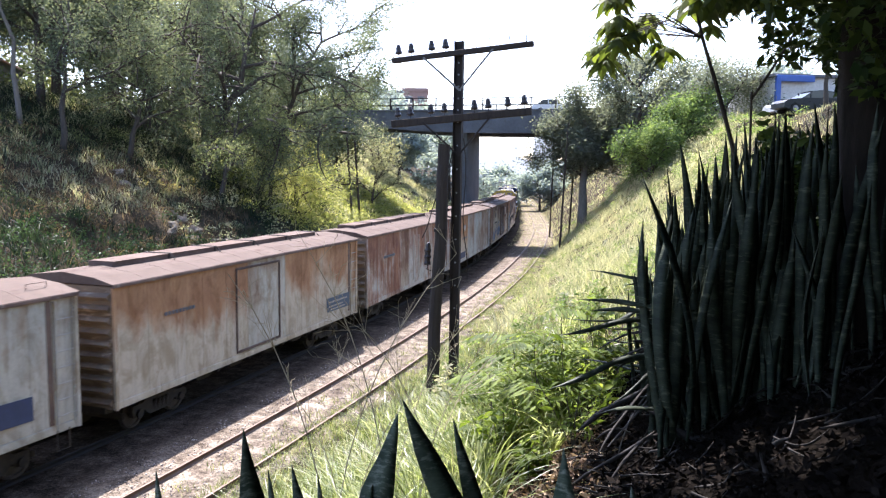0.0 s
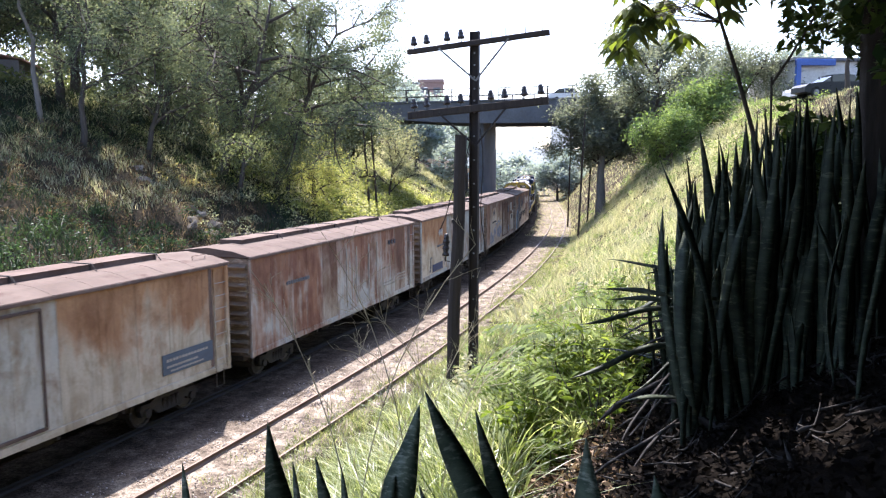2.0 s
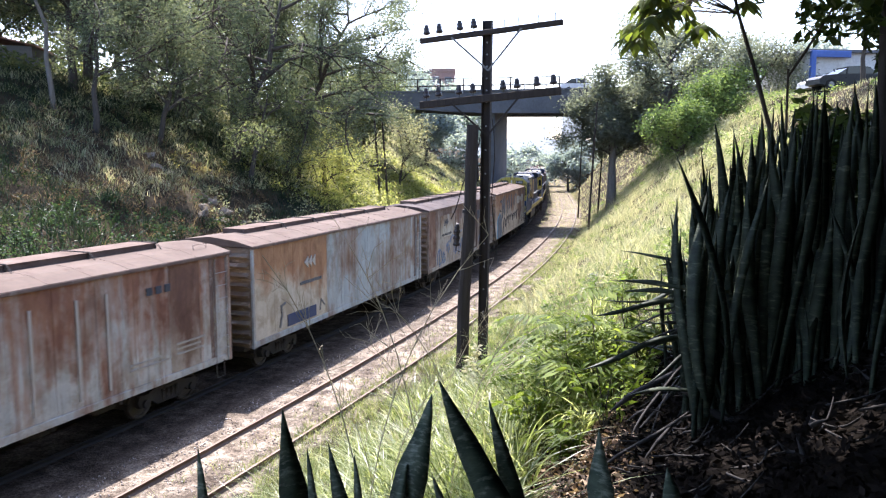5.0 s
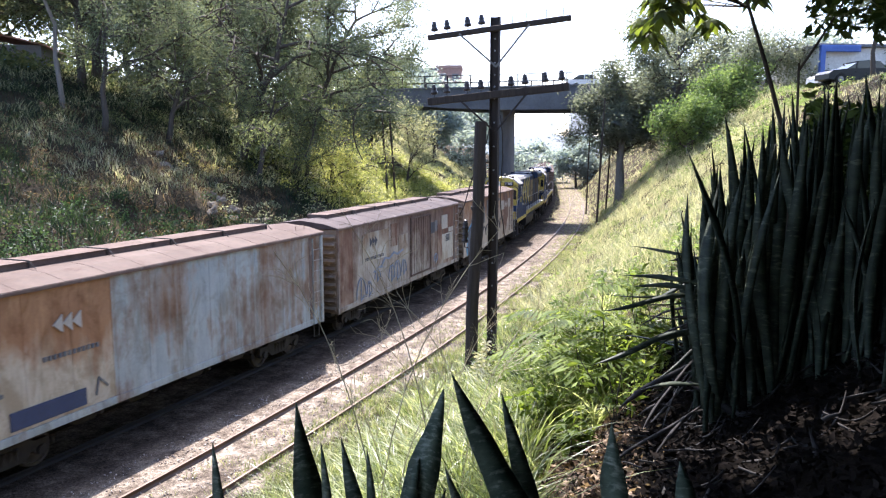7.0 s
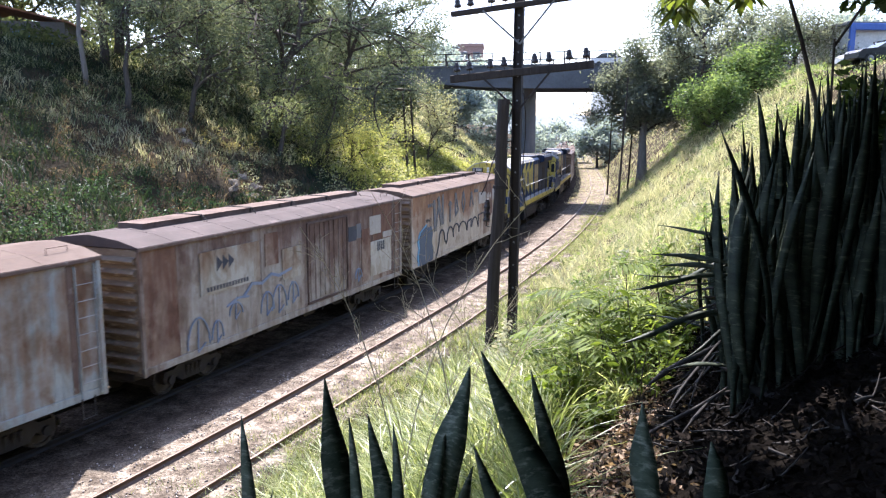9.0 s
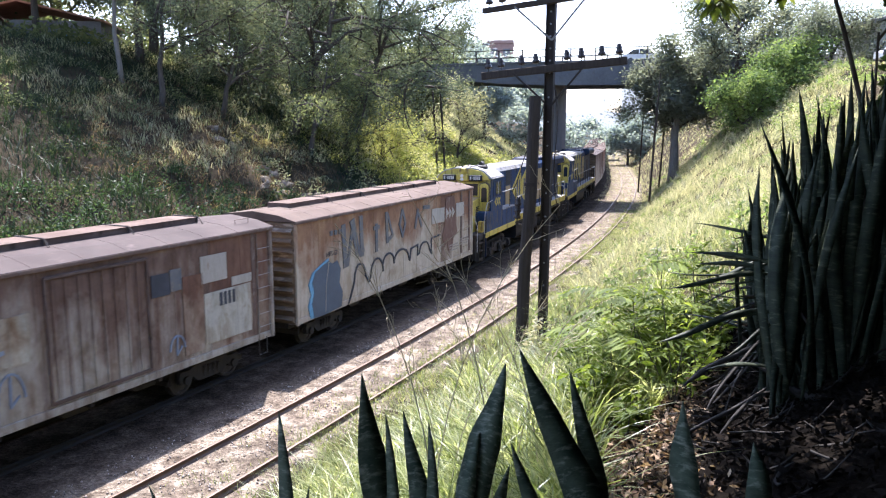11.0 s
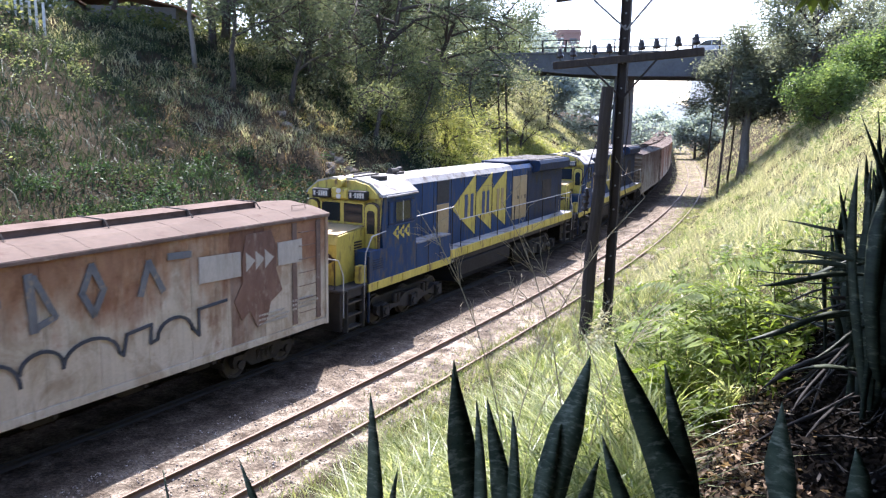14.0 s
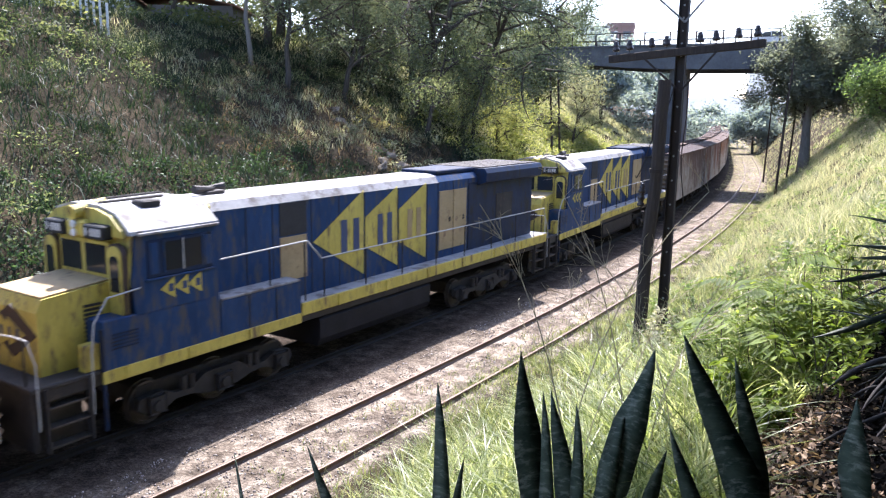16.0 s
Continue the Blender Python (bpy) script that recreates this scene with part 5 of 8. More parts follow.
def make_bridge():
    """A road bridge over the cutting: haunched concrete beam, tube railing with posts, wall piers."""
    m = pose(6.6, 79.5, 0, 0, 0, -13)
    b = thing("road_bridge", "grey concrete road bridge with a thin steel railing over the cutting", "bridge", m=m)
    beam = [(-26, 11.6), (-26, 13.1), (22, 13.1), (22, 11.6), (17.5, 11.25), (12, 11.02), (4, 10.95), (-4, 11.02), (-8.5, 11.2), (-12, 11.5)]
    part("beam", Build().prism(beam, -4.3, -3.9), CONCRETE, b, "stained concrete edge beam")
    part("beam", Build().prism(beam, 3.9, 4.3), CONCRETE, b)
    part("deck", Build().box(-26, 22, -3.9, 3.9, 12.35, 12.95), CONCRETE, b)
    part("kerb", Build().box(-26, 22, -4.4, -3.7, 13.1, 13.28, 0.03), CONCRETE, b)
    part("kerb", Build().box(-26, 22, 3.7, 4.4, 13.1, 13.28, 0.03), CONCRETE, b)
    for y in (-4.1, 4.1):
        for z in (13.75, 14.4):
            part("rail_tube", Build().tube([(-26, y, z), (22, y, z)], 0.045 if z > 14 else 0.03, 6), IRON, b)
        for i in range(21):
            x = -25.5 + i * 2.35
            part("rail_post", Build().box(x - 0.06, x + 0.06, y - 0.06, y + 0.06, 13.2, 14.4), IRON, b)
    for x in (-4.0, 15.0):
        part("pier", Build().box(x - 0.36, x + 0.36, -3.4, 3.4, -0.5, 11.4, 0.08), CONCRETE, b, "grey concrete wall pier")
    part("abutment", Build().box(-26, -20.5, -4.2, 4.2, 4, 12.9, 0.1), CONCRETE, b)
    part("abutment", Build().box(18.5, 22, -4.2, 4.2, 4, 12.9, 0.1), CONCRETE, b)


def insulator(parent, x, z, y=0.0, pin=False):
    g = Build().tube([(x, y, z), (x, y, z + (0.20 if pin else 0.10))], 0.011, 5)
    if not pin:
        prof = [(0.02, 0.07), (0.075, 0.08), (0.086, 0.10), (0.082, 0.14), (0.058, 0.165), (0.064, 0.19), (0.066, 0.225), (0.046, 0.245), (0.05, 0.265), (0.045, 0.29), (0.012, 0.30)]
        g.tube([(x, y, z + q) for r, q in prof], [r for r, q in prof], 10)
    part("insulator", g, INSULATOR, parent, smooth=True)


def make_pole():
    """Old telegraph pole: a drilled steel upright with two timber crossarms and their insulators."""
    x, y = 0.27, 18.16
    z0 = float(height(x, y))
    m = Matrix.Translation((x, y, 0)) @ pose(0, 0, 0, 0, 0.35, -19)
    p = thing("telegraph_pole", "dark drilled steel telegraph pole with two crossarms in the grass", "telegraph pole", m=m)
    b = Build().prism([(-0.105, -0.07), (-0.085, -0.07), (-0.085, -0.012), (0.085, -0.012), (0.085, -0.07), (0.105, -0.07), (0.105, 0.07), (0.085, 0.07), (0.085, 0.012), (-0.085, 0.012), (-0.085, 0.07), (-0.105, 0.07)], z0 - 0.3, 10.12, "z")
    part("upright", b, IRON, p, "dark riveted steel upright")
    z = z0 + 0.5
    while z < 10.0:
        part("bolt", Build().tube([(0.0, -0.012, z), (0.0, -0.03, z)], 0.022, 7), LOCO_ROOF, p, "pale bolt head")
        z += 0.27 if z > 8.2 else 0.55
    tilt = -4.6
    for zc, l, r, hh in ((9.84, -1.62, 1.78, 0.06), (8.36, -1.62, 1.78, 0.085)):
        a = Matrix.Translation((0, -0.13, zc)) @ pose(0, 0, 0, 0, tilt, 0)
        arm = part("crossarm", Build().box(l, r, -0.06, 0.06, -hh, hh, 0.012), TIMBER, p, "weathered timber crossarm", at=a)
        for i, q in enumerate((-1.45, -1.13, -0.62, -0.28, 0.45, 0.78, 1.24, 1.62)):
            insulator(arm, q, hh - 0.005, 0.0, pin=(zc > 9 and i > 3))
        for e in (-0.82, 0.86):
            d = Vector((0.02 - e, 0, -0.84))
            flat_bar = Matrix.Translation((e, -0.075, -0.02)) @ pose(0, 0, 0, 0, math.degrees(math.atan2(d.z, d.x)) * -1, 0)
            part("brace", Build().box(0, d.length, -0.006, 0.006, -0.022, 0.022, 0, flat_bar), BRACE if zc > 9 else IRON, arm, "flat steel brace")
    # old timber stub beside it
    x, y = -0.28, 17.75
    z0 = float(height(x, y))
    s = thing("timber_post", "thick weathered timber stub post leaning beside the pole", "post", m=pose(-0.27, 17.75, z0 - 0.3, 0, 2.5, 0))
    b = Build()
    n = 9
    b.tube([(0.02 * math.sin(i * 1.3), 0.015 * math.cos(i * 1.9), i * (7.75 - z0 + 0.3) / n) for i in range(n + 1)], [0.150 - 0.002 * i + 0.004 * (i % 2) for i in range(n + 1)], 11)
    part("shaft", b, TIMBER, s, "cracked dark timber shaft")
    part("steel_band", Build().tube([(0, 0, 4.6), (0, 0, 4.68)], 0.155, 12), IRON, s)
    part("bracket", Build().tube([(-0.16, 0, 3.7), (-0.26, 0, 3.72), (-0.26, 0, 4.1)], 0.015, 5), IRON, s)
    for q in (3.75, 3.9, 4.05):
        insulator(s, -0.26, q)
    # slack wires hanging at the pole
    for k, (a, bb, sag) in enumerate((((0.2, 18.0, 7.6), (-0.5, 17.6, 5.6), 0.1), ((0.45, 18.0, 7.9), (0.55, 18.0, 4.6), 0.15))):
        pts = [(a[0] + (bb[0] - a[0]) * i / 8 + sag * math.sin(i * 1.1) * 0.3, a[1] + (bb[1] - a[1]) * i / 8, a[2] + (bb[2] - a[2]) * i / 8 - sag * math.sin(math.pi * i / 8)) for i in range(9)]
        w = Build().tube(pts, 0.012, 5).mesh("loose_wire", IRON)
        tagged(new("loose_wire", w), "thin black loose wire hanging from the pole", "wire", "loose wires")


def make_far_poles():
    for i, (x, y, h, lean) in enumerate(((-7.9, 66.6, 7.6, 3.5), (-7.3, 67.2, 7.4, 3.5))):
        z0 = float(height(x, y)) - 0.3
        p = thing("leaning_pole", "thin dark leaning pole on the grassy bank", "pole", "poles on the banks", pose(x, y, z0, 0, -lean, 0))
        part("shaft", Build().tube([(0, 0, 0), (0, 0, h)], [0.11, 0.08], 8), TIMBER, p)
        if i == 0:
            part("crossarm", Build().box(-0.75, 0.95, -0.2, -0.11, 3.25, 3.37), TIMBER, p)
    for x, y, h, lean in ((10.1, 66.5, 11.5, 2.5), (10.9, 71.5, 11.0, 2.0), (12.6, 77.0, 11.5, 2.5), (12.2, 88.0, 11, 1.5)):
        z0 = float(height(x, y)) - 0.3
        p = thing("slender_pole", "slender dark pole at the foot of the bank", "pole", "poles on the banks", pose(x, y, z0, 0, lean, 0))
        part("shaft", Build().tube([(0, 0, 0), (0, 0, h)], [0.10, 0.06], 7), TIMBER, p)


def make_car(name, m, paint, label):
    """A saloon car: body with arches, glasshouse, lamps and four wheels; x forward, 4.3 m long."""
    c = thing(name, label, "car", "parked cars", m)
    prof = [(-2.15, 0.35), (-2.18, 0.62), (-2.10, 0.92), (-1.2, 1.0), (0.85, 0.98), (1.9, 0.86), (2.14, 0.66), (2.15, 0.35), (1.75, 0.28), (1.72, 0.5), (1.4, 0.68), (1.08, 0.5), (1.05, 0.26), (-1.0, 0.26), (-1.03, 0.5), (-1.35, 0.68), (-1.67, 0.5), (-1.7, 0.28)]
    part("body", Build().prism(prof, -0.84, 0.84), paint, c)
    part("cabin", Build().prism([(-1.75, 0.98), (-1.15, 1.40), (-0.5, 1.46), (0.2, 1.42), (0.95, 0.97)], -0.72, 0.72), GLASS, c, "dark car windows")
    part("car_roof", Build().prism([(-1.2, 1.385), (-0.5, 1.455), (0.22, 1.41), (0.25, 1.44), (-0.5, 1.49), (-1.22, 1.42)], -0.70, 0.70), paint, c)
    for x in (-0.55, 0.35):
        for y in (-1, 1):
            part("pillar", Build().box(x - 0.04, x + 0.04, y * 0.725 - 0.02, y * 0.725 + 0.02, 0.98, 1.42), paint, c)
    for x in (-1.35, 1.40):
        for y in (-1, 1):
            w = part("wheel", Build().tube([(x, y * 0.70, 0.31), (x, y * 0.86, 0.31)], 0.31, 16), RUBBER, c)
            part("rim", Build().tube([(x, y * 0.865, 0.31), (x, y * 0.875, 0.31)], 0.19, 12), LOCO_ROOF, w)
    for y in (-0.6, 0.6):
        part("headlight", Build().box(2.02, 2.14, y - 0.18, y + 0.18, 0.62, 0.76, 0.03), LAMP_GLASS, c)
        part("tail_light", Build().box(-2.2, -2.12, y - 0.16, y + 0.16, 0.66, 0.84, 0.03), BRICK, c)


def make_house(m, label, w, d, h, wall, roof=None):
    """A low house: walls with real window openings' frames and panes, a slab or pitched roof."""
    g = thing("house", label, "house", "houses above the cutting", m)
    part("wall", Build().box(-w / 2, w / 2, -d / 2, d / 2, -1.0, h), wall, g)
    if roof:
        part("roof", Build().prism([(-w / 2 - 0.5, h), (0, h + 1.5), (w / 2 + 0.5, h), (w / 2 + 0.5, h - 0.12), (0, h + 1.35), (-w / 2 - 0.5, h - 0.12)], -d / 2 - 0.5, d / 2 + 0.5), roof, g)
    else:
        part("roof", Build().box(-w / 2 - 0.35, w / 2 + 0.35, -d / 2 - 0.35, d / 2 + 0.35, h, h + 0.25, 0.03), CONCRETE, g)
    n = max(2, int(w / 2.4))
    for i in range(n):
        x = -w / 2 + (i + 0.5) * w / n
        f = part("window", Build().box(x - 0.65, x + 0.65, -d / 2 - 0.05, -d / 2 + 0.02, 1.0, 2.2), CONCRETE, g)
        part("pane", Build().box(x - 0.57, x - 0.03, -d / 2 - 0.06, -d / 2, 1.07, 2.13), GLASS, f)
        part("pane", Build().box(x + 0.03, x + 0.57, -d / 2 - 0.06, -d / 2, 1.07, 2.13), GLASS, f)
    return g


def make_tower(x, y, z, w, d, h, wall, label, floors, bays, turn=0):
    g = thing("building", label, "building", "buildings beyond the bridge", pose(x, y, z, 0, 0, turn))
    part("wall", Build().box(-w / 2, w / 2, -d / 2, d / 2, 0, h), wall, g)
    part("parapet", Build().box(-w / 2 - 0.15, w / 2 + 0.15, -d / 2 - 0.15, d / 2 + 0.15, h, h + 0.6), wall, g)
    for f in range(floors):
        for i in range(bays):
            cx, cz = -w / 2 + (i + 0.5) * w / bays, h - (f + 0.55) * 3.0
            part("window", Build().box(cx - w / bays * 0.28, cx + w / bays * 0.28, -d / 2 - 0.04, -d / 2 + 0.03, cz - 0.6, cz + 0.7), GREY_WALL, g)


make_bridge()
make_pole()
make_far_poles()
make_car("parked_car", pose(23.6, 50.5, float(height(23.6, 50.5)) + 0.02, 0, 0, 186), CAR_BLACK, "glossy black saloon car parked on the grass above the bank")
make_car("parked_car", pose(24.5, 54.0, float(height(24.5, 54.0)) + 0.02, 0, 0, 185), CAR_WHITE, "white car parked beside the blue gate")
make_car("parked_car", pose(-35.0, 56.4, float(height(-35.0, 56.4)) + 0.05, 0, 0, 10), CAR_BLUE, "light blue car parked above the bank under trees")
make_car("parked_car", pose(11.0, 78.0, 13.0, 0, 0, -13), CAR_WHITE, "white car standing on the road bridge")
hr = make_house(pose(31.5, 66.0, 11.0, 0, 0, 8), "white low house with a flat roof and a blue gate", 12, 7, 3.9, PLASTER)
part("gate_post", Build().box(-6.25, -5.85, -4.2, -3.9, -1, 4.0, 0.03), BLUE_PAINT, hr, "blue painted gate post")
part("gate_beam", Build().box(-6.25, -3.0, -4.15, -3.95, 3.5, 4.0, 0.03), BLUE_PAINT, hr, "blue painted gate beam")
make_house(pose(-43.5, 53.5, 12.1, 0, 0, 25), "small white house with a clay tile roof above the bank", 8, 6, 3.0, PLASTER, TILE_ROOF)
make_house(pose(-41, 62, 12.1, 0, 0, 15), "low house with a reddish tile roof behind the trees", 12, 7, 3.2, GREY_WALL, TILE_ROOF)
make_tower(-5.6, 150, 9.0, 4.6, 6, 13.3, BRICK, "red brick building block beyond the bridge", 3, 2)
make_tower(-10.0, 151, 9.0, 4.2, 6, 12.9, GREY_WALL, "dark grey building beside the brick block", 3, 2)
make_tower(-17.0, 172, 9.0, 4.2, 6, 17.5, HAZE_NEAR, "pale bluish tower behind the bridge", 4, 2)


def make_fence():
    for i in range(9):
        x = -31.2 - i * 0.55
        y = 40.2 + 0.12 * i
        z = float(height(x, y))
        f = Build().box(-0.07, 0.07, -0.03, 0.03, -0.2, 1.9 + 0.15 * math.sin(i * 2.1), 0.01).mesh("fence_board", PLASTER)
        ob = tagged(new("fence_board", f), "whitewashed upright fence board above the bank", "fence", "boards of the white fence")
        ob.matrix_basis = pose(x, y, z, 0, 3 * math.sin(i * 3.3), 20)


make_fence()


def make_distance():
    """Town and hill far behind everything; their haze is painted and glows."""
    m, t, p = nodes_of("glowing_haze_backdrop")
    v = coords(t, (0.02, 0.02, 0.05))
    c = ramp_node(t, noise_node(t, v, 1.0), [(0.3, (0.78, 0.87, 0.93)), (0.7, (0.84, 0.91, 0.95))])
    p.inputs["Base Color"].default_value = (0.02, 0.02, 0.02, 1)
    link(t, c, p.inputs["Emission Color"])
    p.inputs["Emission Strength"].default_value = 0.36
    p.inputs["Roughness"].default_value = 1.0
    rs = np.random.RandomState(8)
    b = Build()
    for i in range(46):
        x = -330 + i * 17 + rs.uniform(-5, 5)
        w, h = rs.uniform(9, 20), rs.uniform(14, 44)
        y = 760 + rs.uniform(-60, 60)
        b.box(x - w / 2, x + w / 2, y, y + 12, -2, h)
    n = 60
    pts = [(-900 + 1800 * i / n, 30 + 12 * math.sin(i * 0.5) + 8 * math.sin(i * 1.37)) for i in range(n + 1)]
    b.prism([(-900, -3)] + pts + [(900, -3)], 1000, 1010)
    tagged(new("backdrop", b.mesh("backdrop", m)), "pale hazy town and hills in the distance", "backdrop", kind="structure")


make_distance()


def make_rocks():
    """Pale stones that show through the undergrowth of the bank."""
    stone = surface("pale_weathered_rock", (0.12, 0.095, 0.07), (0.27, 0.225, 0.17), 0.4, 0.9, 0, 0.8, grime=(0.12, 0.1, 0.08))
    rs = np.random.RandomState(44)
    for i in range(15):
        x, y, r = (-14.6 + rs.normal() * 0.9, 43.5 + rs.normal() * 1.2, rs.uniform(0.2, 0.48)) if i < 11 else (-19.2 + rs.normal() * 0.7, 45.9 + rs.normal() * 0.5, rs.uniform(0.3, 0.55))
        b = bmesh.new()
        bmesh.ops.create_icosphere(b, subdivisions=2, radius=r)
        for p in b.verts:
            p.co *= 1 + 0.55 * noise.noise(p.co * (1.3 / r) + Vector((i * 7, 0, 0)))
            p.co.z *= 0.55
        me = bpy.data.meshes.new("rock")
        b.to_mesh(me)
        b.free()
        me.materials.append(stone)
        ob = tagged(new("rock", me), "pale weathered rock showing through the bank's undergrowth", "rock", "rocks on the bank")
        ob.matrix_basis = pose(x, y, float(height(x, y)) + r * 0.2, 25 * rs.normal(), 20 * rs.normal(), rs.uniform(0, 360))


make_rocks()

# ---- trees ----
LEAF_ACACIA = foliage("fine_grey_green_leaves", ((0.055, 0.078, 0.066), (0.10, 0.130, 0.10), (0.18, 0.21, 0.14)), 0.52)
# Backlight is put into this brighter, yellower leaf colour.
LEAF_OLIVE = foliage("backlight_tinted_olive_leaves", ((0.060, 0.083, 0.055), (0.12, 0.15, 0.085), (0.24, 0.275, 0.14)), 0.55)
LEAF_OCHRE = foliage("ochre_dry_leaves", ((0.12, 0.105, 0.04), (0.26, 0.235, 0.095), (0.44, 0.40, 0.19)), 0.5, 1.2)
LEAF_BLUE = foliage("dull_blue_green_leaves", ((0.100, 0.125, 0.120), (0.135, 0.16, 0.150), (0.175, 0.20, 0.175)), 0.6)
LEAF_DARK = foliage("dark_green_leaves", ((0.04, 0.062, 0.034), (0.085, 0.112, 0.056), (0.17, 0.19, 0.095)), 0.55)
LEAF_BRIGHT = foliage("bright_green_leaves", ((0.07, 0.115, 0.042), (0.13, 0.195, 0.065), (0.21, 0.28, 0.10)), 0.55)
LEAF_BUSH = foliage("fresh_green_leaves", ((0.05, 0.085, 0.035), (0.10, 0.16, 0.06), (0.18, 0.25, 0.09)), 0.5)
LEAF_PALE = foliage("pale_silvery_leaves", ((0.19, 0.21, 0.14), (0.28, 0.30, 0.20), (0.40, 0.41, 0.28)), 0.5)
# Near-black leaf colour that stands in for shade in a hollow.
HOLLOW_SHADE = foliage("hollow_shade_leaves", ((0.006, 0.009, 0.006), (0.012, 0.017, 0.010), (0.022, 0.028, 0.016)), 0.2)
LEAF_YELLOW = foliage("yellow_green_leaves", ((0.11, 0.145, 0.045), (0.22, 0.26, 0.085), (0.38, 0.39, 0.16)), 0.55)
# Pale blue-grey paints haze into the far trees' leaves.
LEAF_FAR = foliage("haze_tinted_far_leaves", ((0.19, 0.25, 0.285), (0.27, 0.325, 0.36)), 0.5)


def limb(rs, start, aim, length, n, wobble, rise):
    """A bent line that sets out along aim."""
    pts, d = [np.array(start, float)], unit(np.array(aim, float))
    for i in range(n):
        d = unit(d + rs.normal(size=3) * wobble + np.array([0, 0, rise]))
        pts.append(pts[-1] + d * length / n)
    return pts


def make_tree(label, base, h, r, spread, leaves, size, leaf_mat, bark, seed, lean=(0, 0), fork=0.35, limbs=7, droop=0.0, puff=0.5, flat=0.3, sink=0.4):
    """A tree: tapered trunk, forking limbs and twigs, and a crown of single leaves round the twigs."""
    rs = np.random.RandomState(seed)
    x, y = base
    z = float(height(x, y)) - sink
    b = Build()
    top = np.array([x + lean[0] * h, y + lean[1] * h, z + h * 0.82])
    trunk = [np.array([x, y, z])]
    for i in range(1, 8):
        u = i / 7
        trunk.append(np.array([x, y, z]) * (1 - u) + top * u + rs.normal(size=3) * np.array([1, 1, 0]) * 0.02 * h * u)
    b.tube(trunk, [r * (1.25 - 1.05 * (i / 7) ** 0.8) for i in range(8)], 9)
    tips = []
    for k in range(limbs):
        u = fork + (0.95 - fork) * (k + rs.uniform(0, 0.6)) / limbs
        i = min(int(u * 7), 6)
        p0 = trunk[i] + (trunk[i + 1] - trunk[i]) * (u * 7 - i)
        a = 2.4 * k + rs.uniform(-0.5, 0.5)
        out = np.array([math.cos(a), math.sin(a), rs.uniform(0.25, 0.8)])
        ln = spread * rs.uniform(0.75, 1.1) * (1.15 - 0.45 * u)
        main = limb(rs, p0, out, ln, 7, 0.16, 0.03 - droop * 0.06)
        r0 = r * (0.66 - 0.34 * u)
        b.tube(main, [r0 * (1 - 0.85 * j / 7) for j in range(8)], 6, False)
        for j in range(2, 8):
            for s in range(2):
                d = unit(main[j] - main[j - 1]) + rs.normal(size=3) * 0.75 + np.array([0, 0, 0.15])
                br = limb(rs, main[j], d, ln * rs.uniform(0.25, 0.5), 4, 0.25, 0.0 - droop * 0.15)
                b.tube(br, [r0 * 0.42 * (1 - 0.8 * q / 4) + 0.010 for q in range(5)], 4, False)
                tips += br[1:]
                tw = limb(rs, br[2], d + rs.normal(size=3) * 0.8, ln * 0.22, 3, 0.3, -droop * 0.25)
                tips += tw[1:]
    g = thing("tree", label, "tree", m=pose(x, y, z))
    inv = np.array([x, y, z])
    b.v = [tuple(np.array(p) - inv) for p in b.v]
    part("trunk", b, bark, g, smooth=True)
    tips = np.array(tips)
    c = tips[rs.randint(0, len(tips), leaves)] + rs.normal(size=(leaves, 3)) * puff * np.array([1, 1, 0.75]) - inv
    for gx, gy, gz, gr in CROWN_GAPS:
        t = c[:, 2] + z - gz
        c = c[(np.hypot(c[:, 0] + x - gx - SUN.x / SUN.z * t, c[:, 1] + y - gy - SUN.y / SUN.z * t) > gr * rs.uniform(0.75, 1.15, len(c))) | (t < 3.0)]
    if -26 < x < 0 and y < 65:   # loose crowns: the sun falls through between their boughs
        t = c[:, 2] + z - 6.0
        px, py = c[:, 0] + x - SUN.x / SUN.z * t, c[:, 1] + y - SUN.y / SUN.z * t
        c = c[(wave(px, py, 4.5, 95) + 0.5 * wave(px, py, 1.6, 96) < 0.24 + rs.normal(size=len(c)) * 0.12) | (c[:, 2] < 4.0)]
    v, f = leaf_quads(c, size * rs.uniform(0.6, 1.3, len(c)), rs, flat, 2.4, droop)
    part("crown", big_mesh("crown", v, f, leaf_mat), None, g)
    return g


# openings in the crowns through which the sun reaches the bank: x, y, z on the ground, radius
CROWN_GAPS = ((-13.0, 45.8, 6.0, 1.7), (-16.8, 50.0, 9.0, 1.1), (-20.0, 46.5, 9.0, 0.9), (-9.5, 57.0, 4.5, 2.2), (-8.0, 63.0, 4.5, 2.4), (-11.5, 61.0, 6.0, 1.8), (-21.5, 49.0, 11.0, 1.5), (-25.5, 47.5, 12.0, 1.5), (-17.5, 52.5, 11.0, 1.4), (-18.2, 51.3, 6.3, 2.0), (-29.5, 34.7, 9.8, 3.0), (-24.0, 25.5, 5.6, 2.0))

OLD = "spreading old tree with fine grey-green leaves on the bank"
make_tree(OLD, (-23.0, 46.6), 13.5, 0.18, 7.5, 36000, 0.165, LEAF_ACACIA, BARK, 11, (0.05, 0.05), 0.34, 8, 0.3, 0.5)
make_tree(OLD, (-17.0, 54.0), 15.0, 0.34, 9.4, 84000, 0.175, LEAF_ACACIA, BARK, 12, (0.28, 0.0), 0.26, 9, 0.35, 0.55)
make_tree(OLD, (-14.0, 57.0), 16.5, 0.26, 8.0, 58000, 0.17, LEAF_ACACIA, BARK, 30, (0.34, 0.0), 0.42, 10, 0.4, 0.55)
make_tree(OLD, (-15.0, 51.5), 7.5, 0.17, 5.0, 20000, 0.155, LEAF_OLIVE, BARK, 38, (0.15, 0.05), 0.3, 9, 0.8, 0.5)
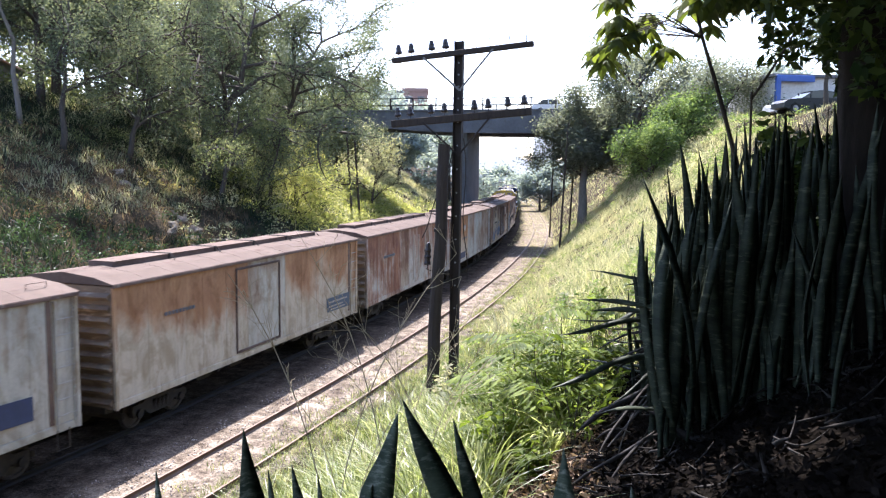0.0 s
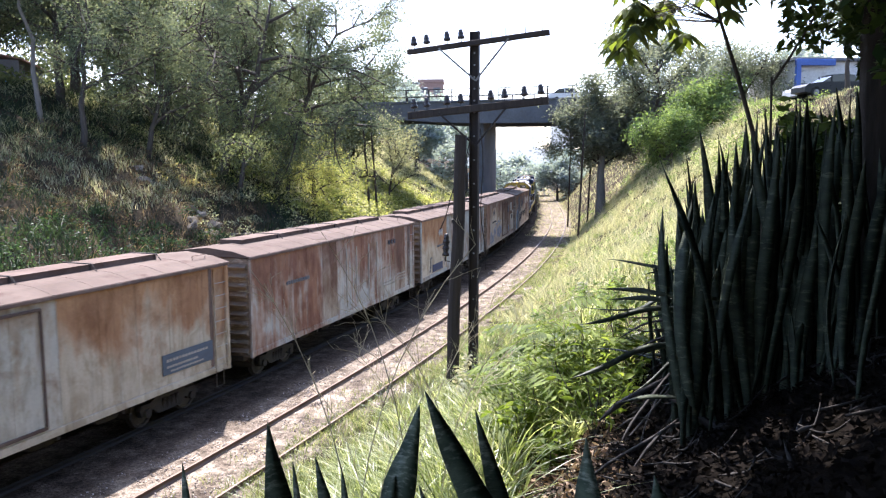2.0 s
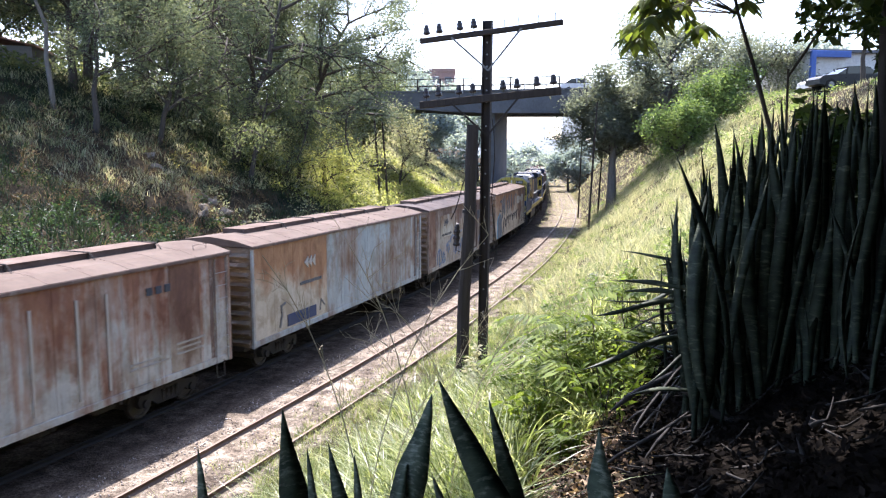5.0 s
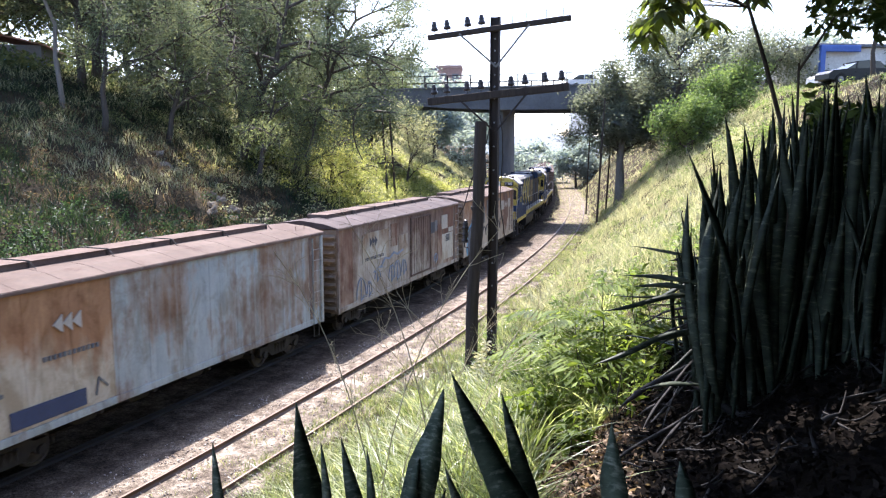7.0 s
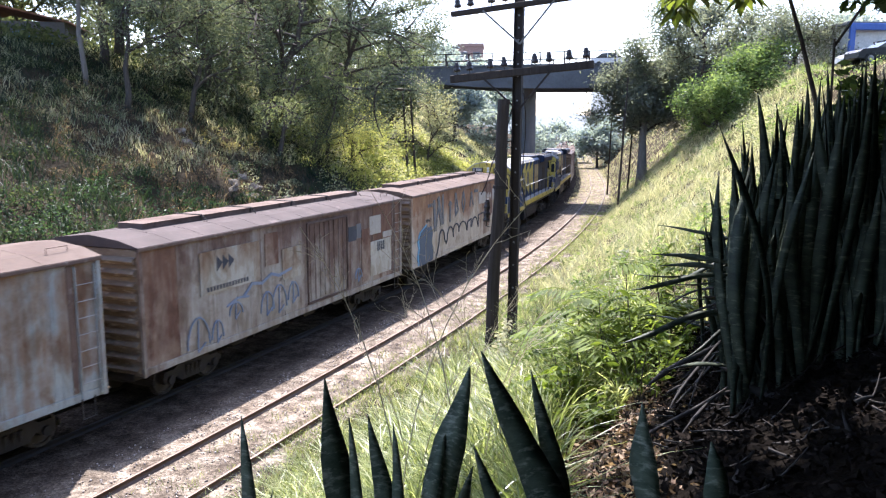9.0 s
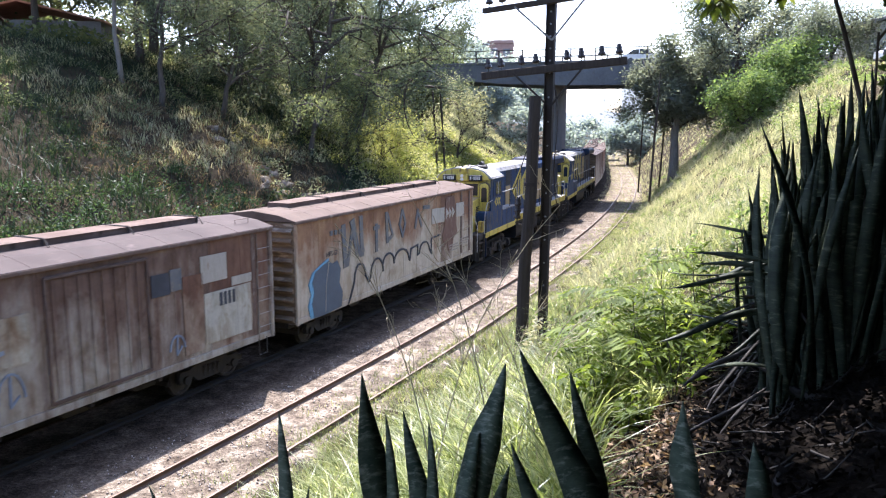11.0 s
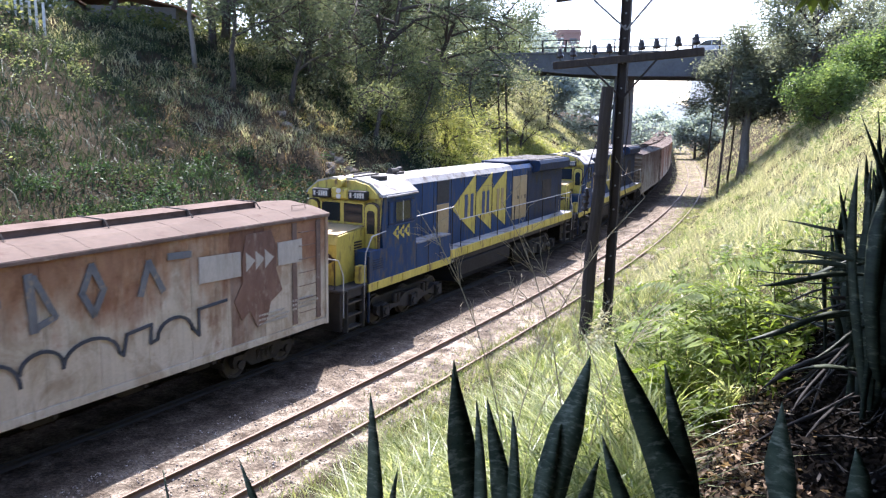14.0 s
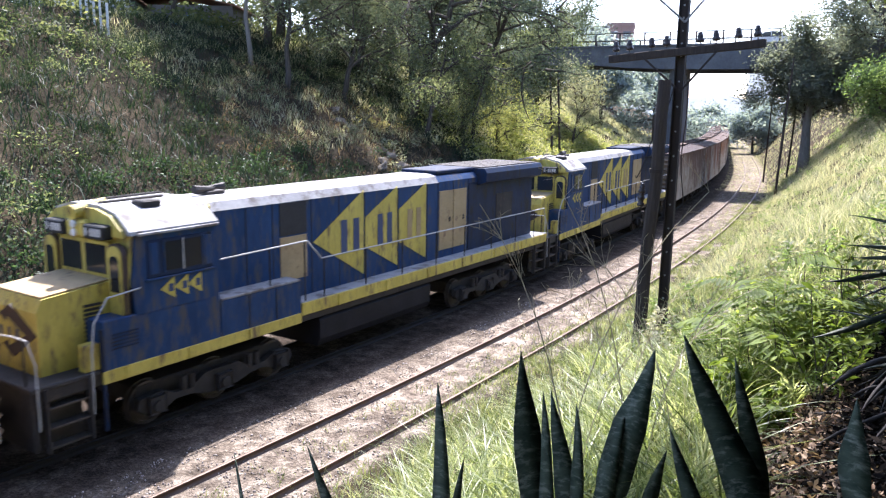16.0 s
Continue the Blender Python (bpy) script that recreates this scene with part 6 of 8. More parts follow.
make_tree(OLD, (-13.0, 57.0), 7.0, 0.15, 4.0, 14000, 0.155, LEAF_OLIVE, BARK, 39, (0.1, 0.05), 0.3, 9, 0.8, 0.5)
make_tree(OLD, (-22.5, 58.5), 14.0, 0.26, 8.0, 30000, 0.20, LEAF_ACACIA, BARK, 40, (0.1, 0.0), 0.25, 9, 0.4, 0.6)
make_tree(OLD, (-18.0, 61.0), 14.5, 0.30, 6.5, 24000, 0.165, LEAF_ACACIA, BARK, 13, (0.10, 0.0), 0.26, 9, 0.5, 0.55)
make_tree("dense green tree above the bank", (-27.5, 53.0), 14.0, 0.28, 7.5, 34000, 0.22, LEAF_ACACIA, BARK, 28, (0.0, 0), 0.35, 8, 0.3, 0.6)
make_tree("leafy grey-green tree above the bank", (-29.0, 58.0), 16.0, 0.34, 9.0, 40000, 0.34, LEAF_ACACIA, BARK, 14, (0.05, 0), 0.4, 8, 0.2, 0.7)
make_tree("dense green tree above the bank", (-24.0, 70.0), 16.0, 0.34, 8.0, 30000, 0.30, LEAF_DARK, BARK, 15, (0.05, 0), 0.3, 8, 0.3, 0.7)
make_tree("leafy grey-green tree above the bank", (-37.0, 56.0), 15.0, 0.3, 8.0, 22000, 0.36, LEAF_ACACIA, BARK, 16, (0, 0), 0.45, 8, 0.2, 0.7)
make_tree("dense green tree above the bank", (-33.0, 78.0), 17.0, 0.34, 10.0, 14000, 0.58, LEAF_DARK, BARK, 17, (0, 0), 0.15, 8, 0.2, 0.8)
make_tree("dense green tree above the bank", (-20.5, 66.5), 14.0, 0.28, 6.0, 20000, 0.28, LEAF_ACACIA, BARK, 29, (0.0, 0), 0.15, 9, 0.3, 0.8)
make_tree("bright leafy tree beside the bridge end", (-16.5, 79.0), 10.0, 0.22, 5.0, 16000, 0.25, LEAF_ACACIA, BARK, 18, (0.1, 0), 0.15, 8, 0.3, 0.6)
make_tree("slim pale-barked tree on the crest of the bank", (-25.6, 47.0), 16.0, 0.16, 4.0, 6000, 0.20, LEAF_ACACIA, PALE_BARK, 19, (-0.06, 0), 0.7, 6, 0.2, 0.6)
make_tree("leafy grey-green tree above the bank", (-46.0, 48.0), 15.0, 0.3, 8.5, 20000, 0.38, LEAF_ACACIA, BARK, 20, (0, 0), 0.4, 8, 0.2, 0.7)
make_tree("small tree with pale silvery leaves on the grassy bank", (-7.0, 73.5), 8.2, 0.13, 3.4, 6200, 0.20, LEAF_PALE, BARK, 21, (0.12, 0), 0.2, 8, 0.1, 0.5)
make_tree("bushy yellow-green tree low on the bank", (-11.5, 59.5), 5.5, 0.14, 3.2, 9000, 0.18, LEAF_YELLOW, BARK, 22, (0.05, -0.05), 0.1, 8, 0.5, 0.5)
make_tree("bushy yellow-green tree low on the bank", (-12.5, 67.0), 5.5, 0.14, 3.0, 8000, 0.18, LEAF_YELLOW, BARK, 23, (0.1, 0), 0.1, 8, 0.5, 0.5)
make_tree(OLD, (-20.5, 50.0), 9.0, 0.18, 5.5, 24000, 0.16, LEAF_ACACIA, BARK, 24, (0.22, -0.05), 0.3, 8, 0.7, 0.5)
make_tree("dense green tree above the bank", (-12.0, 86.0), 9.0, 0.24, 5.0, 20000, 0.3, LEAF_DARK, BARK, 26, (0.0, 0), 0.12, 9, 0.3, 0.7)
make_tree("dense green tree above the bank", (-44.0, 70.0), 14.0, 0.3, 8.0, 22000, 0.4, LEAF_DARK, BARK, 27, (0.0, 0), 0.12, 9, 0.3, 0.9)
for i, (x, y) in enumerate(((-40, 88), (-54, 62), (-30, 100), (-60, 80), (-50, 44))):
    make_tree("broad green tree far behind the crest", (x, y), 16.0, 0.34, 9.5, 8500, 0.75, LEAF_DARK, BARK, 70 + i, (0, 0), 0.08, 9, 0.3, 1.0)
# along the other bank
make_tree("tree with a thick straight trunk and grey-green crown", (13.1, 72.5), 13.0, 0.46, 4.4, 20000, 0.3, LEAF_BLUE, PALE_BARK, 31, (0.02, 0), 0.62, 8, 0.2, 0.6)
make_tree("grey-green tree on the bank", (17.4, 69.5), 12.0, 0.3, 6.4, 24000, 0.30, LEAF_BLUE, BARK, 32, (0, 0), 0.42, 9, 0.4, 0.6)
make_tree("grey-green tree on the bank", (13.7, 73.8), 11.0, 0.2, 4.8, 16000, 0.28, LEAF_BLUE, BARK, 33, (-0.1, 0), 0.48, 8, 0.3, 0.6)
make_tree("dense bright green tree on the bank crest", (16.0, 60.0), 5.2, 0.2, 2.7, 15000, 0.22, LEAF_BUSH, BARK, 34, (0, 0), 0.12, 9, 0.2, 0.5)
make_tree("dense bright green tree on the bank crest", (18.9, 62.0), 4.8, 0.2, 3.0, 14000, 0.24, LEAF_BUSH, BARK, 35, (0, 0), 0.12, 9, 0.2, 0.5)
make_tree("grey-green tree on the bank", (23.2, 64.5), 6.2, 0.16, 3.6, 12000, 0.24, LEAF_BLUE, BARK, 36, (0, 0), 0.15, 8, 0.2, 0.6)
make_tree("tree standing before the white house", (22.5, 46.0), 8.0, 0.14, 3.5, 5000, 0.2, LEAF_ACACIA, BARK, 37, (0, 0), 0.5, 7, 0.2, 0.5)
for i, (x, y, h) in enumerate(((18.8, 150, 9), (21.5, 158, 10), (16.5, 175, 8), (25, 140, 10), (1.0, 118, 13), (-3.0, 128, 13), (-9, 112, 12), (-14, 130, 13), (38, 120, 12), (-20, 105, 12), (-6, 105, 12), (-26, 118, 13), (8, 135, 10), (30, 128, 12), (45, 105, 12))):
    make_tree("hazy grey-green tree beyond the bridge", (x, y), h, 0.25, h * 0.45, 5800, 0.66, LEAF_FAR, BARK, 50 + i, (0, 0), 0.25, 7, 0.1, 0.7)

# ---- grass and undergrowth of the banks ----
GRASS_NEAR = foliage("lush_grass", ((0.036, 0.062, 0.018), (0.135, 0.175, 0.056), (0.37, 0.39, 0.22)), 0.45, 0.8, 0.3, 0.35)
GRASS_DRY = foliage("half_dry_grass", ((0.14, 0.18, 0.095), (0.255, 0.275, 0.18), (0.47, 0.45, 0.345)), 0.5, 1.4, 0.5)
# The bank's shade is put into the next two dark colours, grass and vines.
GRASS_SHADE = foliage("shade_dark_bank_grass", ((0.005, 0.013, 0.008), (0.013, 0.027, 0.015), (0.036, 0.058, 0.030)), 0.4, 1.8, 0.5, 0.25)
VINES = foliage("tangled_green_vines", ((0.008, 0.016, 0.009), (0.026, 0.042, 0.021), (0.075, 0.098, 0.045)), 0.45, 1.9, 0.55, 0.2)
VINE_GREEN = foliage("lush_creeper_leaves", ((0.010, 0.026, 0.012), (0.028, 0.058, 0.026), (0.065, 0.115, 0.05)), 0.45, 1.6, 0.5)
DEAD = foliage("dry_brown_vines", ((0.045, 0.033, 0.024), (0.11, 0.078, 0.053), (0.24, 0.185, 0.12)), 0.35, 1.8, 0.9, 0.1)


def on_track(s, l):
    """x, y of many points given along and left of the inner rail."""
    k = np.arctan(np.interp(s, _s, _slope))
    return np.interp(s, _s, _x) - np.cos(k) * l, np.interp(s, _s, _y) + np.sin(k) * l


def grass(name, label, n, s0, s1, l0, l1, long0, long1, wide, material, seed, droop=0.5, patch=2.5, bare=-0.3, steps=3, keep=None):
    rs = np.random.RandomState(seed)
    s, l = rs.uniform(s0, s1, n), rs.uniform(l0, l1, n)
    x, y = on_track(s, l)
    tuft = rs.normal(size=(n, 2)) * 0.05
    x, y = np.round(x / 0.22) * 0.22 * 0.5 + x * 0.5 + tuft[:, 0], np.round(y / 0.22) * 0.22 * 0.5 + y * 0.5 + tuft[:, 1]
    thick = wave(x, y, patch, seed) + 0.4 * wave(x, y, patch / 3, seed + 1)
    ok = thick > bare + rs.normal(size=n) * 0.15
    if keep is not None:
        ok &= keep(x, y, s, l)
    x, y, thick = x[ok], y[ok], thick[ok]
    n = len(x)
    z = height(x, y) - 0.02
    ln = rs.uniform(long0, long1, n) * (0.75 + 0.35 * np.clip(thick + 0.3, 0, 1))
    a = rs.uniform(0, 6.283, n)
    lean = np.stack([np.cos(a), np.sin(a)], 1) * rs.uniform(0.2, 1.0, n)[:, None]
    v, f = blades(np.stack([x, y, z], 1), ln, wide * rs.uniform(0.6, 1.3, n), lean, rs, droop, steps)
    tagged(new(name, big_mesh(name, v, f, material)), label, "grass", kind="stuff")


def clumps(name, label, n, s0, s1, l0, l1, per, r0, r1, size, material, seed, patch=5.0, bare=-0.2, keep=None):
    """Low bushes and vines: leaves over many small mounds."""
    rs = np.random.RandomState(seed)
    s, l = rs.uniform(s0, s1, n), rs.uniform(l0, l1, n)
    x, y = on_track(s, l)
    ok = wave(x, y, patch, seed) > bare
    if keep is not None:
        ok &= keep(x, y, s, l)
    x, y = x[ok], y[ok]
    n = len(x)
    r = rs.uniform(r0, r1, n)
    d = unit(rs.normal(size=(n, per, 3)))
    d[..., 2] = np.abs(d[..., 2])
    rad = r[:, None] * rs.uniform(0.55, 1.1, (n, per))
    c = np.stack([x, y, height(x, y)], 1)[:, None] + d * rad[..., None] * np.array([1, 1, 0.8])
    c = c.reshape(-1, 3)
    v, f = leaf_quads(c, size * rs.uniform(0.6, 1.4, len(c)), rs, 0.25, 2.0, 0.25)
    tagged(new(name, big_mesh(name, v, f, material)), label, "undergrowth", kind="stuff")


def clear_of_path(x, y, s, l):
    return (np.hypot(x + 0.1, y) > 3.2) & ~((y < 7.0) & (x > 0.055 * y)) & ~((y < 8.2) & (x > 0.22 * y))


def below_crest(x, y, s, l):
    return (l > -16.0) | (s > 42)


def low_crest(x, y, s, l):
    """Leaves out crest bushes on the camera's line to the parked car."""
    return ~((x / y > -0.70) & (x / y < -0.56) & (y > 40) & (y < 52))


def not_brown(x, y, s, l):
    """Leaves the dry, half-bare part of the shaded bank mostly free."""
    r = np.random.RandomState(7).uniform(0, 1, len(x))
    zone = 1.15 - np.hypot((x + 18.2) / 6.8, (y - 43.0) / 7.5) + 0.45 * wave(x, y, 4.0, 61)
    return r > np.clip(zone * 1.6, 0, 0.9)


def brown(x, y, s, l):
    return 1.1 - np.hypot((x + 18.2) / 6.8, (y - 43.0) / 7.5) + 0.45 * wave(x, y, 4.0, 61) > 0


grass("bank_grass", "lush sunlit grass on the slope below the path", 20000, -14, 14, -11.5, -2.3, 0.25, 0.75, 0.021, GRASS_NEAR, 101, 0.6, 1.6, -0.7, 3, clear_of_path)
grass("bank_grass", "half-dry yellowish grass on the sunny bank", 52000, 6, 62, -22, -2.6, 0.30, 0.75, 0.036, GRASS_DRY, 102, 0.5, 4.0, -0.9, 2, below_crest)
grass("bank_grass", "half-dry yellowish grass on the sunny bank", 15000, 60, 170, -26, -2.4, 0.35, 0.8, 0.06, GRASS_DRY, 103, 0.5, 6.0, -0.9, 2)
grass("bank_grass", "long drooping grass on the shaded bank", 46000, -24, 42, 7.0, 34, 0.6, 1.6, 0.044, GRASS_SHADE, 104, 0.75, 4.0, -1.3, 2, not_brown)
grass("bank_grass", "sunlit yellow-green grass on the bank", 30000, 34, 110, 6.8, 30, 0.5, 1.1, 0.09, GRASS_DRY, 105, 0.6, 6.0, -0.7, 2)
grass("bank_grass", "grass over the level ground above the cutting", 9000, 10, 90, -60, -20, 0.12, 0.3, 0.05, GRASS_NEAR, 106, 0.4, 6.0, -0.9, 2)
grass("trackside_weeds", "low weeds growing along the empty track", 18000, -14, 60, -2.9, -0.4, 0.08, 0.36, 0.014, GRASS_NEAR, 107, 0.6, 1.4, 0.12)
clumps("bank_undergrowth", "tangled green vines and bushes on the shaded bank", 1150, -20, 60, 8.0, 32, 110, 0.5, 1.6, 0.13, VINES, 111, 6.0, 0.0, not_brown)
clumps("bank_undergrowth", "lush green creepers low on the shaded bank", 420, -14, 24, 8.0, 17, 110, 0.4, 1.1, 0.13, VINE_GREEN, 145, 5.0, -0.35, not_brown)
clumps("bank_undergrowth", "pale sunlit bushes on the bank", 300, 27, 60, 9, 24, 110, 0.5, 1.5, 0.17, LEAF_PALE, 116, 5.0, 0.35)
grass("bank_grass", "tall pale grass on the slope behind the thicket", 14000, -12, 30, -26, -10, 0.4, 0.95, 0.02, GRASS_DRY, 117, 0.6, 3.0, -0.9, 3, clear_of_path)
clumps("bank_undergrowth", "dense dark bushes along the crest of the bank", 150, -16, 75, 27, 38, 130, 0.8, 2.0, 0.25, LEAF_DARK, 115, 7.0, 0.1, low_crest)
clumps("bank_undergrowth", "tall dark shrubs behind the crest of the bank", 90, 6, 75, 33, 46, 260, 1.6, 3.2, 0.42, LEAF_DARK, 128, 7.0, -0.6)
clumps("bank_undergrowth", "dry brown vines and dead leaves on the bank", 620, 6, 44, 9, 27, 80, 0.3, 1.1, 0.12, DEAD, 112, 3.0, -0.2, brown)
grass("bank_grass", "dead brown grass hanging on the half-bare bank", 20000, 4, 44, 9, 27, 0.5, 1.3, 0.03, DEAD, 121, 0.9, 2.0, -0.2, 3, brown)
# Pale leaves put sunlight into the dry bushes round the rocks.
clumps("bank_undergrowth", "pale dry bushes standing in for sunlit growth round the rocks", 70, 16, 40, 12, 24, 100, 0.4, 1.0, 0.15, LEAF_PALE, 127, 3.0, -0.5, lambda x, y, s, l: np.hypot(x + 13.5, y - 46.0) < 3.6)
# Added bushes; their near-black leaves paint the hollow's shade.
clumps("bank_undergrowth", "near-black bushes standing in for the shade of a hollow in the bank", 46, 24, 38, 22, 31, 130, 0.5, 1.2, 0.13, HOLLOW_SHADE, 130, 3.0, -1.5, lambda x, y, s, l: np.hypot(x + 22.7, y - 55.5) < 2.3)
clumps("bank_undergrowth", "ochre half-dry bushes in a sunny gap of the bank", 130, 18, 36, 13, 27, 120, 0.4, 1.1, 0.13, LEAF_OCHRE, 129, 3.0, -0.6, lambda x, y, s, l: np.hypot((x + 17.6) / 1.3, (y - 50.5) / 3.0) < 1.0 + 0.3 * wave(x, y, 1.5, 62))
# The brighter leaf colour of these bushes stands in for sunlit strips.
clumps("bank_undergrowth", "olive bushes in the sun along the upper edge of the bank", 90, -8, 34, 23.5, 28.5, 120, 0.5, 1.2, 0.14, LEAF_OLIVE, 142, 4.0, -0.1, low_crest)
clumps("bank_undergrowth", "olive bushes in the sun on the shaded bank", 60, -12, 1, 12, 26, 140, 0.5, 1.4, 0.14, LEAF_OLIVE, 143, 4.0, -0.2, lambda x, y, s, l: y < 1.08 * -x + 1.0)
clumps("bank_undergrowth", "yellow-green bushes on the sunlit bank", 500, 30, 75, 9, 24, 90, 0.5, 1.4, 0.18, LEAF_YELLOW, 113, 7.0, 0.0)
grass("trackside_weeds", "short pale grass between the far tracks", 14000, 58, 210, -2.6, 2.0, 0.08, 0.26, 0.05, GRASS_DRY, 118, 0.5, 3.0, -0.4, 2)
clumps("bank_undergrowth", "bright yellow-green bushes low on the sunlit bank", 420, 34, 66, 9.5, 17, 100, 0.5, 1.3, 0.2, LEAF_YELLOW, 119, 5.0, -0.3)
grass("bank_grass", "tall pale seeding grass in tufts on the sunny bank", 15000, 8, 62, -21, -4.5, 0.9, 1.6, 0.022, GRASS_DRY, 122, 0.45, 1.8, 0.15, 4, below_crest)
grass("trackside_weeds", "short green grass creeping over the outer rail", 26000, -4, 50, -3.2, -1.35, 0.12, 0.42, 0.02, GRASS_NEAR, 123, 0.7, 3.0, -0.25, 2)
clumps("bank_undergrowth", "rounded bright bushes along the crest of the sunny bank", 60, 30, 50, -17.5, -11.5, 200, 0.5, 1.2, 0.16, LEAF_BRIGHT, 124, 4.0, -0.1)
clumps("bank_undergrowth", "pale feathery bushes high on the sunny bank", 110, 26, 46, -16.5, -12.0, 150, 0.6, 1.5, 0.13, LEAF_PALE, 144, 3.0, -0.3, lambda x, y, s, l: x < 0.345 * y)
clumps("bank_undergrowth", "green weeds on the sunny bank", 1100, 6, 75, -21, -3.0, 60, 0.25, 0.8, 0.14, LEAF_BRIGHT, 114, 5.0, 0.15)



def tufts(label, n, s0, s1, l0, l1, per, long0, long1, wide, material, seed, keep=None, spread=0.12):
    """Arching tussocks, each a spray of blades from one root."""
    rs = np.random.RandomState(seed)
    s, l = rs.uniform(s0, s1, n), rs.uniform(l0, l1, n)
    x, y = on_track(s, l)
    ok = wave(x, y, 5.0, seed) > -0.35
    if keep is not None:
        ok &= keep(x, y, s, l)
    x, y = x[ok], y[ok]
    n = len(x)
    big = np.repeat(rs.uniform(0.6, 1.15, n), per)
    x, y = np.repeat(x, per) + rs.normal(size=n * per) * spread, np.repeat(y, per) + rs.normal(size=n * per) * spread
    a = rs.uniform(0, 6.283, n * per)
    lean = np.stack([np.cos(a), np.sin(a)], 1) * rs.uniform(0.15, 1.0, n * per)[:, None]
    v, f = blades(np.stack([x, y, height(x, y) - 0.03], 1), rs.uniform(long0, long1, n * per) * big, wide * rs.uniform(0.6, 1.3, n * per), lean, rs, 0.75, 3)
    tagged(new("tussock_grass", big_mesh("tussock_grass", v, f, material)), label, "grass", kind="stuff")


tufts("pale dry tussocks on the sunny bank", 760, 9, 62, -17, -3.2, 22, 0.8, 1.7, 0.030, GRASS_DRY, 131, below_crest, 0.16)
tufts("green tussocks on the sunny bank", 300, 7, 60, -16, -3.0, 24, 0.5, 1.1, 0.028, GRASS_NEAR, 132, below_crest, 0.16)
tufts("arching bright tussocks on the slope below the path", 170, -9, 13, -10, -2.6, 44, 0.5, 1.15, 0.018, GRASS_NEAR, 133, clear_of_path)
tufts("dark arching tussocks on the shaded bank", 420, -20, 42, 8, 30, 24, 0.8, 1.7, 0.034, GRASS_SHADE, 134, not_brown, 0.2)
grass("bank_grass", "short pale grass along the crest beside the parked cars", 16000, 10, 48, -27, -15.6, 0.12, 0.34, 0.05, GRASS_DRY, 126, 0.5, 4.0, -0.9, 2)
# Dry grass, made dense and pale to stand in for sun under the trees.
grass("bank_grass", "pale dry grass at the crest under the trees", 26000, 12, 50, 17, 33, 0.4, 0.9, 0.05, GRASS_DRY, 141, 0.6, 3.0, -0.2, 2)
# ---- the near bank: snake plants, weeds, litter, the shading tree ----
# Thicket leaves: their shade is put into this darker leaf colour.
SNAKE_SHADED = surface("shaded_banded_snake_leaf", (0.016, 0.024, 0.017), (0.066, 0.080, 0.053), 0.16, 0.6, 0, 0.5, (0.7, 0.7, 2.2), (0.135, 0.15, 0.10), 0.60, 0.2)
SNAKE_SHADED.node_tree.nodes["Principled BSDF"].inputs["Specular IOR Level"].default_value = 0.2
# Lighter copy for the near leaves, with open-sky light in the colour.
SNAKE_LIT = surface("lit_mottled_snake_leaf", (0.028, 0.048, 0.032), (0.125, 0.155, 0.105), 0.12, 0.55, 0, 0.5, (0.8, 0.8, 2.0), (0.24, 0.26, 0.20), 0.57, 0.2)
SNAKE_LIT.node_tree.nodes["Principled BSDF"].inputs["Specular IOR Level"].default_value = 0.2
DEAD_LEAF = surface("dead_strap_leaf", (0.007, 0.006, 0.005), (0.034, 0.028, 0.023), 0.3, 0.9, 0, 0.4)
# The palest tone puts sun dapples into the dry leaves' colour.
LITTER = foliage("dry_leaf_litter", ((0.022, 0.014, 0.010), (0.10, 0.06, 0.036), (0.42, 0.31, 0.21)), 0.15, 0.3, 0.85, 0.2)
# The same litter with the thicket's shade put into its colour.
SHADED_LITTER = foliage("shade_dark_litter", ((0.004, 0.0035, 0.003), (0.008, 0.0065, 0.0055), (0.022, 0.017, 0.013)), 0.02, 0.6, 1.0, 0.05)
# Darker copy of the bark, with the deep shade put into its colour.
DARK_BARK = surface("shade_dark_bark", (0.014, 0.011, 0.009), (0.04, 0.032, 0.025), 0.3, 0.95, 0, 0.9, (5, 5, 0.8))
DARK_BARK.node_tree.nodes["Principled BSDF"].inputs["Specular IOR Level"].default_value = 0.1
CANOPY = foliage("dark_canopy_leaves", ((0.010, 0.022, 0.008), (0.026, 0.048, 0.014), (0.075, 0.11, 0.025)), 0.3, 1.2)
PALM_LEAF = foliage("palmate_leaves", ((0.15, 0.20, 0.10), (0.22, 0.27, 0.15), (0.30, 0.36, 0.18)), 0.75, 0.6, 0.45)
STRAW = surface("dry_straw", (0.38, 0.31, 0.19), (0.58, 0.50, 0.33), 0.2, 0.8)
WEED = foliage("broad_weed_leaves", ((0.035, 0.058, 0.010), (0.10, 0.15, 0.024), (0.24, 0.31, 0.06)), 0.52, 0.3, 0.6, 0.15)
GRASS_WIDE = foliage("broad_bright_grass", ((0.035, 0.058, 0.014), (0.165, 0.215, 0.072), (0.48, 0.52, 0.30)), 0.55, 0.4, 0.35, 0.4)


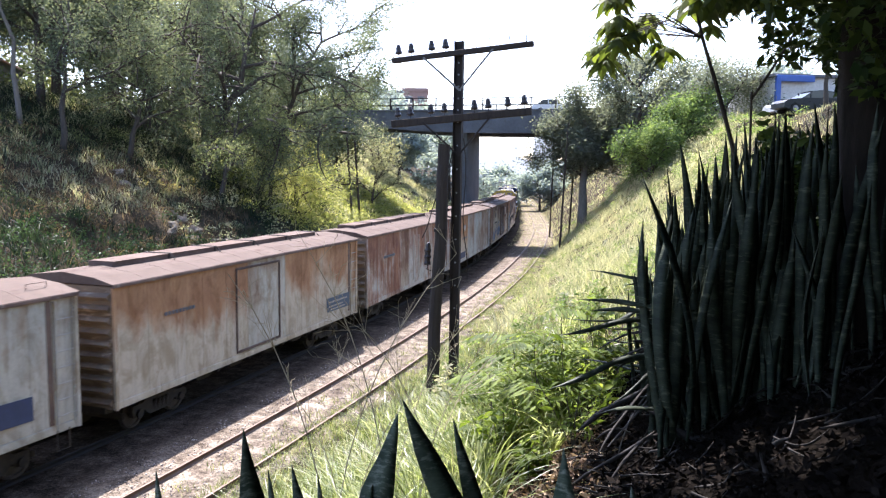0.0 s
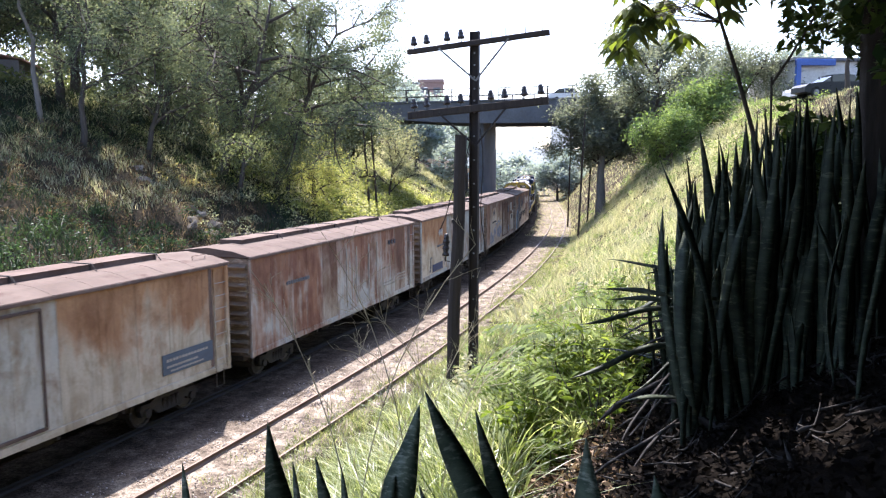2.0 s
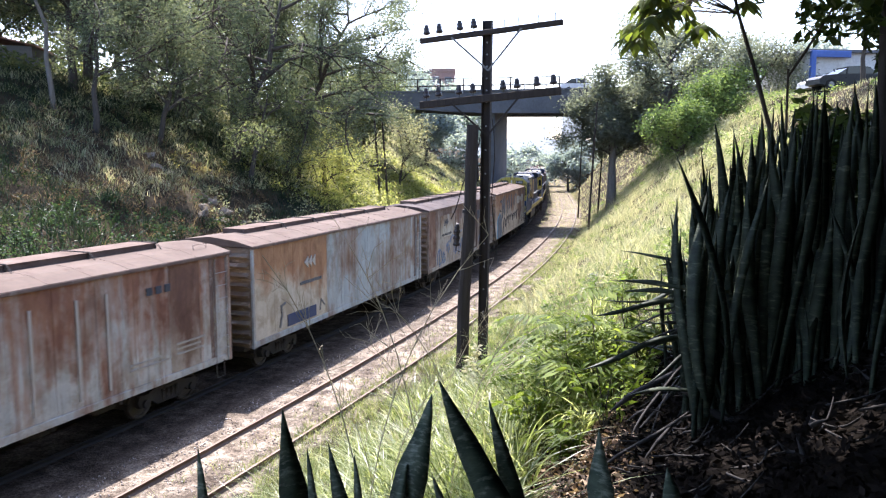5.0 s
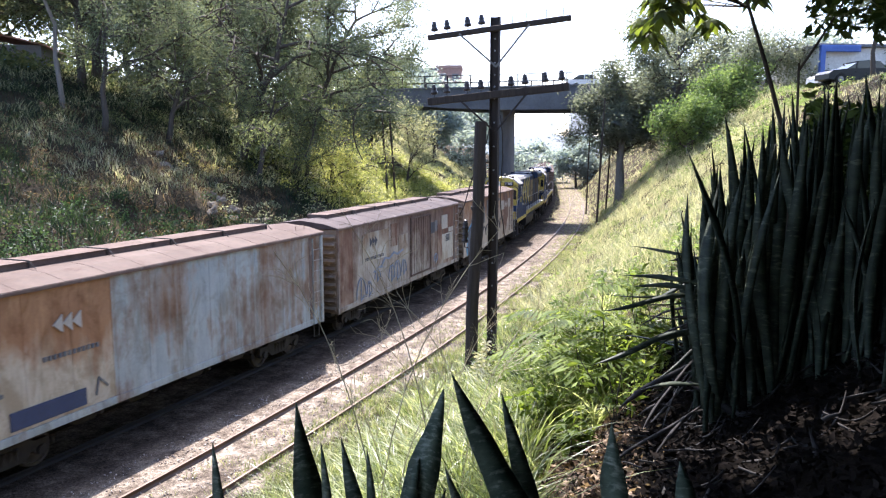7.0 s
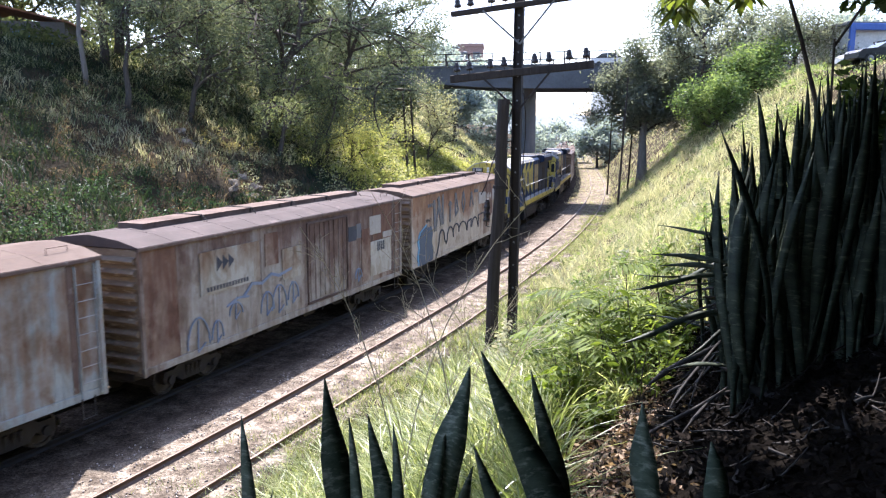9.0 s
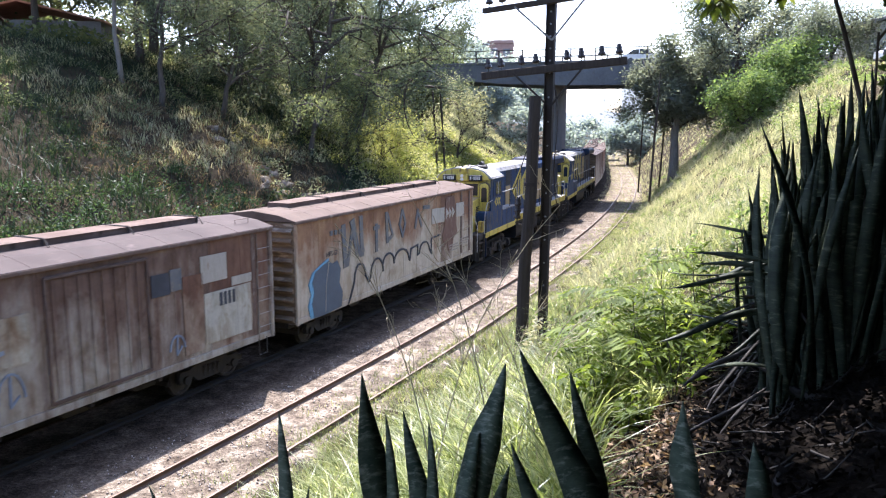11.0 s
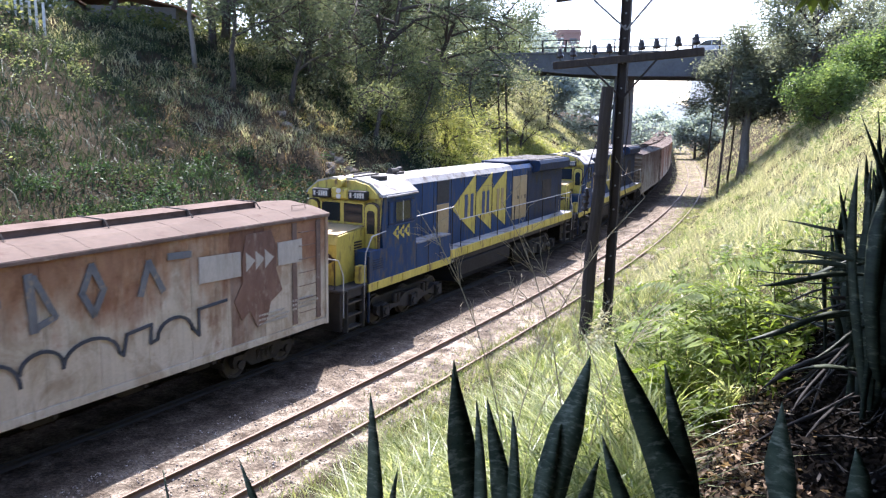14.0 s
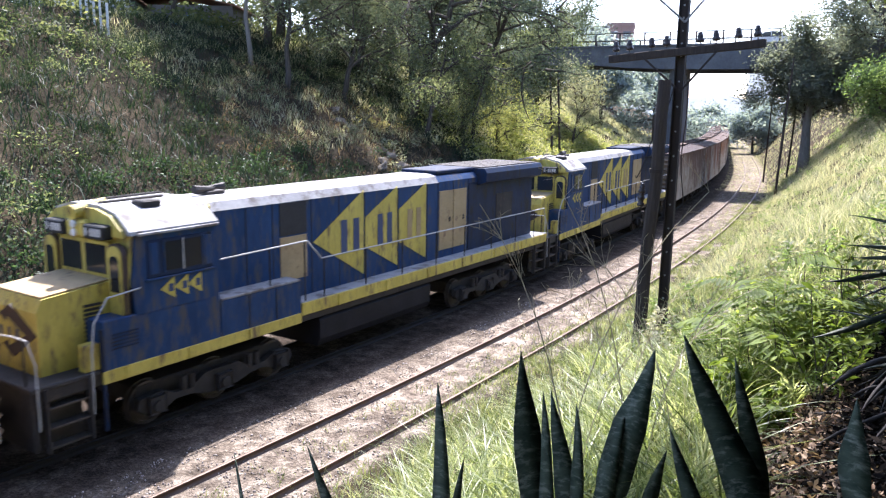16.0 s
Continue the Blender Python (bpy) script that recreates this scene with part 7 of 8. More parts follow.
def strap(base, tip, width, bend, roll, n=13, ahead=None, blunt=0.58):
    """A stiff strap leaf with a shallow trough, widest in its middle and pointed."""
    base, tip = Vector(base), Vector(tip)
    axis = (tip - base).normalized()
    side = axis.cross(Vector((0, 0, 1)) if abs(axis.z) < 0.95 else Vector((0, 1, 0))).normalized()
    if ahead is not None:
        side = axis.cross(ahead).normalized()
    side = Matrix.Rotation(roll, 3, axis) @ side
    face = axis.cross(side)
    b, v = Build(), []
    for i in range(n + 1):
        u = i / n
        c = base.lerp(tip, u) + face * bend * math.sin(math.pi * u) + side * 0.012 * math.sin(7 * u + roll * 5)
        w = width / 2 * (0.5 + 0.5 * min(u / 0.4, 1)) * (1 + 0.10 * math.sin(11 * u + roll * 11) + 0.05 * math.sin(23 * u + roll * 5)) * (1 if u < blunt else max(1 - ((u - blunt) / (1 - blunt)) ** 1.6, 0.03))
        t = 0.006 * (1 - 0.7 * u) + 0.001
        v += [c - side * w + face * w * 0.35, c - face * t, c + side * w + face * w * 0.35, c + face * t * 1.5]
    f = []
    for i in range(n):
        for k in range(4):
            f.append((i * 4 + k, i * 4 + (k + 1) % 4, i * 4 + 4 + (k + 1) % 4, i * 4 + 4 + k))
    f += [(3, 2, 1, 0), tuple(4 * n + k for k in range(4))]
    return b.add(v, f)


def snake_plant(label, leaves, group, blunt=0.58, skin=None):
    """One rosette: leaves as (base, tip, width, bend, roll)."""
    o = Vector(leaves[0][0])
    g = thing("snake_plant", label, "snake plant", group, Matrix.Translation(o))
    for base, tip, w, bend, roll in leaves:
        part("leaf", strap(Vector(base) - o, Vector(tip) - o, w, bend, roll, 15, Vector((0, 1, 0)), blunt), skin or SNAKE_SHADED, g, smooth=True)


NEAR_LEAVES = [  # tip x, z, sideways lean, width; all about 3.3 m before the camera
    (-2.31, 5.30, -0.211, 0.052), (-1.89, 5.41, -0.365, 0.071), (-1.24, 5.80, -0.060, 0.080), (-1.09, 5.45, 0.170, 0.047),
    (-0.85, 5.99, -0.138, 0.113), (-0.75, 5.81, -0.077, 0.059), (-0.70, 5.82, -0.164, 0.075), (-0.60, 5.77, -0.067, 0.052),
    (-0.28, 6.05, 0.223, 0.113), (-0.39, 5.79, 0.106, 0.061), (-0.15, 6.13, -0.453, 0.118), (0.06, 6.05, -0.223, 0.071),
    (-0.18, 5.71, -0.324, 0.071), (-0.19, 5.60, 0.255, 0.071), (0.52, 5.92, -0.222, 0.094), (0.83, 5.75, -0.1, 0.08)]


def near_plants():
    rs = np.random.RandomState(5)
    for g in ((0,), (1,), (2, 3), (4, 5), (6, 7), (8, 9), (10, 11), (12, 13), (14,), (15,)):
        leaves = []
        for i in g:
            x, z, k, w = NEAR_LEAVES[i]
            far = {8: 1.30, 9: 1.30, 6: 1.20, 7: 1.20, 0: 1.1, 1: 1.1}.get(i, 1.0) * rs.uniform(0.99, 1.01)
            x, y, z, w = -0.37 + (x + 0.37) * far, -0.08 + 3.3 * far, 7.05 + (z - 7.05) * far, w * far * 1.2
            zb = float(height(x, y)) - 0.05
            leaves.append(((x - k * (z - zb) * 0.9, y + 0.05, zb), (x, y, z), w * 1.12, 0.04 * rs.uniform(-1, 1), rs.uniform(-0.6, 0.6)))
        snake_plant("dark green upright snake plant leaves with pale mottling", leaves, "snake plants near the path", 0.64, SNAKE_LIT)


def plant_thicket():
    rs = np.random.RandomState(6)
    for p in range(66):
        y = rs.uniform(4.9, 7.3)
        x = y * rs.uniform(0.312, 0.66)
        if p < 20:
            y = rs.uniform(5.2, 6.8)
            x = y * rs.uniform(0.290, 0.36)
        leaves = []
        for i in range(rs.randint(2, 7)):
            bx, by = x + rs.normal() * 0.13, y + rs.normal() * 0.16
            zb = float(height(bx, by)) - 0.04
            rise = float(np.interp(bx / by - 0.012, [0.265, 0.28, 0.31, 0.355, 0.40, 0.47, 0.55], [-0.13, -0.09, -0.015, 0.032, 0.068, 0.085, 0.09]))
            ln = max(7.1 + by * rise - zb, 0.5) * rs.choice([0.6, 0.78, 0.9, 0.97, 1.03])
            tip = (bx + rs.normal() * 0.075 * ln - 0.03, by + rs.normal() * 0.14 * ln, zb + ln)
            leaves.append(((bx, by, zb), tip, rs.uniform(0.045, 0.092), rs.normal() * 0.09, rs.uniform(-0.8, 0.8)))
        snake_plant("tall dark snake plant in a shaded thicket", leaves, "snake plants of the thicket", 0.70)
    for i in range(20):  # leaves that have fallen outwards
        y = rs.uniform(5.2, 7.0)
        x = 0.278 * y + rs.uniform(-0.05, 0.35)
        z = float(height(x, y)) + rs.uniform(0.05, 1.05)
        a = rs.normal() * 0.32 - 0.1
        ln = rs.uniform(0.3, 0.85)
        leaves = [((x, y, z), (x - ln * math.cos(a), y - ln * 0.6 * rs.uniform(-1, 1.5), z + ln * math.sin(a) * 0.6), rs.uniform(0.025, 0.045), 0.05, rs.uniform(-1.2, 1.2))]
        snake_plant("snake plant leaf leaning out of the thicket", leaves, "snake plants of the thicket")
    for i in range(40):  # withered leaves heaped at the foot of the thicket
        y = rs.uniform(5.3, 7.2)
        x = y * rs.uniform(0.25, 0.345)
        z = float(height(x, y)) + rs.uniform(0.05, 0.85) * float(np.interp(x / y, [0.25, 0.31], [0.25, 1.0]))
        ln = rs.uniform(0.25, 0.75)
        a = rs.normal() * 1.1
        x2, y2 = x - ln * math.cos(a), y - ln * math.sin(a)
        z2 = max(z - ln * rs.uniform(0.1, 0.9), float(height(x2, y2)) + 0.02)
        me = strap(Vector((0, 0, 0)), Vector((x2 - x, y2 - y, z2 - z)), rs.uniform(0.03, 0.06), rs.normal() * 0.06, rs.uniform(-1.2, 1.2), 8, None, 0.7).mesh("dead_leaf", DEAD_LEAF, True)
        ob = tagged(new("dead_leaf", me), "withered dark strap leaf heaped at the thicket's foot", "dead leaf", "withered leaves on the ground")
        ob.location = (x, y, z)
    for i in range(54):
        x, y = rs.uniform(0.9, 2.9), rs.uniform(3.7, 5.8)
        z = float(height(x, y)) + rs.uniform(0.02, 0.12)
        a, ln = rs.uniform(-1.3, 2.4), rs.uniform(0.3, 0.85)
        x2, y2 = x + ln * math.cos(a), y + ln * math.sin(a) * 0.5
        z2 = float(height(x2, y2)) + rs.uniform(0.03, 0.15)
        me = strap(Vector((0, 0, 0)), Vector((x2 - x, y2 - y, z2 - z)), rs.uniform(0.02, 0.042), 0.08, rs.uniform(-1, 1)).mesh("dead_leaf", DEAD_LEAF, True)
        ob = tagged(new("dead_leaf", me), "grey-brown withered strap leaf lying on the litter", "dead leaf", "withered leaves on the ground")
        ob.location = (x, y, z)


def litter():
    rs = np.random.RandomState(9)
    n = 52000
    x, y = rs.uniform(-1.2, 6.0, n), rs.uniform(2.0, 9.0, n)
    ok = (x > 0.04 * y - 0.05 + rs.normal(size=n) * 0.12) & (y < 7.2 + 0.7 * x)
    x, y = x[ok], y[ok]
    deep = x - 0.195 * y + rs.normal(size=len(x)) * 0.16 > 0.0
    for name, label, material, pick in (("leaf_litter", "dry brown leaf litter at the sunlit edge of the path", LITTER, ~deep), ("leaf_litter", "leaf litter under the thicket with shade in its colour", SHADED_LITTER, deep)):
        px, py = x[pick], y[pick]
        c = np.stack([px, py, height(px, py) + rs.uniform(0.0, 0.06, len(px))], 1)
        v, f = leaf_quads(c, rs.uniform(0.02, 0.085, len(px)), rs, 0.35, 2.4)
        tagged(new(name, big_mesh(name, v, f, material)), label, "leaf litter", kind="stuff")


def weed(x, y, h, n, size, seed, leaf=WEED, label="leafy bright green weed on the bank"):
    rs = np.random.RandomState(seed)
    z = float(height(x, y)) - 0.03
    g = thing("weed", label, "weed", "broad-leaved weeds", pose(x, y, z))
    b, tips = Build(), []
    for k in range(5):
        a = rs.uniform(0, 6.28)
        line = limb(rs, (0, 0, 0), (0.35 * math.cos(a), 0.35 * math.sin(a), 1), h * rs.uniform(0.7, 1.05), 6, 0.12, 0.02)
        b.tube(line, [0.007 * (1 - 0.6 * i / 6) for i in range(7)], 4, False)
        tips += line[2:]
    part("stem", b, BARK, g)
    tips = np.array(tips)
    c = tips[rs.randint(0, len(tips), n)] + rs.normal(size=(n, 3)) * 0.03
    a = rs.uniform(0, 6.283, n)
    v, f = oval_leaves(c, np.stack([np.cos(a), np.sin(a), rs.uniform(-0.35, 0.5, n)], 1), size * rs.uniform(0.6, 1.3, n), rs, 2.4 + 0.5 * (seed % 3))
    part("leaves", big_mesh("leaves", v, f, leaf), None, g)


def weeds():
    rs = np.random.RandomState(10)
    for i in range(30):
        y = rs.uniform(6.3, 11.5)
        x = 0.06 * y + rs.uniform(0.0, 0.17) * y
        weed(x, y, rs.uniform(0.4, 1.0), rs.randint(70, 130), rs.uniform(0.09, 0.16), 200 + i)
    for i in range(26):
        y = rs.uniform(10, 22)
        x = rs.uniform(-0.02, 0.30) * y
        weed(x, y, rs.uniform(0.4, 1.0), 120, 0.13, 300 + i, LEAF_BRIGHT if i % 3 else GRASS_DRY)
    rs = np.random.RandomState(12)
    n = 8000
    y = rs.uniform(4.2, 11.5, n)
    x = rs.uniform(-0.36, 0.17, n) * y
    ok = (wave(x, y, 1.1, 77) > -0.35) & ~((y < 6.9) & (x > 0.05 * y))
    x, y = x[ok], y[ok]
    n = len(x)
    a = rs.uniform(0, 6.283, n)
    lean = np.stack([np.cos(a), np.sin(a)], 1) * rs.uniform(0.3, 1.0, n)[:, None]
    v, f = blades(np.stack([x, y, height(x, y) - 0.02], 1), rs.uniform(0.45, 1.2, n), rs.uniform(0.010, 0.030, n), lean, rs, 0.8, 5)
    tagged(new("tall_grass", big_mesh("tall_grass", v, f, GRASS_WIDE)), "tall broad bright grass blades in the sun", "grass", kind="stuff")
    # big tussocks of broad grass whose blades arch over one another
    rs = np.random.RandomState(16)
    for i in range(120):
        y = rs.uniform(5.6, 11.0) if i < 46 else rs.uniform(8.0, 17.5)
        x = rs.uniform(-0.16, 0.20) * y if i < 46 else rs.uniform(-0.09, 0.17) * y
        if y < 6.9 and x > 0.07 * y or y > 16.3 and x < 0.7:
            continue
        n = rs.randint(26, 54)
        a = rs.uniform(0, 6.283, n)
        lean = np.stack([np.cos(a), np.sin(a)], 1) * rs.uniform(0.1, 0.75, n)[:, None]
        bx, by = rs.normal(size=n) * 0.07, rs.normal(size=n) * 0.07
        z0 = float(height(x, y))
        v, f = blades(np.stack([bx, by, height(x + bx, y + by) - z0 - 0.02], 1), rs.uniform(0.6, 1.5, n), rs.uniform(0.012, 0.030, n), lean, rs, 0.85, 7)
        ob = tagged(new("grass_tussock", big_mesh("grass_tussock", v, f, GRASS_DRY if i % 4 == 3 else GRASS_WIDE)), "arching tussock of half-dry grass" if i % 4 == 3 else "arching tussock of broad bright green grass", "grass", "broad grass tussocks")
        ob.location = (x, y, z0)


def fern_weed(x, y, h, n, seed):
    """A soft weed whose long leaves carry paired leaflets."""
    rs = np.random.RandomState(seed)
    z = float(height(x, y)) - 0.03
    g = thing("fern_weed", "bright green weed with long feathery leaves on the bank", "weed", "feathery weeds", pose(x, y, z))
    stem = [(0.03 * math.sin(i), 0.03 * math.cos(i * 1.3), h * 0.85 * i / 5) for i in range(6)]
    part("stem", Build().tube(stem, [0.009 - 0.0008 * i for i in range(6)], 5), BARK, g)
    for k in range(n):
        a = 6.283 * k / n + rs.uniform(-0.3, 0.3)
        ln = rs.uniform(0.38, 0.68)
        p0 = np.array(stem[rs.randint(2, 6)])
        out = np.array([math.cos(a), math.sin(a), 0.0])
        b = Build()
        rib = [p0 + out * ln * u + np.array([0, 0, ln * (0.75 * u - 0.75 * u * u)]) for u in np.linspace(0, 1, 12)]
        b.tube(rib, [0.004 - 0.00025 * i for i in range(12)], 3, False)
        side = np.array([-out[1], out[0], 0.0])
        for i in range(2, 12):
            u = i / 11
            w = 0.5 * ln * (0.30 + 0.5 * math.sin(math.pi * min(u * 0.9 + 0.1, 1.0)))
            for q in (-1, 1):
                tip = rib[i] + side * q * w + out * 0.10 * ln + np.array([0, 0, -0.10 * ln * rs.uniform(0.5, 1.5)])
                mid = (rib[i] + tip) / 2
                b.add([rib[i], mid + out * 0.026, tip, mid - out * 0.026 + np.array([0, 0, 0.004])], [(0, 1, 2, 3)])
        part("frond", b, WEED, g)


def stalk(x, y, h, lean, seed):
    """A dry grass stalk with a loose branching seed head."""
    rs = np.random.RandomState(seed)
    z = float(height(x, y))
    g = thing("grass_stalk", "thin dry grass stalk with a loose branching seed head", "grass stalk", "dry grass stalks", pose(x, y, z))
    line = [(lean[0] * (i / 8) ** 2 * h, lean[1] * (i / 8) ** 2 * h, h * i / 8 * (1 - 0.12 * (i / 8) ** 2)) for i in range(9)]
    part("stem", Build().tube(line, [0.006 - 0.0004 * i for i in range(9)], 5), STRAW, g)
    b = Build()
    for k in range(13):
        i = rs.randint(4, 9)
        d = np.array([lean[0], lean[1], 0.8]) + rs.normal(size=3) * 0.55
        tw = limb(rs, line[i], d, rs.uniform(0.12, 0.34), 4, 0.09, 0)
        b.tube(tw, [0.0022, 0.002, 0.0018, 0.0016, 0.0012], 3, False)
        for q in tw[2:]:
            s2 = limb(rs, q, d + rs.normal(size=3) * 0.5, 0.09, 2, 0.15, 0)
            b.tube(s2, [0.0017, 0.0015, 0.0011], 3, False)
    tagged(part("seed_head", b, STRAW, g), kind="stuff")


def canopy_tree():
    """The dark tree beside the path whose crown shades the thicket."""
    rs = np.random.RandomState(14)
    x, y = 3.14, 5.6
    z = float(height(x, y)) - 0.3
    g = thing("tree", "dark shady tree with a thick trunk beside the thicket", "tree", m=pose(x, y, z))
    b = Build()
    trunk = [(0, 0, 0), (0.02, 0.03, 1.2), (-0.03, 0.05, 2.4), (0.04, 0.1, 3.6), (0.0, 0.2, 4.8), (-0.1, 0.3, 6.0)]
    b.tube(trunk, [0.34, 0.27, 0.25, 0.23, 0.19, 0.14], 11)
    for k in range(9):
        a = k * 0.7
        line = limb(rs, trunk[4 if k % 2 else 5], (math.cos(a), math.sin(a), 0.35), rs.uniform(4, 6.5), 7, 0.15, -0.02)
        b.tube(line, [0.085 * (1 - 0.8 * i / 7) for i in range(8)], 6, False)
    low = limb(rs, trunk[3], (0.55, 0.9, 0.1), 3.5, 7, 0.12, 0.0)
    b.tube(low, [0.05 * (1 - 0.8 * i / 7) for i in range(8)], 6, False)
    part("trunk", b, DARK_BARK, g, smooth=True)
    n = 64000
    d = unit(rs.normal(size=(n, 3))) * rs.uniform(0.15, 1, n)[:, None] ** 0.5
    c = np.array([3.4, 5.6, 12.0]) + d * np.array([7.2, 7.4, 2.7])
    lump = wave(c[:, 0] + c[:, 2], c[:, 1] - c[:, 2], 2.2, 33)
    over = c[:, 2] - 7.1 - 0.275 * np.maximum(c[:, 1], 0) > 0.35    # overhead leaves stay above the camera's sight lines
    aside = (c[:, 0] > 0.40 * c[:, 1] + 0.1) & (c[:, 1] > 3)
    gap = (np.hypot(c[:, 0] - 0.85, c[:, 1] - 8.6) < 0.5) | (np.hypot(c[:, 0] + 0.1, c[:, 1] - 10.4) < 0.9) | (np.hypot(c[:, 0] - 1.5 + 0.147 * (c[:, 2] - 8.2), c[:, 1] - 6.0 - 0.68 * (c[:, 2] - 8.2)) < 0.65)           # a hole that lets the sun through
    ray = c[:, 2] - 5.3                                        # dappled sun on the litter beside the path
    sun_gap = (np.hypot(c[:, 0] - 0.6 + 0.147 * ray, c[:, 1] - 4.8 - 0.68 * ray) < 0.95) & (wave(c[:, 0] + 0.147 * ray, c[:, 1] - 0.68 * ray, 0.55, 51) > -0.25)
    ray = c[:, 2] - 5.1                                        # broken sun on the weeds of the slope
    weed_gap = (np.hypot((c[:, 0] - 0.75 + 0.147 * ray) / 1.0, (c[:, 1] - 8.3 - 0.68 * ray) / 2.1) < 1.0) & (wave(c[:, 0] + 0.147 * ray, c[:, 1] - 0.68 * ray, 0.8, 53) > -0.55)
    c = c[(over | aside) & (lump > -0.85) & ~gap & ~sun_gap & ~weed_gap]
    q = 24000                                                  # unseen leaves added behind the path to block sky light
    d = unit(rs.normal(size=(q, 3))) * rs.uniform(0.1, 1, q)[:, None] ** 0.5
    c = np.concatenate([c, np.array([2.0, -5.0, 11.5]) + d * np.array([9.5, 6.5, 3.2])])
    m = 11000                                                   # low sprays at the tree's side
    e = np.stack([rs.uniform(0.40, 0.9, m), rs.uniform(6.0, 10.5, m), rs.uniform(0.14, 0.34, m)], 1)
    e = np.stack([e[:, 0] * e[:, 1], e[:, 1], 7.1 + e[:, 2] * e[:, 1]], 1)
    e = e[wave(e[:, 0] * 2, e[:, 1] + e[:, 2] * 3, 2.0, 35) > 0.05]
    k = 17000                                                   # hanging sprays round the trunk and over the thicket
    uu, yy = rs.uniform(0.30, 0.80, k), rs.uniform(4.6, 8.6, k)
    ww = rs.uniform(0.10, 0.42, k)
    keep = ww > np.interp(uu, [0.30, 0.36, 0.44, 0.50, 0.53, 0.8], [0.27, 0.235, 0.205, 0.15, 0.06, 0.02]) + 0.05 * wave(uu * 30, yy, 4.0, 37)
    keep &= wave(uu * 40, ww * 40, 4.0, 39) + 0.5 * wave(uu * 90, ww * 90, 4.0, 40) > np.where(uu > 0.5, -1.2, -0.35)
    e = np.concatenate([e, np.stack([uu * yy, yy, 7.1 + ww * yy], 1)[keep]])
    c = np.concatenate([c, e]) - np.array([x, y, z])
    v, f = leaf_quads(c, np.where(np.arange(len(c)) < len(c) - len(e), 0.32, 0.13) * rs.uniform(0.6, 1.3, len(c)), rs, 0.6, 2.2, 0.4)
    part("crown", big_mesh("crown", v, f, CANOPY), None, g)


def palmate_tree():
    """A slender young tree with drooping hand-shaped leaves."""
    rs = np.random.RandomState(15)
    x, y = 2.42, 6.1
    z = float(height(x, y)) - 0.1
    g = thing("young_tree", "slender young tree with drooping hand-shaped leaves", "tree", m=pose(x, y, z))
    o = np.array([x, y, z])
    stem = [np.array(p) - o for p in ((2.42, 6.1, z), (2.36, 6.05, 6.5), (2.27, 6.0, 7.2), (2.10, 6.0, 7.75), (1.96, 6.0, 8.15), (1.86, 6.0, 8.55), (1.78, 6.0, 9.1))]
    part("stem", Build().tube(stem, [0.026, 0.022, 0.019, 0.016, 0.013, 0.011, 0.008], 8), BARK, g, smooth=True)
    for i in range(40):
        u = rs.uniform(0, 1.45)
        px, pz, dy, r = 1.12 + 0.88 * u + rs.normal() * 0.05, 7.97 + 0.62 * rs.uniform(0.0, 1) + 0.10 * u, rs.normal() * 0.3, rs.uniform(0.14, 0.24)
        c = np.array([px, 6.0 + dy, pz]) - o
        st = stem[5] if pz > 8.3 else stem[4]
        part("leaf_stalk", Build().tube([st, (st + c) / 2 + np.array([0, 0, 0.10]), c], [0.005, 0.004, 0.003], 4), BARK, g)
        b = Build()
        for k in range(8):
            a = 6.283 * k / 8 + rs.uniform(-0.2, 0.2)
            d = np.array([math.cos(a), math.sin(a), -0.75 - 0.4 * rs.uniform()])
            tip = c + unit(d) * r * rs.uniform(0.85, 1.2)
            b2 = strap(Vector(c), Vector(tip), r * 0.34, -0.02, rs.uniform(-0.3, 0.3), 5)
            b.add(b2.v, b2.f)
        part("hand_leaf", b, PALM_LEAF, g)
    x2 = thing("sapling", "thin forked bare sapling at the edge of the thicket", "tree", m=pose(2.75, 7.0, float(height(2.75, 7.0)) - 0.1))
    zz = -float(height(2.75, 7.0)) + 0.1
    part("stem", Build().tube([(0, 0, 0), (0.02, 0, 6.9 + zz), (0.0, 0, 7.85 + zz)], [0.014, 0.012, 0.010], 6).tube([(0.0, 0, 7.78 + zz), (0.14, 0, 8.0 + zz), (0.32, 0, 8.3 + zz), (0.45, 0, 8.6 + zz)], [0.012, 0.012, 0.010, 0.007], 6), BARK, x2)


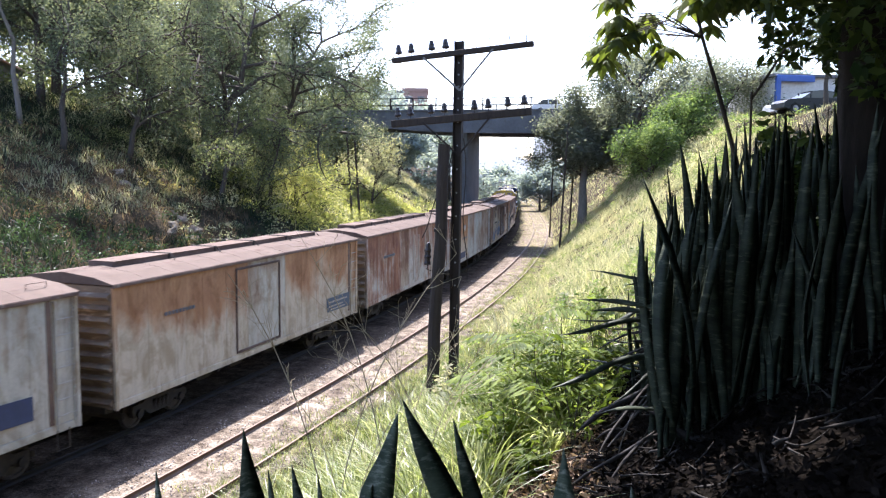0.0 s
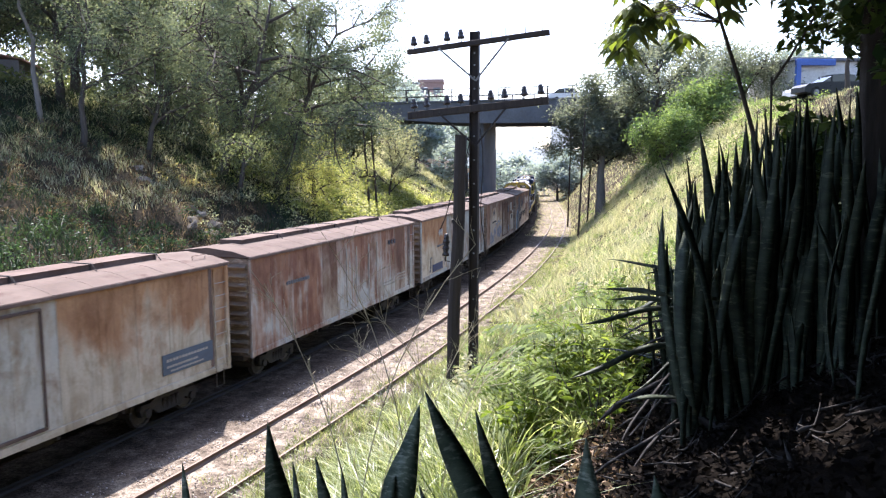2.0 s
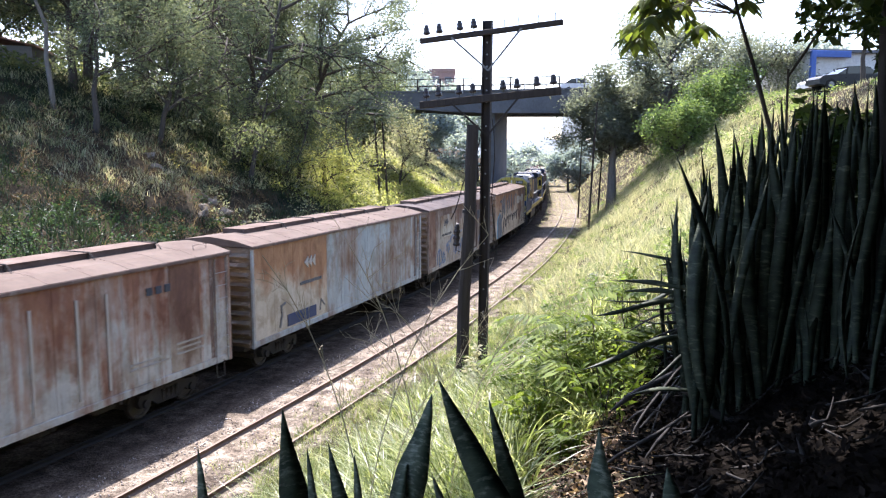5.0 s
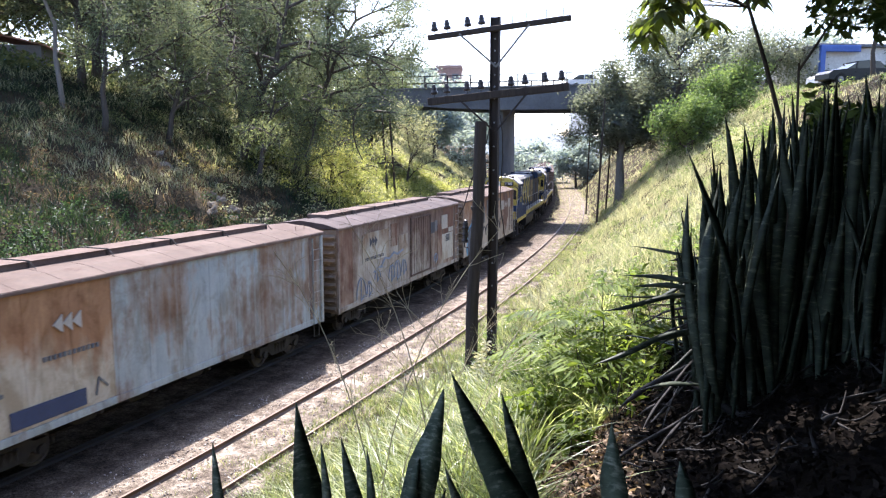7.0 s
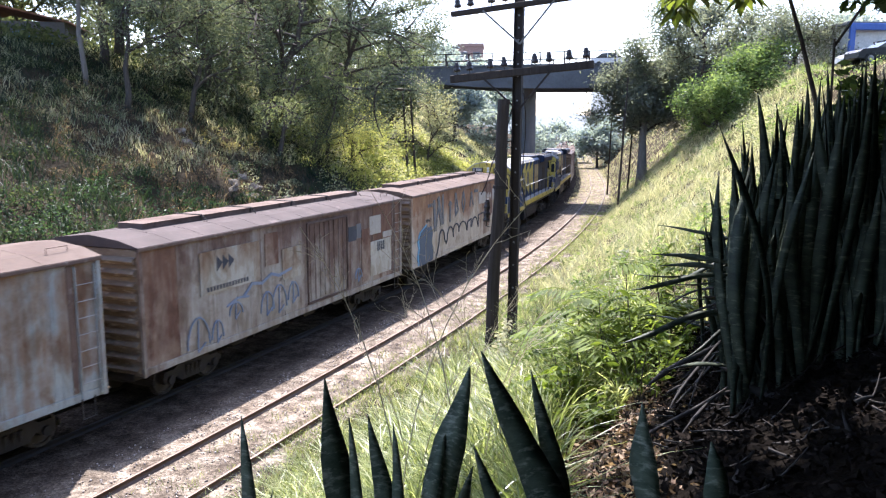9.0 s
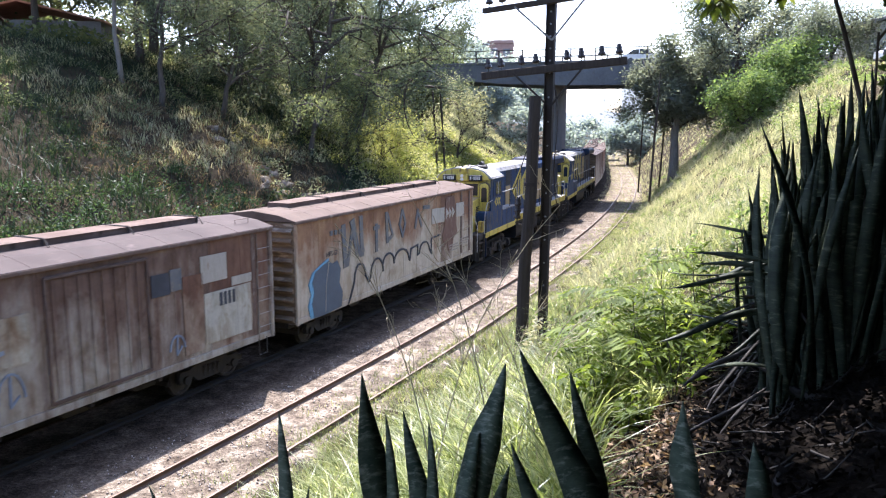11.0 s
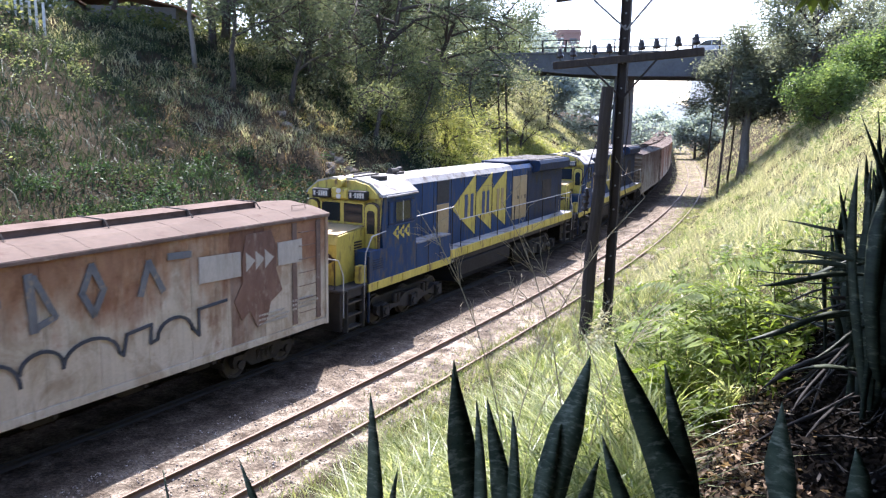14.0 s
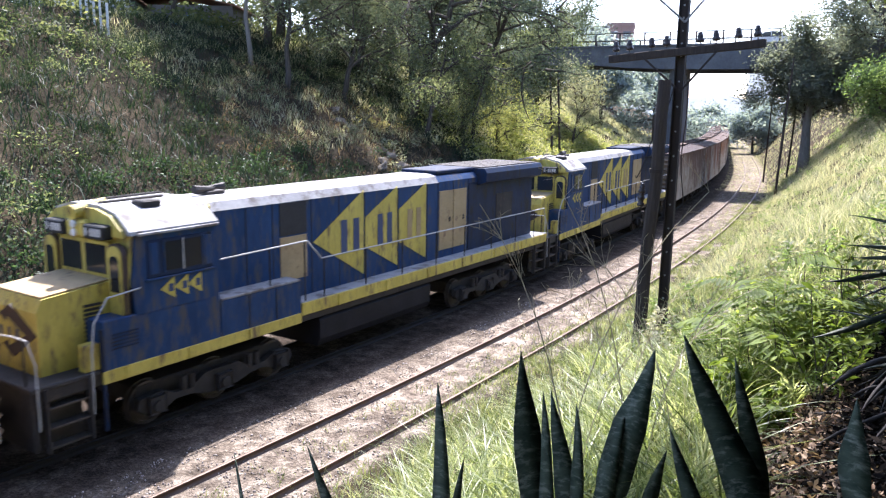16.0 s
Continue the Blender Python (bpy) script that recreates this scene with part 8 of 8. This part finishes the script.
def ballast():
    """Loose stones over the bed beside and between the rails."""
    rs = np.random.RandomState(17)
    n = 15000
    s = -16 + 76 * rs.uniform(0, 1, n) ** 1.6
    l = rs.uniform(-2.3, 1.4, n)
    x, y = on_track(s, l)
    ok = (wave(x, y, 1.4, 91) > -0.25)
    x, y = x[ok], y[ok]
    n = len(x)
    r = rs.uniform(0.010, 0.032, n)[:, None]
    base = np.array([(1, 0, 0), (0, 1, 0), (-1, 0, 0), (0, -1, 0), (0, 0, 1), (0, 0, -1)], float)
    v = np.stack([x, y, height(x, y) + r[:, 0] * 0.4], 1)[:, None] + base[None] * r[:, None] * rs.uniform(0.6, 1.3, (n, 6, 1))
    f = np.array([(0, 1, 4), (1, 2, 4), (2, 3, 4), (3, 0, 4), (1, 0, 5), (2, 1, 5), (3, 2, 5), (0, 3, 5)])
    f = (np.arange(n)[:, None, None] * 6 + f[None]).reshape(-1, 3)
    m, t, p = nodes_of("ballast_stone")
    g = t.nodes.new("ShaderNodeNewGeometry").outputs["Random Per Island"]
    link(t, ramp_node(t, g, [(0.0, (0.11, 0.09, 0.078)), (0.6, (0.25, 0.21, 0.185)), (1.0, (0.48, 0.43, 0.39))]), p.inputs["Base Color"])
    p.inputs["Roughness"].default_value = 0.9
    tagged(new("ballast_stones", big_mesh("ballast_stones", v.reshape(-1, 3), f, m)), "grey-brown loose ballast stones round the rails", "ballast", kind="stuff")


near_plants()
plant_thicket()
litter()
weeds()
for i, (x, y, h, lean) in enumerate(((-0.75, 6.0, 1.75, (0.25, 0.0)), (-0.3, 6.6, 1.8, (-0.35, 0.1)), (-0.1, 7.2, 1.7, (0.3, 0)), (0.9, 8.0, 1.5, (0.2, 0)), (1.3, 9.0, 1.5, (-0.2, 0)), (-2.2, 7.2, 1.2, (0.2, 0.1)), (1.0, 10.5, 1.6, (0.3, 0)), (-0.2, 6.2, 2.15, (0.3, 0)), (-0.45, 7.2, 2.4, (0.3, 0)), (-0.9, 6.9, 1.8, (-0.25, 0)), (0.0, 5.9, 2.0, (-0.3, 0)))):
    stalk(x, y, h, lean, 400 + i)
for i, (x, y, top, lean) in enumerate(((-0.75, 5.2, 6.4, (-0.25, 0.0)), (-0.35, 5.4, 6.45, (-0.2, 0.0)), (-0.85, 5.7, 6.5, (0.3, 0.0)))):
    stalk(x, y, (top - float(height(x, y))) / 0.88, lean, 450 + i)
for i, (x, y, h) in enumerate(((0.75, 7.6, 1.0), (1.0, 7.9, 1.2), (0.55, 8.1, 1.2), (1.35, 8.4, 1.2), (1.6, 8.0, 1.1), (1.1, 9.2, 1.2), (0.6, 9.0, 1.0), (1.5, 7.8, 0.8), (0.85, 8.6, 1.3))):
    fern_weed(x, y, h, 9, 600 + i)
canopy_tree()


def shading_shrubs():
    """Unseen shrubs added beside and behind the path to keep sky light off the thicket."""
    rs = np.random.RandomState(18)
    n = 24000
    x, y = rs.uniform(3.6, 8.0, n), rs.uniform(-6, 9.0, n)
    back = rs.uniform(0, 1, n) < 0.45
    x, y = np.where(back, rs.uniform(-5, 6, n), x), np.where(back, rs.uniform(-6.5, -2.0, n), y)
    ok = x > 0.62 * y
    x, y = x[ok], y[ok]
    top = 3.4 + 1.4 * wave(x, y, 2.0, 41)
    c = np.stack([x, y, height(x, y) + rs.uniform(0, 1, len(x)) ** 0.7 * top], 1)
    v, f = leaf_quads(c, 0.30 * rs.uniform(0.6, 1.3, len(c)), rs, 0.3, 2.0, 0.3)
    tagged(new("shrub_thicket", big_mesh("shrub_thicket", v, f, CANOPY)), "unseen shrubs added beside the path to block sky light", "shrubs", kind="stuff")




def dark_undergrowth():
    """Shaded leaves filling the space between the thicket and the big trunk."""
    rs = np.random.RandomState(19)
    n = 15000
    y = rs.uniform(6.9, 9.5, n)
    u = rs.uniform(0.42, 0.95, n)
    top = 7.1 + y * (0.045 + 0.09 * np.clip((u - 0.53) / 0.05, 0, 1)) + 0.25 * wave(u * 9, y, 1.2, 43)
    x = (u - 0.0166) * y
    z0 = height(x, y)
    c = np.stack([x, y, z0 + rs.uniform(0, 1, n) ** 0.8 * np.maximum(top - z0, 0.1)], 1)
    v, f = leaf_quads(c, 0.15 * rs.uniform(0.6, 1.3, n), rs, 0.3, 2.4, 0.3)
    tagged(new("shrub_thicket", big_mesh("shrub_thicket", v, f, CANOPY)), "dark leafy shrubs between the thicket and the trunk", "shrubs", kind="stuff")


shading_shrubs()
dark_undergrowth()
palmate_tree()
ballast()

motions()
